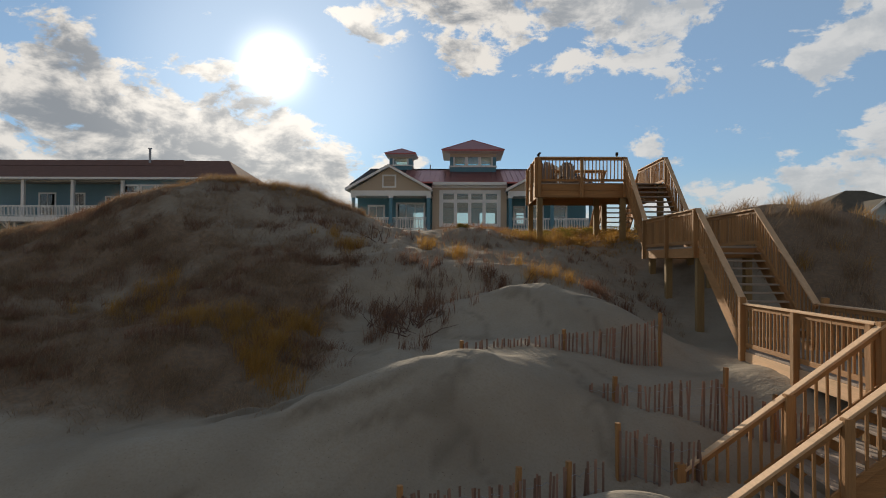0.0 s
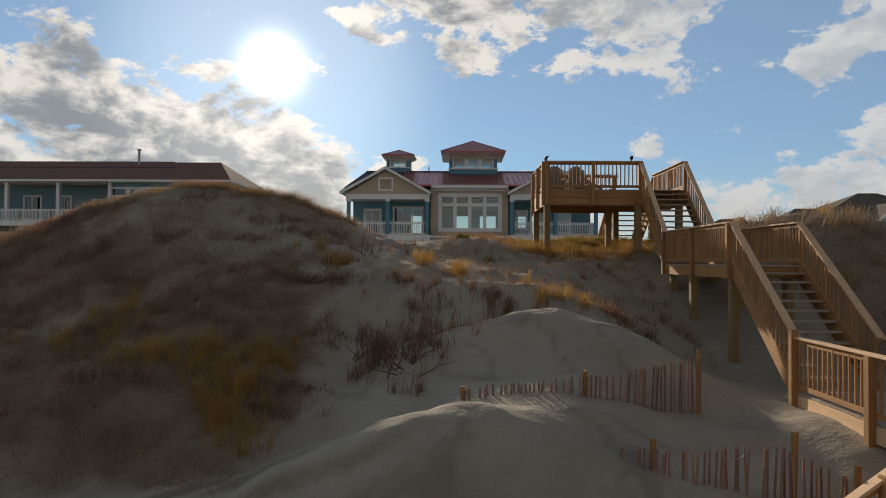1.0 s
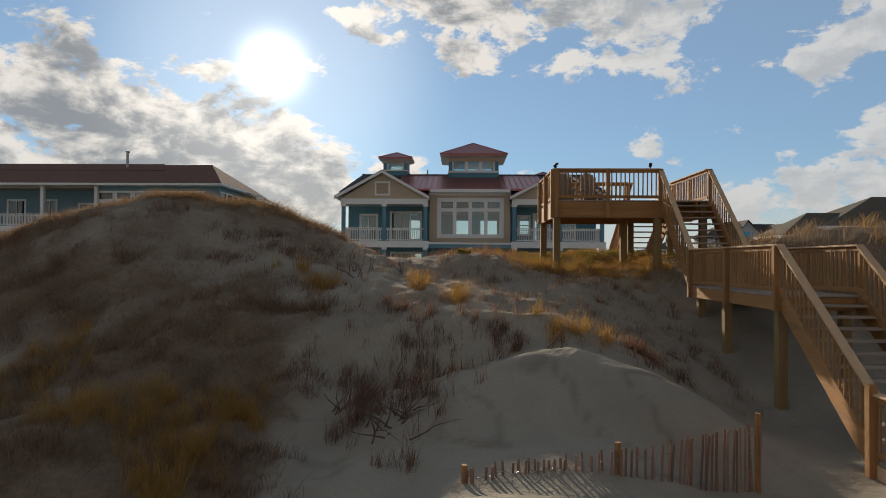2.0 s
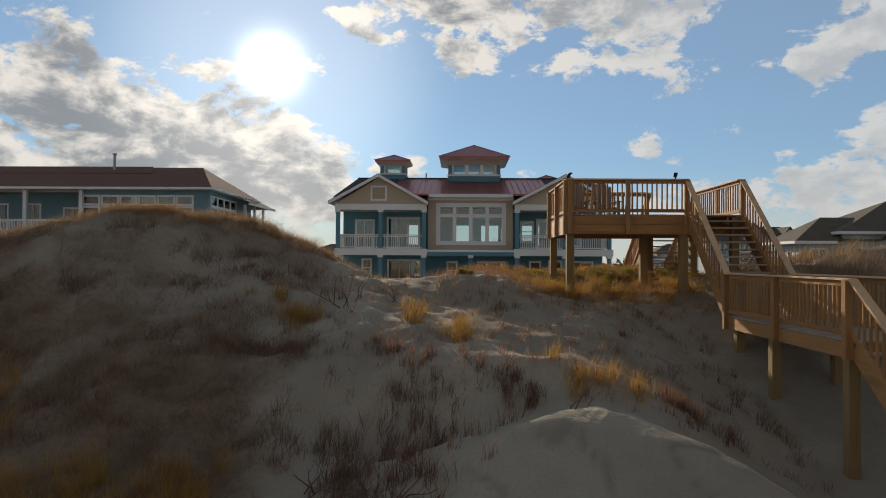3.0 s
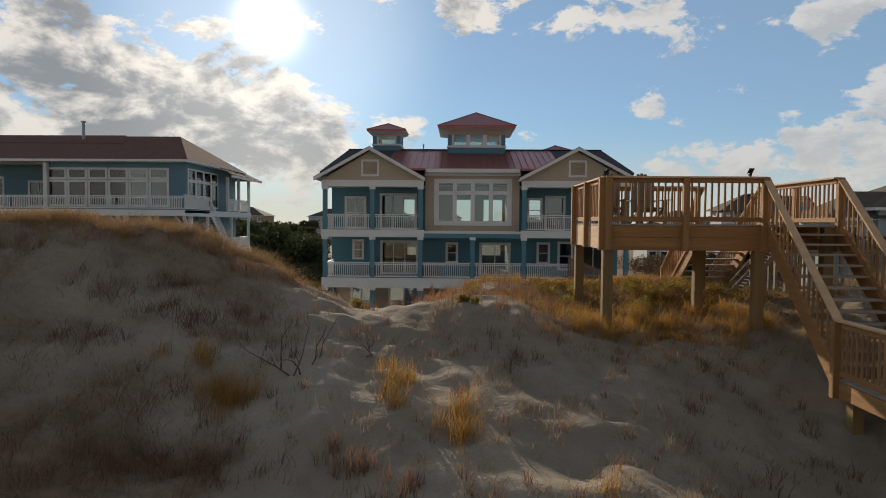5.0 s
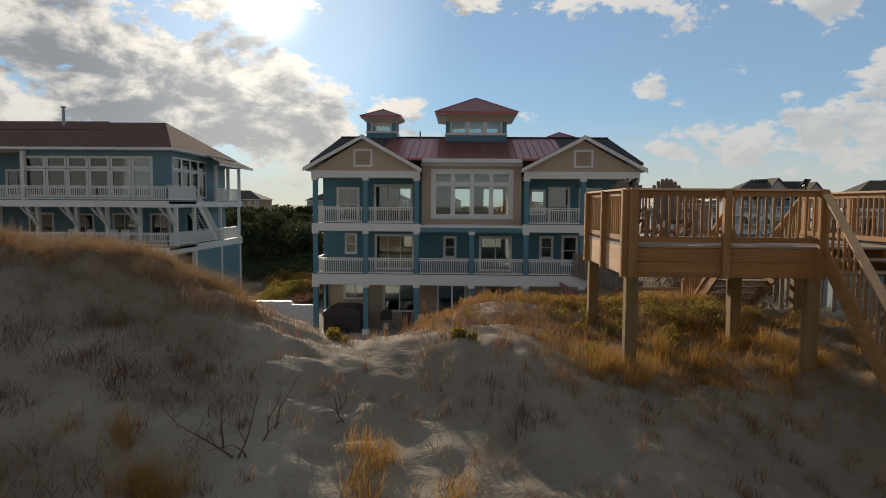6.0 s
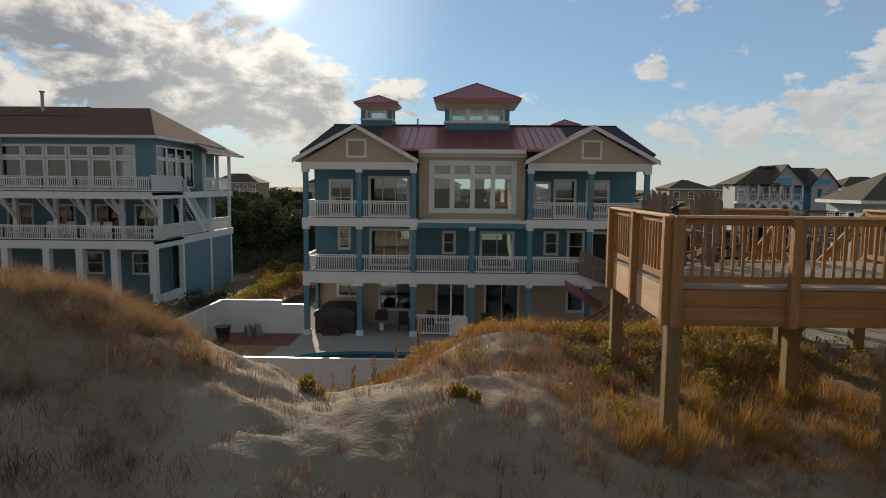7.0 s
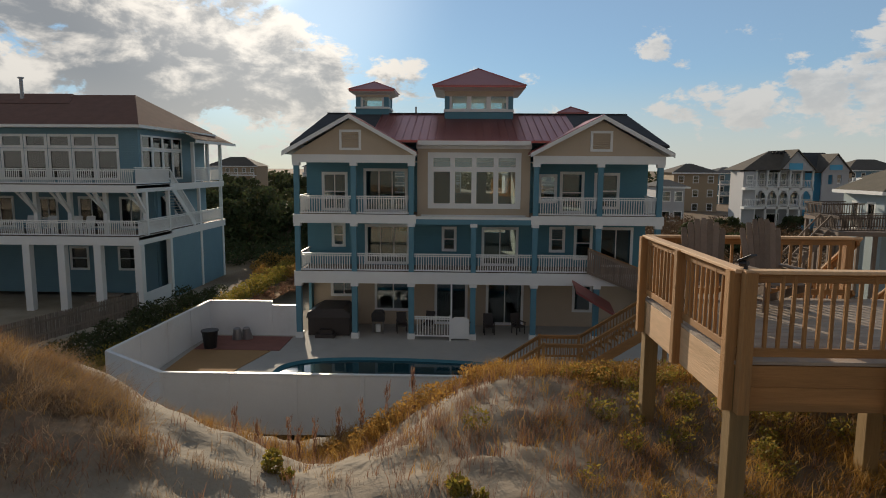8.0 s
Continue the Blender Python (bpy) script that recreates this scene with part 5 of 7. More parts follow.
part("water", Geo().add([(x, y, -0.09) for x, y in pool_outline(-0.01)], [tuple(range(nb_))]), WATER, pool, "still dark blue water")
solo("brick_paving", Geo().box(-14.1, -9.9, -2.6, -0.1, 0.004, 0.03), PAVER, "dull red brick paving in the yard corner", "paving", kind="structure")
solo("sand_bed", Geo().prism([(-14.1, -2.7, 0.006), (-10.3, -2.7, 0.006), (-10.9, -5.4, 0.006), (-11.6, -9.8, 0.006), (-13.9, -8.6, 0.006)], (0, 0, 0.03)), TAN_SAND, "tan sand bed beside the patio", "sand bed", kind="structure")
bin_ = thing("trash_bin", "black ribbed plastic trash bin on the brick paving", "trash bin", (-13.4, -2.3, 0.03))
part("body", Geo().tube((-13.4, -2.3, 0.03), (-13.4, -2.3, 0.85), 0.30, 0.38, 20), BLACK, bin_)
part("rim", Geo().tube((-13.4, -2.3, 0.85), (-13.4, -2.3, 0.91), 0.42, 0.42, 20), BLACK, bin_)
for i, (x, y) in enumerate(((-12.6, -0.7), (-12.15, -0.6))):
    solo("pool_float", Geo().tube((x, y, 0.03), (x, y - 0.12, 0.62), 0.30, 0.17, 14), GREY_METAL, "rounded grey bundle leaning by the white wall", "bundle", group="grey bundles")
tub = thing("hot_tub", "hot tub under a dark brown vinyl cover on the patio", "hot tub", (-8.1, 1.4, 0))
part("body", Geo().box(-9.2, -7.0, 0.35, 2.45, 0.0, 0.95), BROWN_COVER, tub)
part("cover", Geo().prism([(-9.28, 0.28, 0.96), (-6.92, 0.28, 0.96), (-6.98, 0.34, 1.22), (-7.4, 0.45, 1.42), (-8.8, 0.45, 1.42), (-9.22, 0.34, 1.22)], (0, 2.2, 0)), BROWN_COVER, tub)
part("step", Geo().box(-8.7, -7.7, -0.25, 0.3, 0.0, 0.20).box(-8.55, -7.85, -0.05, 0.3, 0.20, 0.38), BROWN_COVER, tub)
grill = thing("grill", "black covered barbecue grill on the patio", "grill", (-5.55, 1.0, 0))
part("lid", Geo().prism([(-5.9, 0.75, 0.9), (-5.2, 0.75, 0.9), (-5.22, 0.75, 1.1), (-5.35, 0.75, 1.24), (-5.75, 0.75, 1.24), (-5.88, 0.75, 1.1)], (0, 0.5, 0)), BLACK, grill)
part("fire_box", Geo().box(-5.88, -5.22, 0.75, 1.25, 0.68, 0.89), BLACK, grill)
part("gas_bottle", Geo().tube((-5.55, 1.0, 0.08), (-5.55, 1.0, 0.5), 0.15, 0.15, 12), WHITE, grill, "white gas bottle")
for sx in (-5.82, -5.28):
    for sy in (0.8, 1.2):
        part("leg", Geo().tube((sx, sy, 0), (sx, sy, 0.68), 0.02, 0.02, 6), GREY_METAL, grill)


def patio_chair(x, y, turn):
    c = thing("patio_chair", "dark patio armchair beside the sliding doors", "chair", (0, 0, 0), "patio chairs")
    part("seat", Geo().box(-0.27, 0.27, -0.27, 0.27, 0.38, 0.45), BROWN_COVER, c)
    part("backrest", Geo().beam((0, 0.27, 0.42), (0, 0.42, 1.05), 0.52, 0.05, up=(0, 1, 0)), BROWN_COVER, c)
    for sx in (-0.26, 0.26):
        part("leg", Geo().box(sx - 0.025, sx + 0.025, -0.26, -0.21, 0, 0.62), BROWN_COVER, c)
        part("leg", Geo().box(sx - 0.025, sx + 0.025, 0.2, 0.25, 0, 0.62), BROWN_COVER, c)
        part("arm", Geo().box(sx - 0.035, sx + 0.035, -0.28, 0.27, 0.62, 0.66), BROWN_COVER, c)
    c.matrix_basis = pose(x, y, 0, 0, 0, turn)


for x, y, turn in ((-4.3, 1.2, 10), (-2.9, 1.5, -20), (0.4, 1.1, 5), (2.0, 1.3, 30)):
    patio_chair(x, y, turn)
gate = thing("pool_gate", "white picket railing with a solid gate under the porch", "gate", (-1.9, -0.2, 0))
porch_rail(gate, (-3.5, -0.25), (-1.65, -0.25), 0.12, h=1.1, gap=0.14)
part("gate_leaf", Geo().prism([(-1.62, -0.3, 0.1), (-0.68, -0.3, 0.1), (-0.68, -0.3, 1.12), (-0.9, -0.3, 1.24), (-1.4, -0.3, 1.24), (-1.62, -0.3, 1.12)], (0, 0.06, 0)), WHITE, gate, "solid white gate leaf")
part("gate_post", Geo().box(-1.70, -1.60, -0.33, -0.2, 0.0, 1.3), WHITE, gate)
part("hinge", Geo().box(-0.68, -0.60, -0.34, -0.30, 0.95, 1.0), BLACK, gate)
part("downpipe", Geo().tube((-1.6, -0.1, 0.1), (-1.6, -0.1, 2.9), 0.04, 0.04), WHITE, gate)

# wooden side stairs, from the house's porch down to the yard and over the wall
ss = thing("side_stairs", "brown wooden stairs with slatted rails between porch, yard and dune", "stairs", (5.5, -5, 0))


STANDING = set()


def small_rail(p, q, name="railing", h=0.95):
    p, q, u = Vector(p), Vector(q), Vector((0, 0, 1))
    r = part(name, Geo().beam(p + u * h, q + u * h, 0.14, 0.04).beam(p + u * (h - 0.08), q + u * (h - 0.08), 0.04, 0.09).beam(p + u * 0.1, q + u * 0.1, 0.04, 0.09), WOOD, ss)
    n = max(2, round((q - p).length / 0.15))
    for i in range(1, n):
        o = p + (q - p) * (i / n)
        part("baluster", BALUSTER, None, r, at=Matrix.Translation(o + u * 0.09))
    for o in (p, q):
        if tuple(o) in STANDING:
            continue
        STANDING.add(tuple(o))
        part("railing_post", Geo().beam(o - u * 0.5, o + u * (h + 0.06), 0.11, 0.11, up=(0, 1, 0), c=0.006), WOOD_UP, r)


# solid boarded rail from the porch
for x0, x1, y, lo0, lo1, tall in ((5.25, 8.1, -0.35, 3.6, 2.5, 1.3), (7.5, 8.9, -1.6, 2.2, 1.9, 1.5)):
    n = int((x1 - x0) / 0.1)
    for i in range(n):
        x, z = x0 + (i + 0.5) * (x1 - x0) / n, lo0 + (lo1 - lo0) * (i + 0.5) / n
        part("side_board", Geo().box(x - 0.042, x + 0.042, y, y + 0.025, z, z + tall), WOOD_GREY, ss)
    for dz in (0.1, tall - 0.12):
        part("rail", Geo().beam((x0, y - 0.02, lo0 + dz), (x1, y - 0.02, lo1 + dz), 0.04, 0.09), WOOD_GREY, ss)
    part("rail_cap", Geo().beam((x0, y, lo0 + tall), (x1, y, lo1 + tall), 0.14, 0.04), WOOD, ss)
part("landing", Geo().box(2.1, 3.7, -8.2, -6.9, 1.05, 1.16), WOOD_DECK, ss)
for x in (2.2, 3.6):
    for y in (-8.1, -7.0):
        part("piling", Geo().beam((x, y, -0.2), (x, y, 1.05), 0.14, 0.14, up=(0, 1, 0)), WOOD_UP, ss)
small_rail((2.1, -8.2, 1.16), (3.7, -8.2, 1.16))
small_rail((2.1, -6.9, 1.16), (3.7, -6.9, 1.16))
for y in (-8.2, -6.9):
    small_rail((2.1, y, 1.16), (0.5, y, 0.1))
    small_rail((3.7, y, 1.16), (6.6, y, 3.0))
    part("stringer", Geo().beam((2.1, y, 1.05), (0.5, y, 0.0), 0.05, 0.28), WOOD, ss)
    part("stringer", Geo().beam((3.7, y, 1.05), (6.6, y, 2.9), 0.05, 0.28), WOOD, ss)
for i in range(1, 6):
    part("tread", Geo().box(2.1 - 1.6 * i / 6 - 0.14, 2.1 - 1.6 * i / 6 + 0.14, -8.15, -6.95, 1.16 - 1.06 * i / 6 - 0.04, 1.16 - 1.06 * i / 6), WOOD_DECK, ss)
for i in range(1, 11):
    part("tread", Geo().box(3.7 + 2.9 * i / 11 - 0.14, 3.7 + 2.9 * i / 11 + 0.14, -8.15, -6.95, 1.16 + 1.84 * i / 11 - 0.04, 1.16 + 1.84 * i / 11), WOOD_DECK, ss)
part("walkway", Geo().box(6.6, 9.6, -8.2, -6.9, 2.9, 3.0), WOOD_DECK, ss)
for x in (6.8, 8.2, 9.4):
    part("piling", Geo().beam((x, -8.1, -0.2), (x, -8.1, 2.9), 0.14, 0.14, up=(0, 1, 0)), WOOD_UP, ss)
small_rail((6.6, -8.2, 3.0), (9.6, -8.2, 3.0))

# weathered picket fence by the neighbour
pf = thing("picket_fence", "grey weathered picket fence beside the neighbour's house", "fence", (-20.3, -2, 0))
A, B = Vector((-19.9, 3.4, 0.35)), Vector((-21.4, -9.5, 0.9))
picket = Geo().prism([(-0.045, 0, 0), (0.045, 0, 0), (0.045, 0, 1.18), (0, 0, 1.25), (-0.045, 0, 1.18)], (0, 0.02, 0)).mesh("picket", WOOD_GREY)
turn = Matrix.Rotation(math.atan2((B - A).y, (B - A).x), 4, "Z")
for i in range(105):
    part("picket", picket, None, pf, at=Matrix.Translation(A + (B - A) * (i / 104)) @ turn @ pose(0, 0, random.uniform(-0.02, 0.02), 0, random.uniform(-1.2, 1.2), 0))
for z in (0.35, 0.95):
    part("rail", Geo().beam(A + Vector((0.03, 0, z)), B + Vector((0.03, 0, z)), 0.04, 0.09), WOOD_GREY, pf)

# sand fences, half buried in the dune
def sand_fence(ends, tops, gap=0.062, posts=()):
    f = thing("sand_fence", "reddish-brown wire-bound lath sand fence half buried in the dune", "fence", (*ends[0], float(height(*ends[0]))), "sand fences")
    lath = chamfered(0.029, 0.009, 1.25, 0.0).mesh("lath", FENCE_WOOD)
    (x0, y0), (x1, y1) = ends
    n = int(math.hypot(x1 - x0, y1 - y0) / gap)
    a = math.degrees(math.atan2(y1 - y0, x1 - x0))
    wires = {0.12: Geo(), 0.38: Geo(), 0.62: Geo()}
    last = None
    for i in range(n + 1):
        u = i / n
        x, y = x0 + (x1 - x0) * u, y0 + (y1 - y0) * u + 0.05 * math.sin(9 * u)
        top = tops[0] + (tops[1] - tops[0]) * u + random.uniform(-0.03, 0.03) - 0.06 * math.sin(math.pi * u)
        if top < float(height(x, y)) + 0.10:
            continue
        if random.random() > 0.05:
            part("lath", lath, None, f, at=pose(x, y, top - 1.25, random.uniform(-3, 3), random.uniform(-3.5, 3.5), a + random.uniform(-12, 12)))
        if last is not None:
            for dz, wire in wires.items():
                wire.tube((last[0], last[1], last[2] - dz), (x, y, top - dz), 0.004, 0.004, 4)
        last = (x, y, top)
    for wire in wires.values():
        if wire.v:
            part("wire", wire, GREY_METAL, f)
    for u, up_ in posts:
        x, y = x0 + (x1 - x0) * u, y0 + (y1 - y0) * u + 0.03
        part("post", chamfered(0.065, 0.065, 2.2, 0.008), WOOD_UP, f, at=pose(x, y, tops[0] + (tops[1] - tops[0]) * u + up_ - 2.2, 0, random.uniform(-2, 2), 20))


sand_fence(((-1.06, -37.15), (2.88, -36.3)), (2.55, 2.93), posts=((0.0, 0.04), (0.52, 0.03), (1.0, 0.14)))
sand_fence(((0.55, -38.3), (2.96, -39.05)), (2.05, 2.30), posts=((0.35, 0.08), (1.0, 0.16)))
sand_fence(((2.96, -39.05), (4.4, -39.2)), (2.2, 1.75), posts=((0.5, 0.1),))
sand_fence(((1.2, -39.9), (2.3, -40.1)), (1.75, 1.6), posts=((0.0, 0.06),))
sand_fence(((-1.75, -41.6), (0.75, -40.9)), (1.36, 1.60), posts=((0.0, 0.12), (0.55, 0.1), (0.8, 0.06)))

# ---- houses and trees beyond ----
def far_house(cx, cy, w, d, z0, floors, roof_h, wall_m, roof_m, label, hip=True, decks=True, ridge_along="x"):
    h = thing("far_house", label, "house", (cx, cy, z0), "distant beach houses")
    zt = z0 + floors * 3.0
    holes = []
    n = max(2, int(w / 2.6))
    for k in range(floors):
        for i in range(n):
            x = cx - w / 2 + (i + 0.5) * w / n
            holes.append((x - 0.6, x + 0.6, z0 + k * 3.0 + 0.8, z0 + k * 3.0 + 2.3))
    y = cy - d / 2
    part("wall", wall_y(cx - w / 2, cx + w / 2, z0 - 1, zt, y, 0.2, holes), wall_m, h)
    part("wall", Geo().box(cx - w / 2, cx - w / 2 + 0.2, y + 0.2, cy + d / 2, z0 - 1, zt), wall_m, h)
    part("wall", Geo().box(cx + w / 2 - 0.2, cx + w / 2, y + 0.2, cy + d / 2, z0 - 1, zt), wall_m, h)
    part("wall", Geo().box(cx - w / 2 + 0.2, cx + w / 2 - 0.2, cy + d / 2 - 0.2, cy + d / 2, z0 - 1, zt), wall_m, h)
    part("floor_slab", Geo().box(cx - w / 2 + 0.2, cx + w / 2 - 0.2, y + 0.2, cy + d / 2 - 0.2, zt - 0.2, zt - 0.02), ROOM, h)
    for a, b, c, e in holes:
        window(h, a, b, c, e, y, rows=2)
    ov = 0.6
    x0, x1, y0, y1 = cx - w / 2 - ov, cx + w / 2 + ov, y - ov, cy + d / 2 + ov
    if hip:
        r = min(d, w) / 2
        pts = [(x0, y0, zt), (x1, y0, zt), (x1, y1, zt), (x0, y1, zt), (x0 + r, cy, zt + roof_h), (x1 - r, cy, zt + roof_h)]
        part("roof", Geo().add(pts, [(0, 1, 5, 4), (1, 2, 5), (2, 3, 4, 5), (3, 0, 4), (3, 2, 1, 0)]), roof_m, h)
    else:
        part("roof", Geo().prism([(x0, y0, zt), (cx, y0, zt + roof_h), (x1, y0, zt)], (0, y1 - y0, 0)), roof_m, h)
        part("gable_wall", Geo().prism([(x0 + 0.5, y0 - 0.05, zt), (cx, y0 - 0.05, zt + roof_h * 0.9), (x1 - 0.5, y0 - 0.05, zt)], (0, 0.04, 0)), wall_m, h)
    part("fascia", Geo().box(x0, x1, y0 - 0.05, y0, zt - 0.25, zt + 0.02), WHITE, h)
    if decks:
        for k in range(1, floors):
            z = z0 + k * 3.0
            part("porch_deck", Geo().box(cx - w / 2, cx + w / 2, y - 2.2, y, z - 0.3, z - 0.02), WHITE, h)
            porch_rail(h, (cx - w / 2, y - 2.15), (cx + w / 2, y - 2.15), z, gap=0.3)
        for i in range(4):
            x = cx - w / 2 + 0.2 + i * (w - 0.4) / 3
            part("porch_column", Geo().box(x - 0.15, x + 0.15, y - 2.25, y - 1.95, z0 - 1, z0 + (floors - 1) * 3.0 + 0.95), WHITE, h)
    return h


PALE = material("pale_grey_siding", (0.45, 0.46, 0.48), 0.7, vary=0.06)
TAN_SIDE = material("tan_siding", (0.36, 0.28, 0.19), 0.8, vary=0.08)
BLUE_SIDE = material("slate_blue_siding", (0.16, 0.27, 0.34), 0.7, vary=0.06)
far_house(49.5, 112, 9.5, 10, -0.8, 3, 2.0, TAN_SIDE, GREY_SHINGLE, "tan beach house with a grey-brown hip roof", decks=False)
far_house(30.5, 68, 3.6, 8, 0.3, 2, 1.0, PALE, SHINGLE, "small pale house with a dark roof", decks=False)
far_house(73, 150, 9, 12, -1, 3, 1.6, BLUE_SIDE, SHINGLE, "slate-blue distant house with a dark hip roof")
far_house(-28, 190, 18, 14, 0, 3, 3.2, BLUE_SIDE, SHINGLE, "slate-blue distant house among the trees")
far_house(-52, 210, 16, 14, 0, 3, 3.2, PALE, GREY_SHINGLE, "pale distant house among the trees")
far_house(20, 170, 16, 14, -2, 3, 2.0, PALE, GREY_SHINGLE, "pale distant house with a grey roof")
for x, y, m in ((84, 130, TAN_SIDE), (100, 100, PALE), (118, 160, BLUE_SIDE), (-10, 230, TAN_SIDE), (-80, 190, TAN_SIDE)):
    far_house(x, y, 17, 13, 0, 3, 3.2, m, GREY_SHINGLE, "distant three-storey beach house with a hip roof")


def white_house():
    """A white three-storey house with two front gables, arched lower porch and white balconies."""
    h = thing("gabled_house", "white three-storey beach house with two gables, arched porch and balconies", "house", (42, 50, 0))
    y, d1, d2, eave = 50.0, 4.25, 6.67, 8.87
    ups = [(36.6 + i * 1.15, 37.4 + i * 1.15, 7.0, 8.5) for i in range(7)]
    mids = [(36.4 + i * 1.6, 37.6 + i * 1.6, 4.4, 6.0) for i in range(5)]
    lows = [(35.0, 35.8, 1.8, 3.0), (39.2, 41.2, 0.2, 3.2)]
    part("wall", wall_y(34.6, 45.0, -0.5, eave, y + 2.0, 0.2, ups + mids + lows), PALE, h)
    for a, b, c, d in ups + mids + lows:
        window(h, a, b, c, d, y + 2.0, rows=1 if c < 1 else 2)
    part("wall", Geo().box(34.0, 36.0, y - 0.1, y + 1.9, -0.5, d2 + 2.0), PALE, h, "pale projecting end bay")
    window(h, 34.5, 35.5, 7.2, 8.2, y - 0.12, cols=3, rows=2)
    part("wall", Geo().box(34.6, 34.8, y + 2.2, y + 5, -0.5, eave), PALE, h)
    part("wall", Geo().box(34.8, 45.0, y + 4.8, y + 5, -0.5, eave), PALE, h)
    for z in (d1, d2):
        part("porch_deck", Geo().box(36.0, 45.2, y + 0.0, y + 2.0, z - 0.35, z), WHITE, h)
        porch_rail(h, (36.0, y + 0.05), (45.2, y + 0.05), z, gap=0.25)
        porch_rail(h, (33.9, y - 1.0), (36.0, y - 1.0), z, gap=0.25)
        part("balcony", Geo().box(33.8, 36.0, y - 1.1, y - 0.1, z - 0.3, z), WHITE, h)
    for i in range(6):
        x = 36.1 + i * 1.78
        part("porch_column", Geo().box(x - 0.12, x + 0.12, y, y + 0.25, -0.5, eave), WHITE, h)
        if i < 5:
            g = Geo()
            for k in range(8):
                u0, u1 = k / 8, (k + 1) / 8
                z0, z1 = (d2 - 1.15 + 0.75 * math.sin(math.pi * u) for u in (u0, u1))
                g.prism([(x + 0.12 + 1.54 * u0, y + 0.05, z0), (x + 0.12 + 1.54 * u1, y + 0.05, z1), (x + 0.12 + 1.54 * u1, y + 0.05, d2 - 0.35), (x + 0.12 + 1.54 * u0, y + 0.05, d2 - 0.35)], (0, 0.12, 0))
            part("arch", g, WHITE, h, "white arched porch spandrel")
    # hip roof to one side, front gable, dark cross roof and a second gable wing
    part("hip_roof", Geo().add([(33.6, y - 0.5, eave), (41, y - 0.5, eave), (45.4, y + 5.6, eave), (33.6, y + 5.6, eave), (39.4, y + 2.8, 11.35), (42.0, y + 2.8, 11.45)],
                               [(0, 1, 5, 4), (0, 4, 3), (3, 4, 5, 2), (1, 2, 5), (0, 3, 2, 1)]), GREY_SHINGLE, h)
    part("gable_wall", Geo().prism([(39.6, y - 0.3, eave - 0.1), (45.2, y - 0.3, eave - 0.1), (42.0, y - 0.3, 11.3)], (0, 0.2, 0)), PALE, h)
    for a, b in (((39.3, eave - 0.1), (42.0, 11.5)), ((42.0, 11.5), (45.4, eave - 0.2))):
        part("gable_roof", Geo().prism([(a[0], y - 0.6, a[1]), (b[0], y - 0.6, b[1]), (b[0], y - 0.6, b[1] - 0.15), (a[0], y - 0.6, a[1] - 0.15)], (0, 3.4, 0)), GREY_SHINGLE, h)
    part("gable_panel", Geo().box(40.9, 43.0, y - 0.36, y - 0.31, 8.95, 9.75), SKY_BLUE, h, "bright blue shingled gable panel")
    part("roof", slope(42.4, 50.4, y + 2.5, eave, y + 5.6, 11.25), SHINGLE, h, "dark shingle cross roof")
    part("wall", Geo().box(45.0, 50.8, y + 3.0, y + 6, -0.5, eave), SKY_BLUE, h, "bright blue wing wall")
    part("wall", wall_y(47.2, 51.4, -0.5, eave, y + 1.2, 0.2, [(48.2, 48.9, 7.1, 8.3), (49.6, 50.3, 7.1, 8.3)]), PALE, h)
    part("gable_wall", Geo().prism([(47.0, y + 1.1, eave - 0.1), (51.6, y + 1.1, eave - 0.1), (49.2, y + 1.1, 10.9)], (0, 0.2, 0)), PALE, h)
    for a, b in (((46.8, eave - 0.2), (49.2, 11.05)), ((49.2, 11.05), (51.8, eave - 0.2))):
        part("gable_roof", Geo().prism([(a[0], y + 0.8, a[1]), (b[0], y + 0.8, b[1]), (b[0], y + 0.8, b[1] - 0.15), (a[0], y + 0.8, a[1] - 0.15)], (0, 6, 0)), GREY_SHINGLE, h)
    part("gable_panel", Geo().box(48.2, 50.2, y + 1.04, y + 1.09, 8.95, 9.6), SKY_BLUE, h)
    for i in range(4):
        part("roof_vent", Geo().box(39.6 + i * 0.65, 39.9 + i * 0.65, y + 2.0, y + 2.4, 10.95, 11.25), BLACK, h)
    h.location, h.scale = (41.1, 50, 0), (0.8, 1, 1)


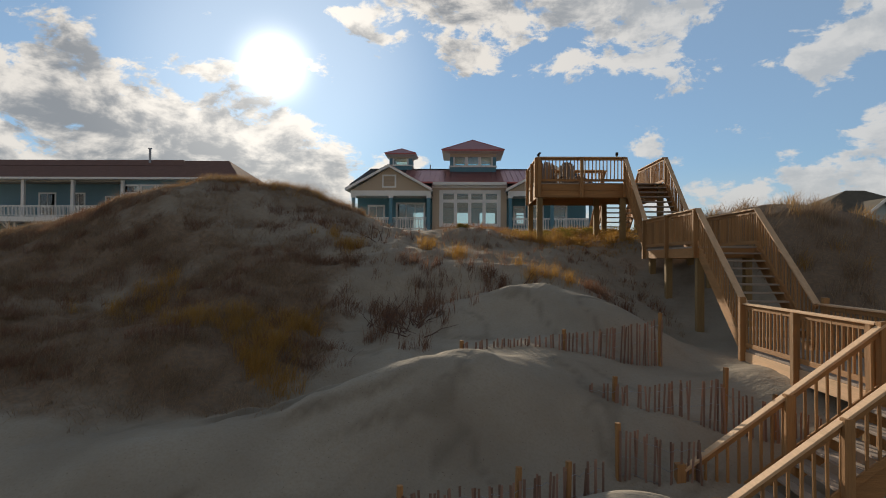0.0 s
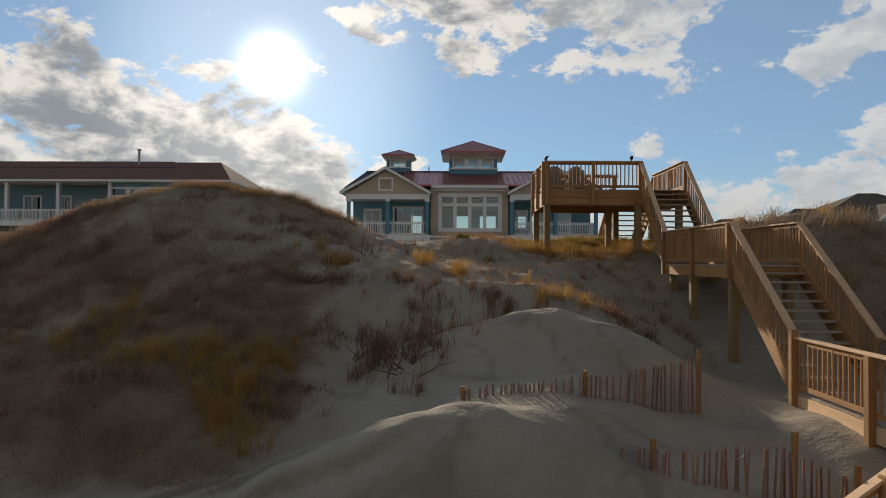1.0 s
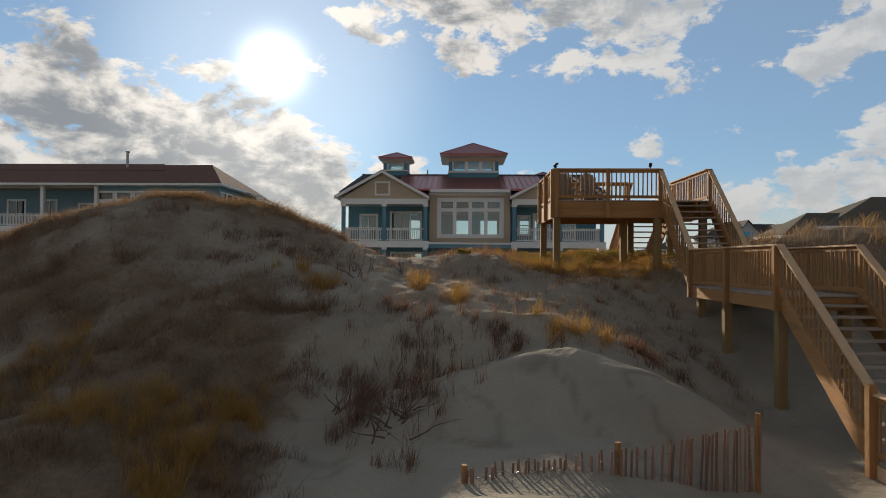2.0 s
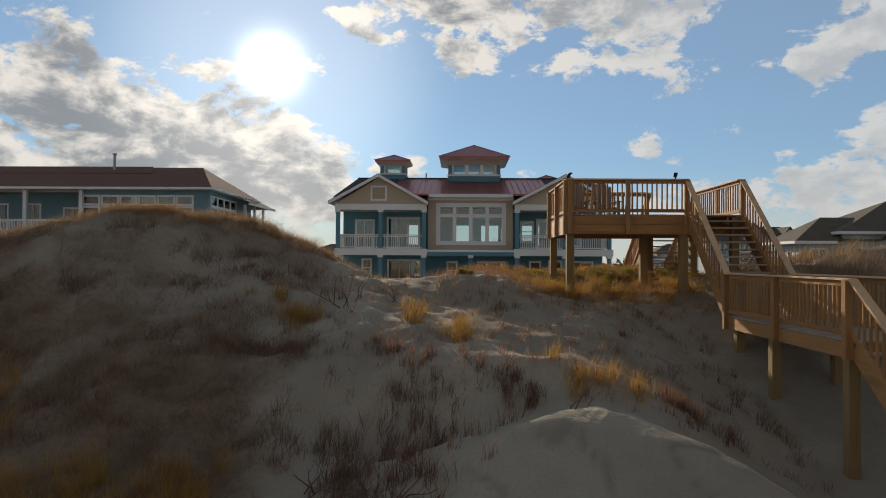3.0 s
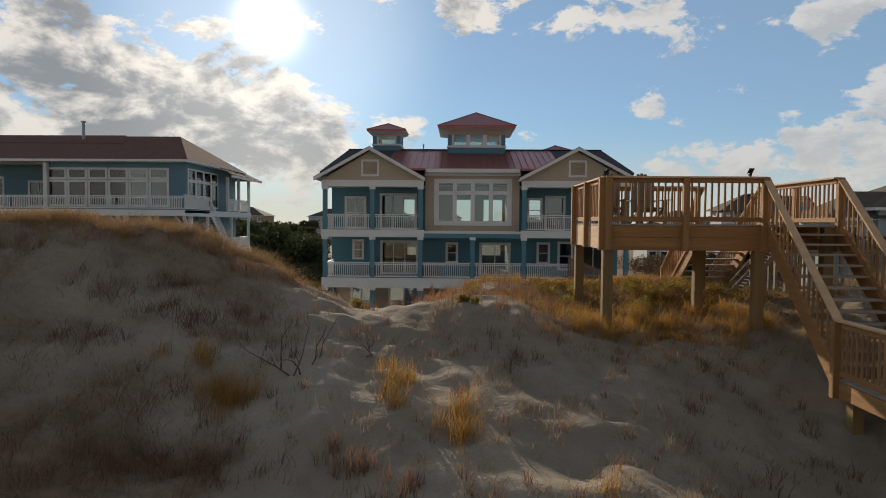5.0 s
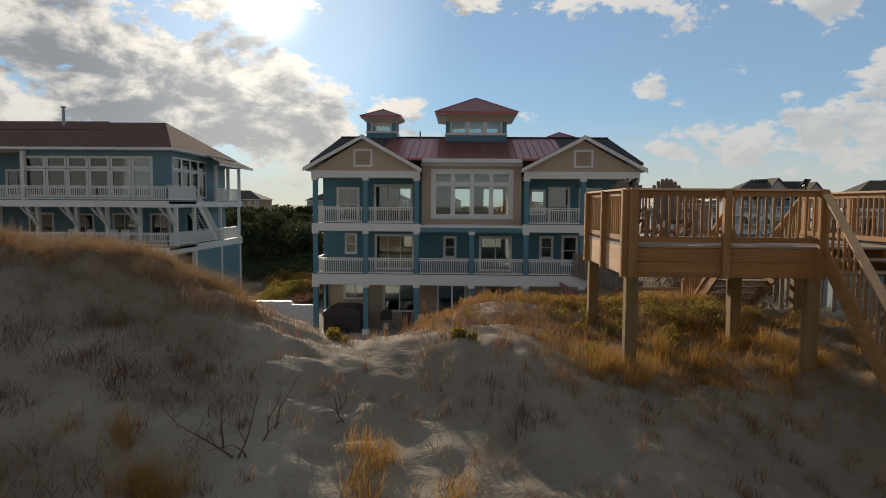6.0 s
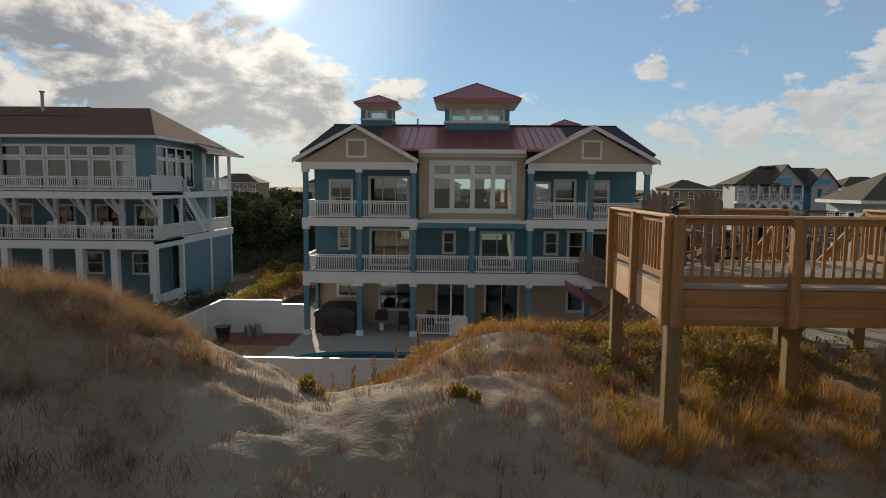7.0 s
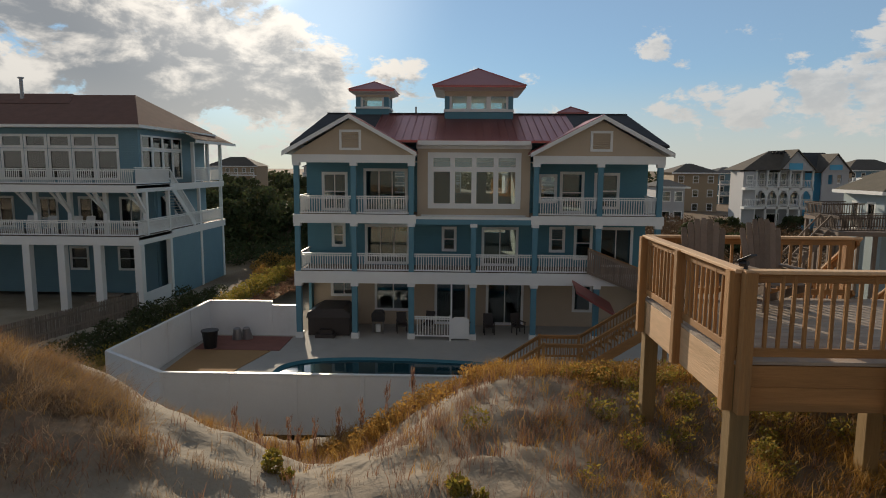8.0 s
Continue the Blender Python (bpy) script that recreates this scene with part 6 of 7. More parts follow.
def side_house():
    """A pale blue-grey house with a low wing and a higher hip-roofed wing."""
    h = thing("hip_roof_house", "pale blue-grey house with white eaves and brown-grey hip roofs", "house", (33, 13, 1))
    low = [(27.9, 29.2, 5.2, 6.9)]
    part("wall", wall_y(26.9, 30.4, -0.5, 7.45, 10.6, 0.2, low), SIDE_BLUE, h)
    window(h, *low[0], 10.6, cols=2)
    part("wall", wall_x(10.8, 15.0, -0.5, 7.45, 27.1, 0.2, [(11.6, 12.4, 4.9, 6.7), (13.4, 14.1, 4.7, 6.7)]), SIDE_BLUE, h)
    for a, b in ((11.6, 12.4), (13.4, 14.1)):
        w = part("window", wall_x(a - 0.07, b + 0.07, 4.7, 6.75, 26.94, 0.045, [(a + 0.06, b - 0.06, 4.85, 6.6)]), WHITE, h)
        part("pane", Geo().box(27.0, 27.01, a, b, 4.8, 6.7), GLASS, w).visible_shadow = False
    part("wall", Geo().box(26.9, 44, 15.0, 15.2, -0.5, 7.45), SIDE_BLUE, h)
    up = [(31.2, 31.9, 5.2, 7.0), (33.4, 35.2, 5.2, 7.2), (37.5, 39.4, 5.2, 7.2)]
    part("wall", wall_y(30.4, 44, -0.5, 8.2, 10.3, 0.2, up), SIDE_BLUE, h)
    for o in up:
        window(h, *o, 10.3, cols=1 if o[1] - o[0] < 1 else 2)
    part("wall", Geo().box(30.4, 30.6, 10.5, 18, -0.5, 8.2), SIDE_BLUE, h)
    part("wall", Geo().box(43.8, 44, 10.5, 18, -0.5, 8.2), SIDE_BLUE, h)
    part("wall", Geo().box(30.6, 43.8, 17.8, 18, -0.5, 8.2), SIDE_BLUE, h)
    part("hip_roof", Geo().add([(26.3, 10.0, 7.5), (33.5, 10.0, 7.5), (33.5, 15.6, 7.5), (26.3, 15.6, 7.5), (29.9, 12.8, 9.65), (33.5, 12.8, 9.65)],
                               [(0, 1, 5, 4), (1, 2, 5), (2, 3, 4, 5), (3, 0, 4), (3, 2, 1, 0)]), OLIVE_SHINGLE, h, "brown-grey shingle hip roof")
    part("hip_roof", Geo().add([(29.8, 9.8, 8.3), (44.6, 9.8, 8.3), (44.6, 18.6, 8.3), (29.8, 18.6, 8.3), (36.5, 14.2, 11.25), (38.3, 14.2, 11.25)],
                               [(0, 1, 5, 4), (1, 2, 5), (2, 3, 4, 5), (3, 0, 4), (3, 2, 1, 0)]), OLIVE_SHINGLE, h)
    part("fascia", Geo().box(26.3, 29.75, 9.94, 10.0, 7.28, 7.52).box(26.24, 26.3, 9.94, 15.6, 7.28, 7.52), WHITE, h)
    part("fascia", Geo().box(29.8, 44.6, 9.74, 9.8, 8.08, 8.32).box(29.74, 29.8, 9.74, 18.6, 8.08, 8.32), WHITE, h)
    part("soffit", Geo().box(26.3, 30.3, 10.0, 15.6, 7.40, 7.44), WHITE, h)
    part("gable_wall", Geo().prism([(34.0, 8.0, 7.9), (38.0, 8.0, 7.9), (36.0, 8.0, 9.6)], (0, 2.3, 0)), SIDE_BLUE, h)
    for a, b in (((33.5, 7.75), (36.0, 9.85)), ((36.0, 9.85), (38.5, 7.75))):
        part("gable_roof", Geo().prism([(a[0], 7.6, a[1]), (b[0], 7.6, b[1]), (b[0], 7.6, b[1] - 0.16), (a[0], 7.6, a[1] - 0.16)], (0, 5, 0)), OLIVE_SHINGLE, h)
        part("rake_board", Geo().prism([(a[0], 7.55, a[1]), (b[0], 7.55, b[1]), (b[0], 7.55, b[1] - 0.3), (a[0], 7.55, a[1] - 0.3)], (0, 0.05, 0)), WHITE, h)
    for x in (34.2, 37.8):
        part("porch_column", Geo().box(x - 0.12, x + 0.12, 8.05, 8.3, -0.5, 7.9), WHITE, h)


SKY_BLUE = material("bright_blue_siding", (0.10, 0.42, 0.66), 0.6, vary=0.08)
SIDE_BLUE = material("pale_blue_grey_siding", (0.36, 0.45, 0.48), 0.7, vary=0.07, bump=0.4, ribs=(2, 0.15, 1.0))
OLIVE_SHINGLE = material("brown_grey_shingles", (0.115, 0.10, 0.075), 0.9, vary=0.3, grain=1.5, fine=12.0, bump=0.4, ribs=(2, 0.12, 1.0))
white_house()
side_house()
# dark raised decks beside that house
DARK_WOOD = material("dark_stained_wood", (0.10, 0.075, 0.06), 0.8, vary=0.25, grain=4.0, fine=40.0, bump=0.3)
dd = thing("sun_deck", "dark wooden raised sun deck with slatted rails beside the next house", "deck", (27, 9, 0))
for x0, x1, y0, y1, z in ((21.8, 33.5, 6.8, 9.6, 5.15), (23.7, 26.6, 12.2, 14.4, 5.7)):
    part("porch_deck", Geo().box(x0, x1, y0, y1, z - 0.25, z), WOOD_GREY, dd)
    for a, b in (((x0, y0), (x1, y0)), ((x0, y0), (x0, y1)), ((x0, y1), (x1, y1))):
        porch_rail(dd, a, b, z, DARK_WOOD, gap=0.17)
    for i in range(4):
        x = x0 + 0.15 + i * (x1 - x0 - 0.3) / 3
        for y in (y0 + 0.15, y1 - 0.15):
            part("piling", Geo().box(x - 0.1, x + 0.1, y - 0.1, y + 0.1, -0.9, z - 0.25), WOOD_GREY, dd)
for s_ in (0.2, 1.4):
    part("stringer", Geo().beam((21.8, 7.5 + s_, 5.1), (17.6, 7.5 + s_, 0.3), 0.06, 0.3), WOOD_GREY, dd)
    part("handrail", Geo().beam((21.8, 7.5 + s_, 6.1), (17.6, 7.5 + s_, 1.3), 0.06, 0.1), WOOD_GREY, dd)
for i in range(1, 22):
    part("tread", Geo().box(21.8 - 4.2 * i / 22 - 0.13, 21.8 - 4.2 * i / 22 + 0.13, 7.75, 8.85, 5.06 - 4.8 * i / 22, 5.1 - 4.8 * i / 22), WOOD_GREY, dd)


def leaf_mesh(name, centres, radii, count, size, mat, seed, flat=0.8):
    """Many small leaves scattered through the shells of several clumps."""
    rng = np.random.default_rng(seed)
    centres, radii = np.asarray(centres, float), np.asarray(radii, float)
    pick = rng.choice(len(centres), count, p=radii ** 2 / (radii ** 2).sum())
    d = rng.normal(size=(count, 3))
    d /= np.linalg.norm(d, axis=1)[:, None]
    r = radii[pick] * (0.55 + 0.5 * rng.random(count))
    o = centres[pick] + d * r[:, None] * np.array([1, 1, flat])
    a = rng.normal(size=(count, 3))
    a /= np.linalg.norm(a, axis=1)[:, None]
    b = np.cross(a, rng.normal(size=(count, 3)))
    b /= np.linalg.norm(b, axis=1)[:, None]
    s = size * (0.6 + 0.8 * rng.random(count))[:, None]
    v = np.stack([o - a * s, o + b * s * 0.55, o + a * s, o - b * s * 0.55], 1).reshape(-1, 3)
    me = bpy.data.meshes.new(name)
    me.from_pydata(v.tolist(), [], np.arange(count * 4).reshape(-1, 4).tolist())
    me.materials.append(mat)
    return me


def tree(x, y, z, h, spread, seed, label, mat=None, leaves=2600):
    rng = random.Random(seed)
    t = thing("tree", label, "tree", (x, y, z), "trees behind the houses")
    g = Geo().tube((x, y, z - 0.3), (x + 0.2, y, z + h * 0.55), 0.05 * h * 0.5, 0.02 * h * 0.6, 8)
    cs, rs = [], []
    for i in range(9):
        a, k = rng.uniform(0, 6.3), rng.uniform(0.35, 0.95)
        c = (x + math.cos(a) * spread * rng.uniform(0.2, 0.75), y + math.sin(a) * spread * rng.uniform(0.2, 0.75), z + h * k)
        g.tube((x + 0.1, y, z + h * k * 0.5), c, 0.012 * h, 0.004 * h, 5)
        cs.append(c)
        rs.append(spread * rng.uniform(0.28, 0.5))
    part("trunk", g, TWIG, t)
    part("crown", leaf_mesh("crown", cs, rs, leaves, 0.16 + h * 0.012, mat or DARK_LEAF, seed), None, t)


rng = random.Random(5)
for i in range(34):
    y = rng.uniform(32, 90)
    x = -1 - (y + 32) * rng.uniform(0.25, 0.40)
    tree(x, y, -0.3, rng.uniform(4.5, 7.5), rng.uniform(2.2, 3.8), 100 + i, "dark evergreen coastal tree in the gap between houses")
for i in range(9):
    y = rng.uniform(30, 95)
    x = -1 + (y + 32) * rng.uniform(0.33, 0.52)
    tree(x, y, -0.2, rng.uniform(2.0, 3.4), rng.uniform(1.5, 2.6), 160 + i, "low dark evergreen coastal tree among far houses")


def bush_row(name, label, pts, radius, count, size, mat, seed, category="bush"):
    rng = random.Random(seed)
    cs = [(x + rng.uniform(-0.3, 0.3), y + rng.uniform(-0.3, 0.3), z + radius * 0.45) for x, y, z in pts]
    rs = [radius * rng.uniform(0.7, 1.25) for _ in pts]
    return tagged(new(name, leaf_mesh(name, cs, rs, count, size, mat, seed)), label, category, kind="stuff")


bush_row("hedge", "low green hedge along the path beside the yard", [(-16.2 + 0.02 * i, -8 + i * 0.85, 0.1) for i in range(40)], 0.75, 16000, 0.075, GREEN_LEAF, 11)
bush_row("shrubbery", "dark shrubs in front of the picket fence", [(-18.0 + math.sin(i * 2.1) * 1.2, -9 + i * 0.7, 0.2) for i in range(26)], 0.8, 13000, 0.075, DARK_LEAF, 12)
bush_row("hedge", "dark shrubs at the far end of the path", [(-18 + (i % 9) * 1.2, 30 + (i // 9) * 4 + math.sin(i) * 2, 0.2) for i in range(36)], 1.6, 15000, 0.16, DARK_LEAF, 13)
bush_row("thicket", "dark green coastal thicket filling the gap between houses", [(-27 + (i % 14) * 1.25 + math.sin(i * 3.3), 24 + (i // 14) * 3.4 + math.cos(i * 2.7), 0.0) for i in range(140)], 1.5, 42000, 0.13, DARK_LEAF, 16)
bush_row("mulch_scrub", "low rusty scrub beside the hedge", [(-15.0 + math.sin(i * 2.3) * 0.6 + i * 0.05, -1 + i * 0.6, 0.0) for i in range(44)], 0.35, 7000, 0.06, RUST_LEAF, 17)
bush_row("dry_bushes", "rusty dry bushes beside the far path", [(-16.5 + math.sin(i * 1.7) * 1.9, 16 + i * 1.2, 0.1) for i in range(12)], 0.9, 7000, 0.09, GOLD_GRASS, 14)
bush_row("far_woods", "low dark coastal woods on the horizon", [(-260 + i * 5.2, 300 + 40 * math.sin(i * 0.7), -1) for i in range(120)], 6.0, 22000, 1.1, DARK_LEAF, 15, "woods")
bush_row("brown_thicket", "brown leafless thicket between the distant houses", [(24 + (i % 12) * 1.5 + math.sin(i * 2.3), 38 + (i // 12) * 4 + math.cos(i * 1.9) * 1.5, 0.2) for i in range(72)], 1.7, 30000, 0.11, SCRUB, 18)
bush_row("brown_thicket", "brown leafless thicket behind the side deck", [(18 + (i % 10) * 1.3 + math.sin(i * 2.9), 16 + (i // 10) * 3 + math.cos(i * 1.3), 0.2) for i in range(40)], 1.2, 16000, 0.08, SCRUB, 19)
solo("path", Geo().prism([(-15.4, -6, 0.0), (-14.9, -6, 0.0), (-12.4, 30, -0.2), (-14.8, 30, -0.2)], (0, 0, 0.05)), TAN_SAND, "narrow sandy path between the two houses", "path", kind="structure")

# ---- dune plants ----
def blades(name, roots, heights, widths, bend, mat, label, seed, category="grass", spread=0.35):
    """One mesh of many curved, tapering blades; each blade is three strips long."""
    rng = np.random.default_rng(seed)
    n = len(roots)
    az = rng.random(n) * 2 * np.pi
    lean = bend * (0.3 + rng.random(n))
    wind = np.array([0.25, -0.12])
    dx, dy = np.cos(az) * lean + wind[0] * bend, np.sin(az) * lean + wind[1] * bend
    face = rng.random(n) * 2 * np.pi
    sx, sy = np.cos(face) * widths / 2, np.sin(face) * widths / 2
    rows = []
    for k, w in ((0.0, 1.0), (0.4, 0.85), (0.75, 0.55)):
        cx = roots[:, 0] + dx * heights * k ** 1.7
        cy = roots[:, 1] + dy * heights * k ** 1.7
        cz = roots[:, 2] + heights * (k - 0.22 * lean * k * k)
        rows += [np.stack([cx - sx * w, cy - sy * w, cz], 1), np.stack([cx + sx * w, cy + sy * w, cz], 1)]
    rows.append(np.stack([roots[:, 0] + dx * heights, roots[:, 1] + dy * heights, roots[:, 2] + heights * (1 - 0.22 * lean)], 1))
    v = np.stack(rows, 1).reshape(-1, 3)
    k = np.arange(n) * 7
    quads = np.concatenate([np.stack([k, k + 1, k + 3, k + 2], 1), np.stack([k + 2, k + 3, k + 5, k + 4], 1)])
    tips = np.stack([k + 4, k + 5, k + 6], 1)
    me = bpy.data.meshes.new(name)
    me.from_pydata(v.tolist(), [], quads.tolist() + tips.tolist())
    me.materials.append(mat)
    return tagged(new(name, me), label, category, kind="stuff")


def clumps(centres, per, radius, rng):
    """Roots round the clump centres, on the ground."""
    c = np.repeat(centres, per, axis=0)
    d = rng.normal(size=(len(c), 2)) * radius
    xy = c + d
    return np.column_stack([xy, height(xy[:, 0], xy[:, 1]) - 0.02])


def scatter(n, x0, x1, y0, y1, chance, rng):
    """Points in a rectangle, kept with a chance that depends on the place."""
    out = np.empty((0, 2))
    while len(out) < n:
        p = np.column_stack([rng.uniform(x0, x1, 4 * n), rng.uniform(y0, y1, 4 * n)])
        out = np.vstack([out, p[rng.random(4 * n) < chance(p[:, 0], p[:, 1])]])
    return out[:n]


def patchy(x, y):
    return np.clip(0.55 + 0.6 * np.sin(1.7 * x + 0.9 * y) * np.sin(1.4 * y - 0.8 * x + 2) + 0.35 * np.sin(4.1 * x - 3.0 * y), 0.03, 1)


R = np.random.default_rng(3)
# brown grass over the tall dune's seaward face
def left_face(x, y):
    return litter_at(x, y) ** 2 * (x < -3.2) * (0.12 + 0.88 * patchy(x, y))


c = scatter(4400, -17, -3.4, -40.0, -23, left_face, R)
r = clumps(c, 22, 0.10, R)
blades("dune_grass", r, R.uniform(0.07, 0.25, len(r)), R.uniform(0.004, 0.009, len(r)), 1.15, BROWN_GRASS, "dry brown dune grass covering the tall dune", 21)
c = scatter(210, -19, -3.4, -40.0, -23, left_face, R)
r = clumps(c, 9, 0.10, R)
blades("dune_grass", r, R.uniform(0.3, 0.65, len(r)), R.uniform(0.004, 0.007, len(r)), 0.3, BROWN_GRASS, "tall thin brown grass stalks on the tall dune", 22)
# dark russet mats in loose clusters over the same face
M = np.random.default_rng(11)
mats_at = scatter(110, -15, -3.0, -38.0, -23.6, lambda x, y: 0.15 + 0.85 * litter_at(x, y), M)
c = np.repeat(mats_at, 12, axis=0)
c = c + M.normal(size=c.shape) * np.array([0.34, 0.20])
r = clumps(c, 20, 0.09, M)
blades("russet_grass", r, M.uniform(0.10, 0.34, len(r)), M.uniform(0.005, 0.010, len(r)), 0.7, RUST_LEAF, "dark russet grass mats in clusters on the dune", 61)
tufts_at = np.array([(-2.7, -31.1), (-2.4, -31.3), (-1.9, -31.6), (-2.1, -32.2), (-1.7, -32.5), (-1.8, -32.8), (-1.4, -32.9), (-0.4, -32.3), (-0.2, -32.4), (0.0, -32.7), (2.4, -32.1), (2.6, -32.1),
                     (2.7, -32.3), (-3.1, -33.1), (-2.3, -32.9), (-2.8, -34.3), (-2.6, -34.1), (-3.0, -34.9), (-1.9, -36.4), (3.1, -32.6)])
c = np.repeat(tufts_at, 7, axis=0)
c = c + M.normal(size=c.shape) * 0.13
r = clumps(c, 18, 0.05, M)
blades("russet_grass", r, M.uniform(0.12, 0.40, len(r)), M.uniform(0.005, 0.010, len(r)), 0.4, RUST_LEAF, "dark russet seed tufts on bare sand", 62)
# golden tussocks: x, y, spread, number
GOLD_FACE = ((-4.8, -37.0, 0.4, 20), (-4.9, -36.0, 0.55, 26), (-4.7, -34.7, 0.5, 22), (-6.0, -34.9, 0.6, 26), (-6.8, -35.4, 0.6, 20), (-4.4, -37.5, 0.3, 9), (-8.5, -33.0, 0.8, 14),
             (-8.9, -34.1, 0.8, 12), (-4.4, -29.9, 0.3, 14), (-5.2, -29.3, 0.25, 5), (-7.6, -24.6, 1.2, 3))
GOLD_SLOPE = ((-2.2, -28.9, 0.35, 7), (-2.2, -29.8, 0.2, 4), (-1.3, -30.4, 0.3, 7), (-1.0, -29.8, 0.25, 4), (0.6, -31.7, 0.12, 2), (0.9, -32.2, 0.12, 3), (1.25, -32.4, 0.15, 3), (1.5, -31.9, 0.12, 2),
              (1.75, -32.4, 0.2, 4), (0.7, -32.5, 0.15, 3), (1.0, -25.5, 0.4, 5), (1.4, -26.1, 0.45, 12), (2.1, -25.7, 0.5, 14), (2.8, -25.1, 0.5, 9), (4.5, -24.3, 0.5, 8), (4.5, -25.3, 0.5, 9))
GOLD = GOLD_FACE + GOLD_SLOPE
parts = []
for x, y, s, n in GOLD:
    parts.append(np.column_stack([R.normal(x, s * 0.65, n), R.normal(y, s * 0.65, n)]))
r = clumps(np.vstack(parts), 46, 0.075, R)
blades("golden_tussocks", r, R.uniform(0.14, 0.50, len(r)), R.uniform(0.004, 0.008, len(r)), 0.5, GOLD_GRASS, "golden dry grass tussocks on the dune", 23)
# curled mats on the tall dune's shoulder
def shoulder(x, y):
    return np.exp(-((y + 24.9 - 0.25 * (x + 6.5)) / 1.1) ** 2) * step(-4.4, -5.0, x + 0.7 * (y + 25.3)) * (0.15 + 0.85 * patchy(x, y))


c = scatter(420, -11.5, -4.2, -27.2, -22.6, shoulder, R)
r = clumps(c, 26, 0.09, R)
blades("curled_grass", r, R.uniform(0.08, 0.42, len(r)), R.uniform(0.004, 0.008, len(r)), 1.3, BROWN_GRASS, "curled brown grass mats on the dune's shoulder", 71)
c = scatter(260, -11.5, -4.2, -27.2, -22.6, shoulder, R)
r = clumps(c, 16, 0.12, R)
blades("curled_grass", r, R.uniform(0.14, 0.40, len(r)), R.uniform(0.004, 0.007, len(r)), 1.2, GOLD_GRASS, "curled golden grass on the dune's shoulder", 72)
# golden fringe along the crest above the yard
def fringe(x, y):
    return np.exp(-((y + 20.6 + 0.05 * x) / 0.8) ** 2)


c = scatter(380, -7, 5.5, -22.5, -18.6, fringe, R)
r = clumps(c, 26, 0.09, R)
blades("crest_grass", r, R.uniform(0.2, 0.5, len(r)), R.uniform(0.006, 0.010, len(r)), 0.6, GOLD_GRASS, "golden grass fringe along the dune crest", 24)
def saddle(x, y):
    return np.exp(-((y + 20.4) / 0.45) ** 2) * (0.25 + 0.75 * patchy(x, y))


c = scatter(150, -6.6, -1.4, -21.4, -19.6, saddle, R)
r = clumps(c, 30, 0.08, R)
blades("saddle_grass", r, R.uniform(0.15, 0.42, len(r)), R.uniform(0.005, 0.010, len(r)), 0.6, GOLD_GRASS, "golden grass tufts behind the dune saddle", 53)


def under_deck(x, y):
    return np.exp(-((x - 3.6) / 2.4) ** 2 - ((y + 24.2) / 2.1) ** 2) * (0.3 + 0.7 * patchy(x, y))


c = scatter(620, 0, 8, -27.5, -20.5, under_deck, R)
r = clumps(c, 24, 0.11, R)
blades("ground_cover", r, R.uniform(0.06, 0.24, len(r)), R.uniform(0.006, 0.012, len(r)), 0.9, GOLD_GRASS, "low golden ground cover under the platform", 51)
c = scatter(300, -7, 6, -22.6, -19.2, fringe, R)
r = clumps(c, 16, 0.08, R)
blades("crest_weeds", r, R.uniform(0.1, 0.45, len(r)), R.uniform(0.005, 0.011, len(r)), 0.5, RUST_LEAF, "rusty weeds along the dune crest", 52)
# right-hand hill
def right_face(x, y):
    return step(6.4, 8.0, x) * patchy(x, y)


c = scatter(1000, 6.4, 24, -36, -19, right_face, R)
r = clumps(c, 22, 0.16, R)
blades("dune_grass", r, R.uniform(0.2, 0.6, len(r)), R.uniform(0.009, 0.015, len(r)), 0.6, BROWN_GRASS, "brown dune grass on the hill past the stairs", 25)
c = scatter(170, 6.4, 24, -31, -20, right_face, R)
r = clumps(c, 26, 0.12, R)
blades("dune_grass", r, R.uniform(0.25, 0.6, len(r)), R.uniform(0.009, 0.015, len(r)), 0.6, GOLD_GRASS, "golden dune grass on the hill past the stairs", 26)
# thin seed stalks on the slope under the crest
def below_crest(x, y):
    return np.exp(-((x + 0.2) / 1.9) ** 2 - ((y + 23.6) / 1.8) ** 2) * (0.3 + 0.7 * patchy(x, y))


c = scatter(260, -4.0, 3.0, -27.0, -21.5, below_crest, R)
r = clumps(c, 9, 0.06, R)
blades("seed_stalks", r, R.uniform(0.14, 0.42, len(r)), R.uniform(0.004, 0.008, len(r)), 0.35, RUST_LEAF, "thin rusty seed stalks under the dune crest", 73)
c = scatter(120, -4.0, 3.0, -27.0, -21.5, below_crest, R)
r = clumps(c, 8, 0.05, R)
blades("seed_stalks", r, R.uniform(0.10, 0.30, len(r)), R.uniform(0.005, 0.010, len(r)), 0.5, GOLD_GRASS, "thin golden seed stalks under the dune crest", 74)
# sparse sprigs on the open sand
def open_sand(x, y):
    return (0.35 + 0.65 * patchy(x, y)) * step(-33.8, -32, y) * (1 - 0.6 * np.exp(-((x + 2.6) / 0.9) ** 2))


c = scatter(620, -5.0, 4.6, -34, -21.5, open_sand, R)
r = clumps(c, 16, 0.07, R)
blades("sand_sprigs", r, R.uniform(0.06, 0.24, len(r)), R.uniform(0.005, 0.010, len(r)), 0.5, BROWN_GRASS, "sparse brown sprigs standing on open sand", 27)
c = scatter(260, -5.0, 4.6, -34, -21.5, open_sand, R)
r = clumps(c, 14, 0.06, R)
blades("sand_sprigs", r, R.uniform(0.08, 0.30, len(r)), R.uniform(0.006, 0.014, len(r)), 0.35, RUST_LEAF, "rusty seed stalks standing on open sand", 28)


def on_ground(pts, lift=0.0):
    return [(x, y, float(height(x, y)) + lift) for x, y in pts]


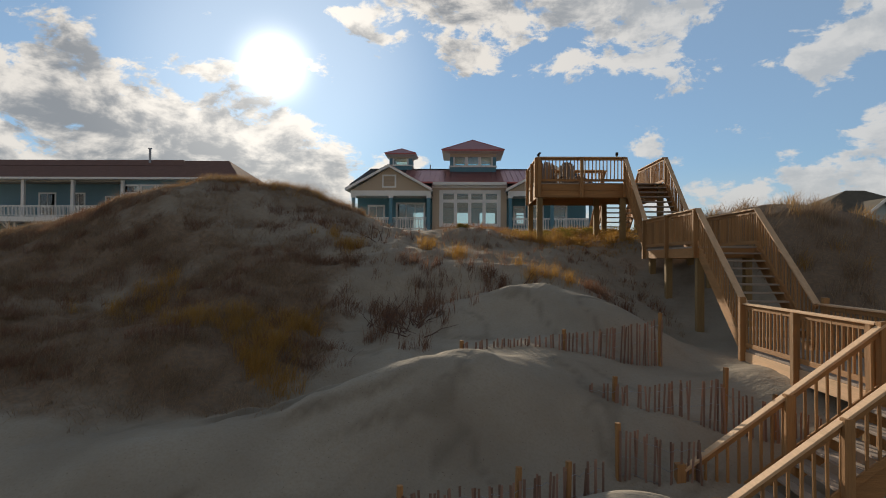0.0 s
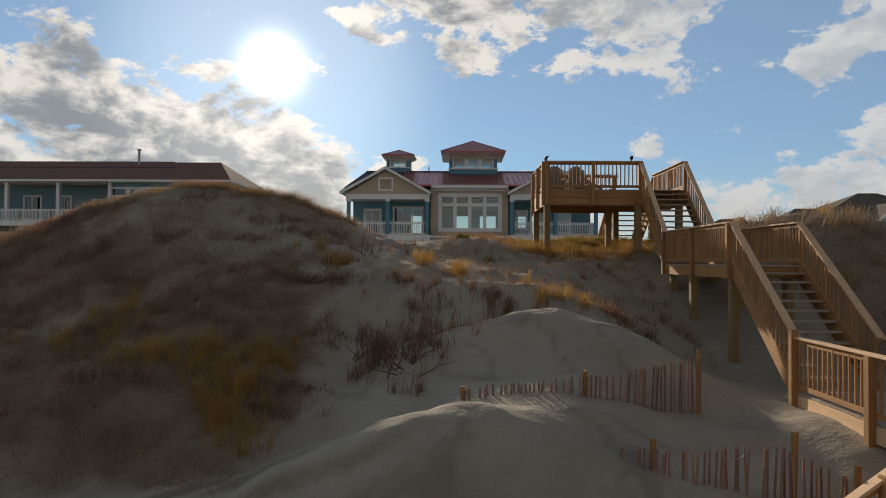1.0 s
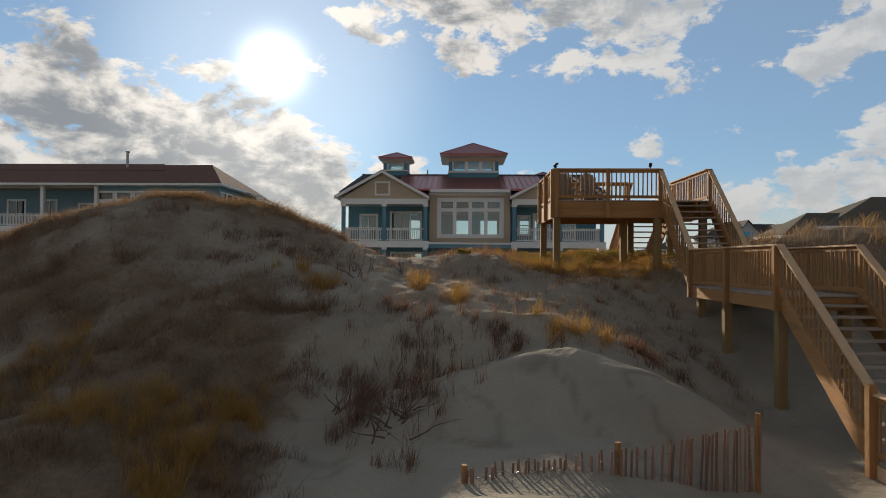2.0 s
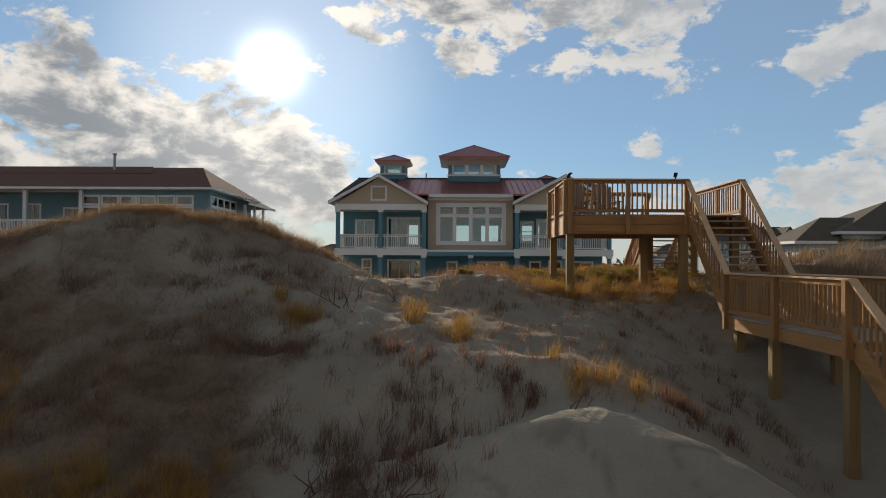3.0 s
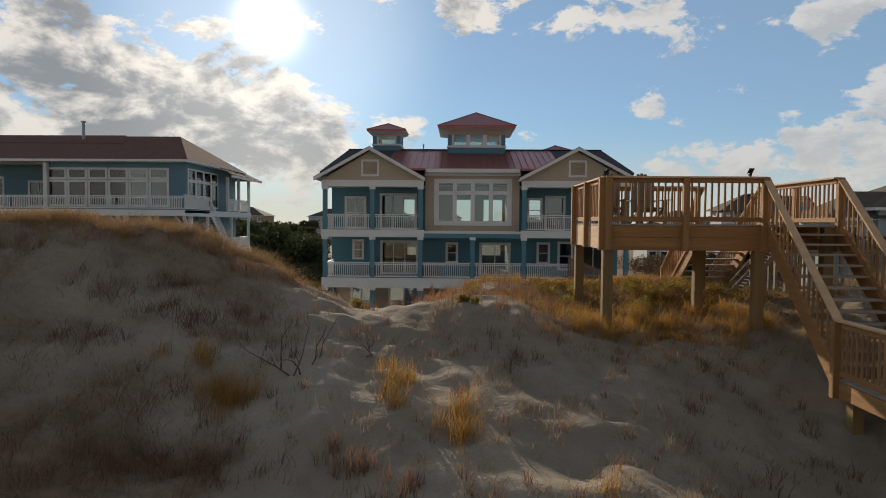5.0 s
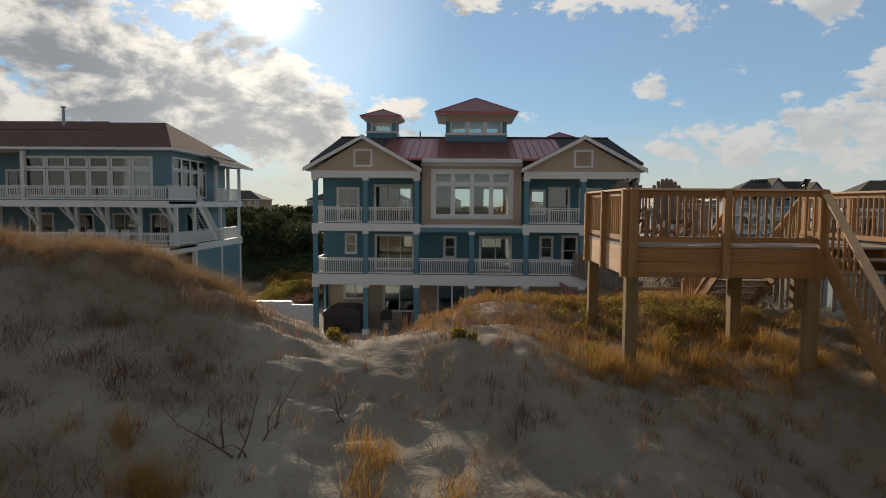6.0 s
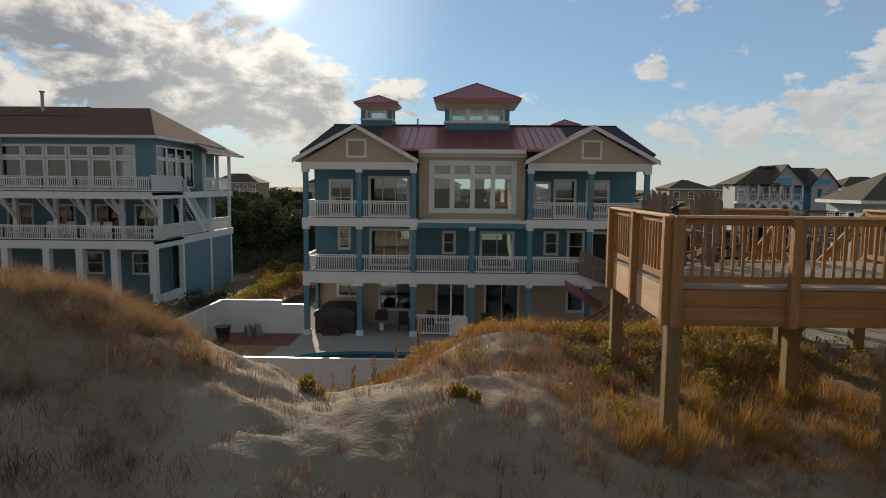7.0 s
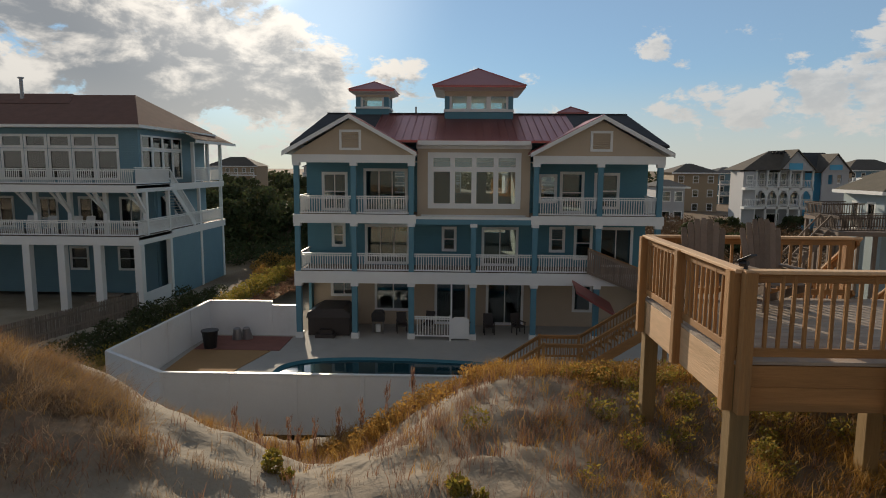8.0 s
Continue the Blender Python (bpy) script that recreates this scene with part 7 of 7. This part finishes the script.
# leafy vines by the platform and along the crest
rng = random.Random(8)
spots = [(rng.gauss(3.3, 1.5), rng.gauss(-22.6, 1.1)) for _ in range(85)] + [(rng.uniform(0.5, 3.5), rng.gauss(-21.0, 0.4)) for _ in range(18)]
bush_row("leafy_vines", "yellow-green leafy vines by the platform posts", on_ground(spots), 0.19, 13000, 0.026, GREEN_LEAF, 31, "vine")
bush_row("leafy_vines", "golden leafy vines along the dune crest", on_ground([(rng.uniform(-3.4, 3.8), rng.gauss(-20.7, 0.4)) for _ in range(170)]), 0.23, 26000, 0.025, GOLD_GRASS, 32, "vine")
for x, y in ((-3.55, -24.6), (-1.15, -25.6)):
    bush_row("small_shrub", "small yellow-green shrub growing on open sand", on_ground([(x, y), (x + 0.08, y + 0.05), (x - 0.09, y)]), 0.12, 420, 0.035, GREEN_LEAF, 33, "shrub")
for x, y in ((-3.0, -20.5), (-3.9, -20.6), (-4.5, -20.3), (-2.5, -20.6), (-5.1, -20.4), (-3.5, -20.3), (-5.6, -20.2), (-2.0, -20.8), (-4.2, -20.7)):
    z = float(height(x, y))
    n = 90
    pts = np.column_stack([np.full(n, x) + R.normal(0, 0.03, n), np.full(n, y) + R.normal(0, 0.03, n), z + R.uniform(0.0, 0.85, n)])
    blades("dock_stalk", pts, R.uniform(0.08, 0.2, n), R.uniform(0.012, 0.022, n), 0.35, RUST_LEAF, "tall rust-red seed stalk behind the crest", int(100 - x * 10), "weed")


def dead_shrub(x, y, size, n, seed, label):
    """Bare forked twigs spreading from one root."""
    rng = random.Random(seed)
    z = float(height(x, y)) - 0.04
    g = Geo()
    for _ in range(n):
        a, e = rng.uniform(0, 6.3), rng.uniform(0.25, 1.2)
        p = Vector((x + rng.gauss(0, size * 0.25), y + rng.gauss(0, size * 0.25), z))
        d = Vector((math.cos(a) * math.cos(e), math.sin(a) * math.cos(e), math.sin(e)))
        rad = 0.010 + 0.006 * size
        for k in range(4):
            q = p + d * size * rng.uniform(0.16, 0.3)
            g.tube(p, q, rad, rad * 0.7, 5)
            if rng.random() < 0.8:
                s = (d + Vector((rng.gauss(0, 0.6), rng.gauss(0, 0.6), rng.gauss(0.1, 0.4)))).normalized()
                g.tube(q, q + s * size * rng.uniform(0.1, 0.25), rad * 0.5, rad * 0.2, 4)
            p, rad = q, rad * 0.7
            d = (d + Vector((rng.gauss(0, 0.25), rng.gauss(0, 0.25), rng.gauss(0, 0.2)))).normalized()
    return solo("dead_shrub", g, TWIG, label, "shrub")


dead_shrub(-3.66, -29.2, 0.95, 6, 1, "forked bare dead twigs standing in the sand")
dead_shrub(-2.35, -35.2, 0.9, 14, 2, "tangled dark dead shrub in the sand hollow")
dead_shrub(-1.9, -34.9, 0.8, 12, 3, "tangled dark dead shrub in the sand hollow")
dead_shrub(-2.9, -34.4, 0.6, 10, 4, "low dark dead shrub on the sand slope")
dead_shrub(-2.7, -28.0, 0.45, 7, 5, "small heap of dead twigs on the sand")
dead_shrub(0.6, -33.3, 0.6, 3, 6, "thin bare twigs on top of the sand mound")
pts = np.vstack([clumps(np.column_stack([R.normal(x, s, n), R.normal(y, s, n)]), 14, 0.07, R) for x, y, s, n in ((-2.4, -34.6, 0.5, 34), (-1.6, -34.7, 0.4, 14), (-2.6, -33.2, 0.5, 16), (-0.9, -32.8, 0.6, 10))])
blades("rusty_scrub", pts, R.uniform(0.15, 0.45, len(pts)), R.uniform(0.006, 0.013, len(pts)), 0.5, RUST_LEAF, "reddish-brown scrub in the hollow behind the mound", 41)
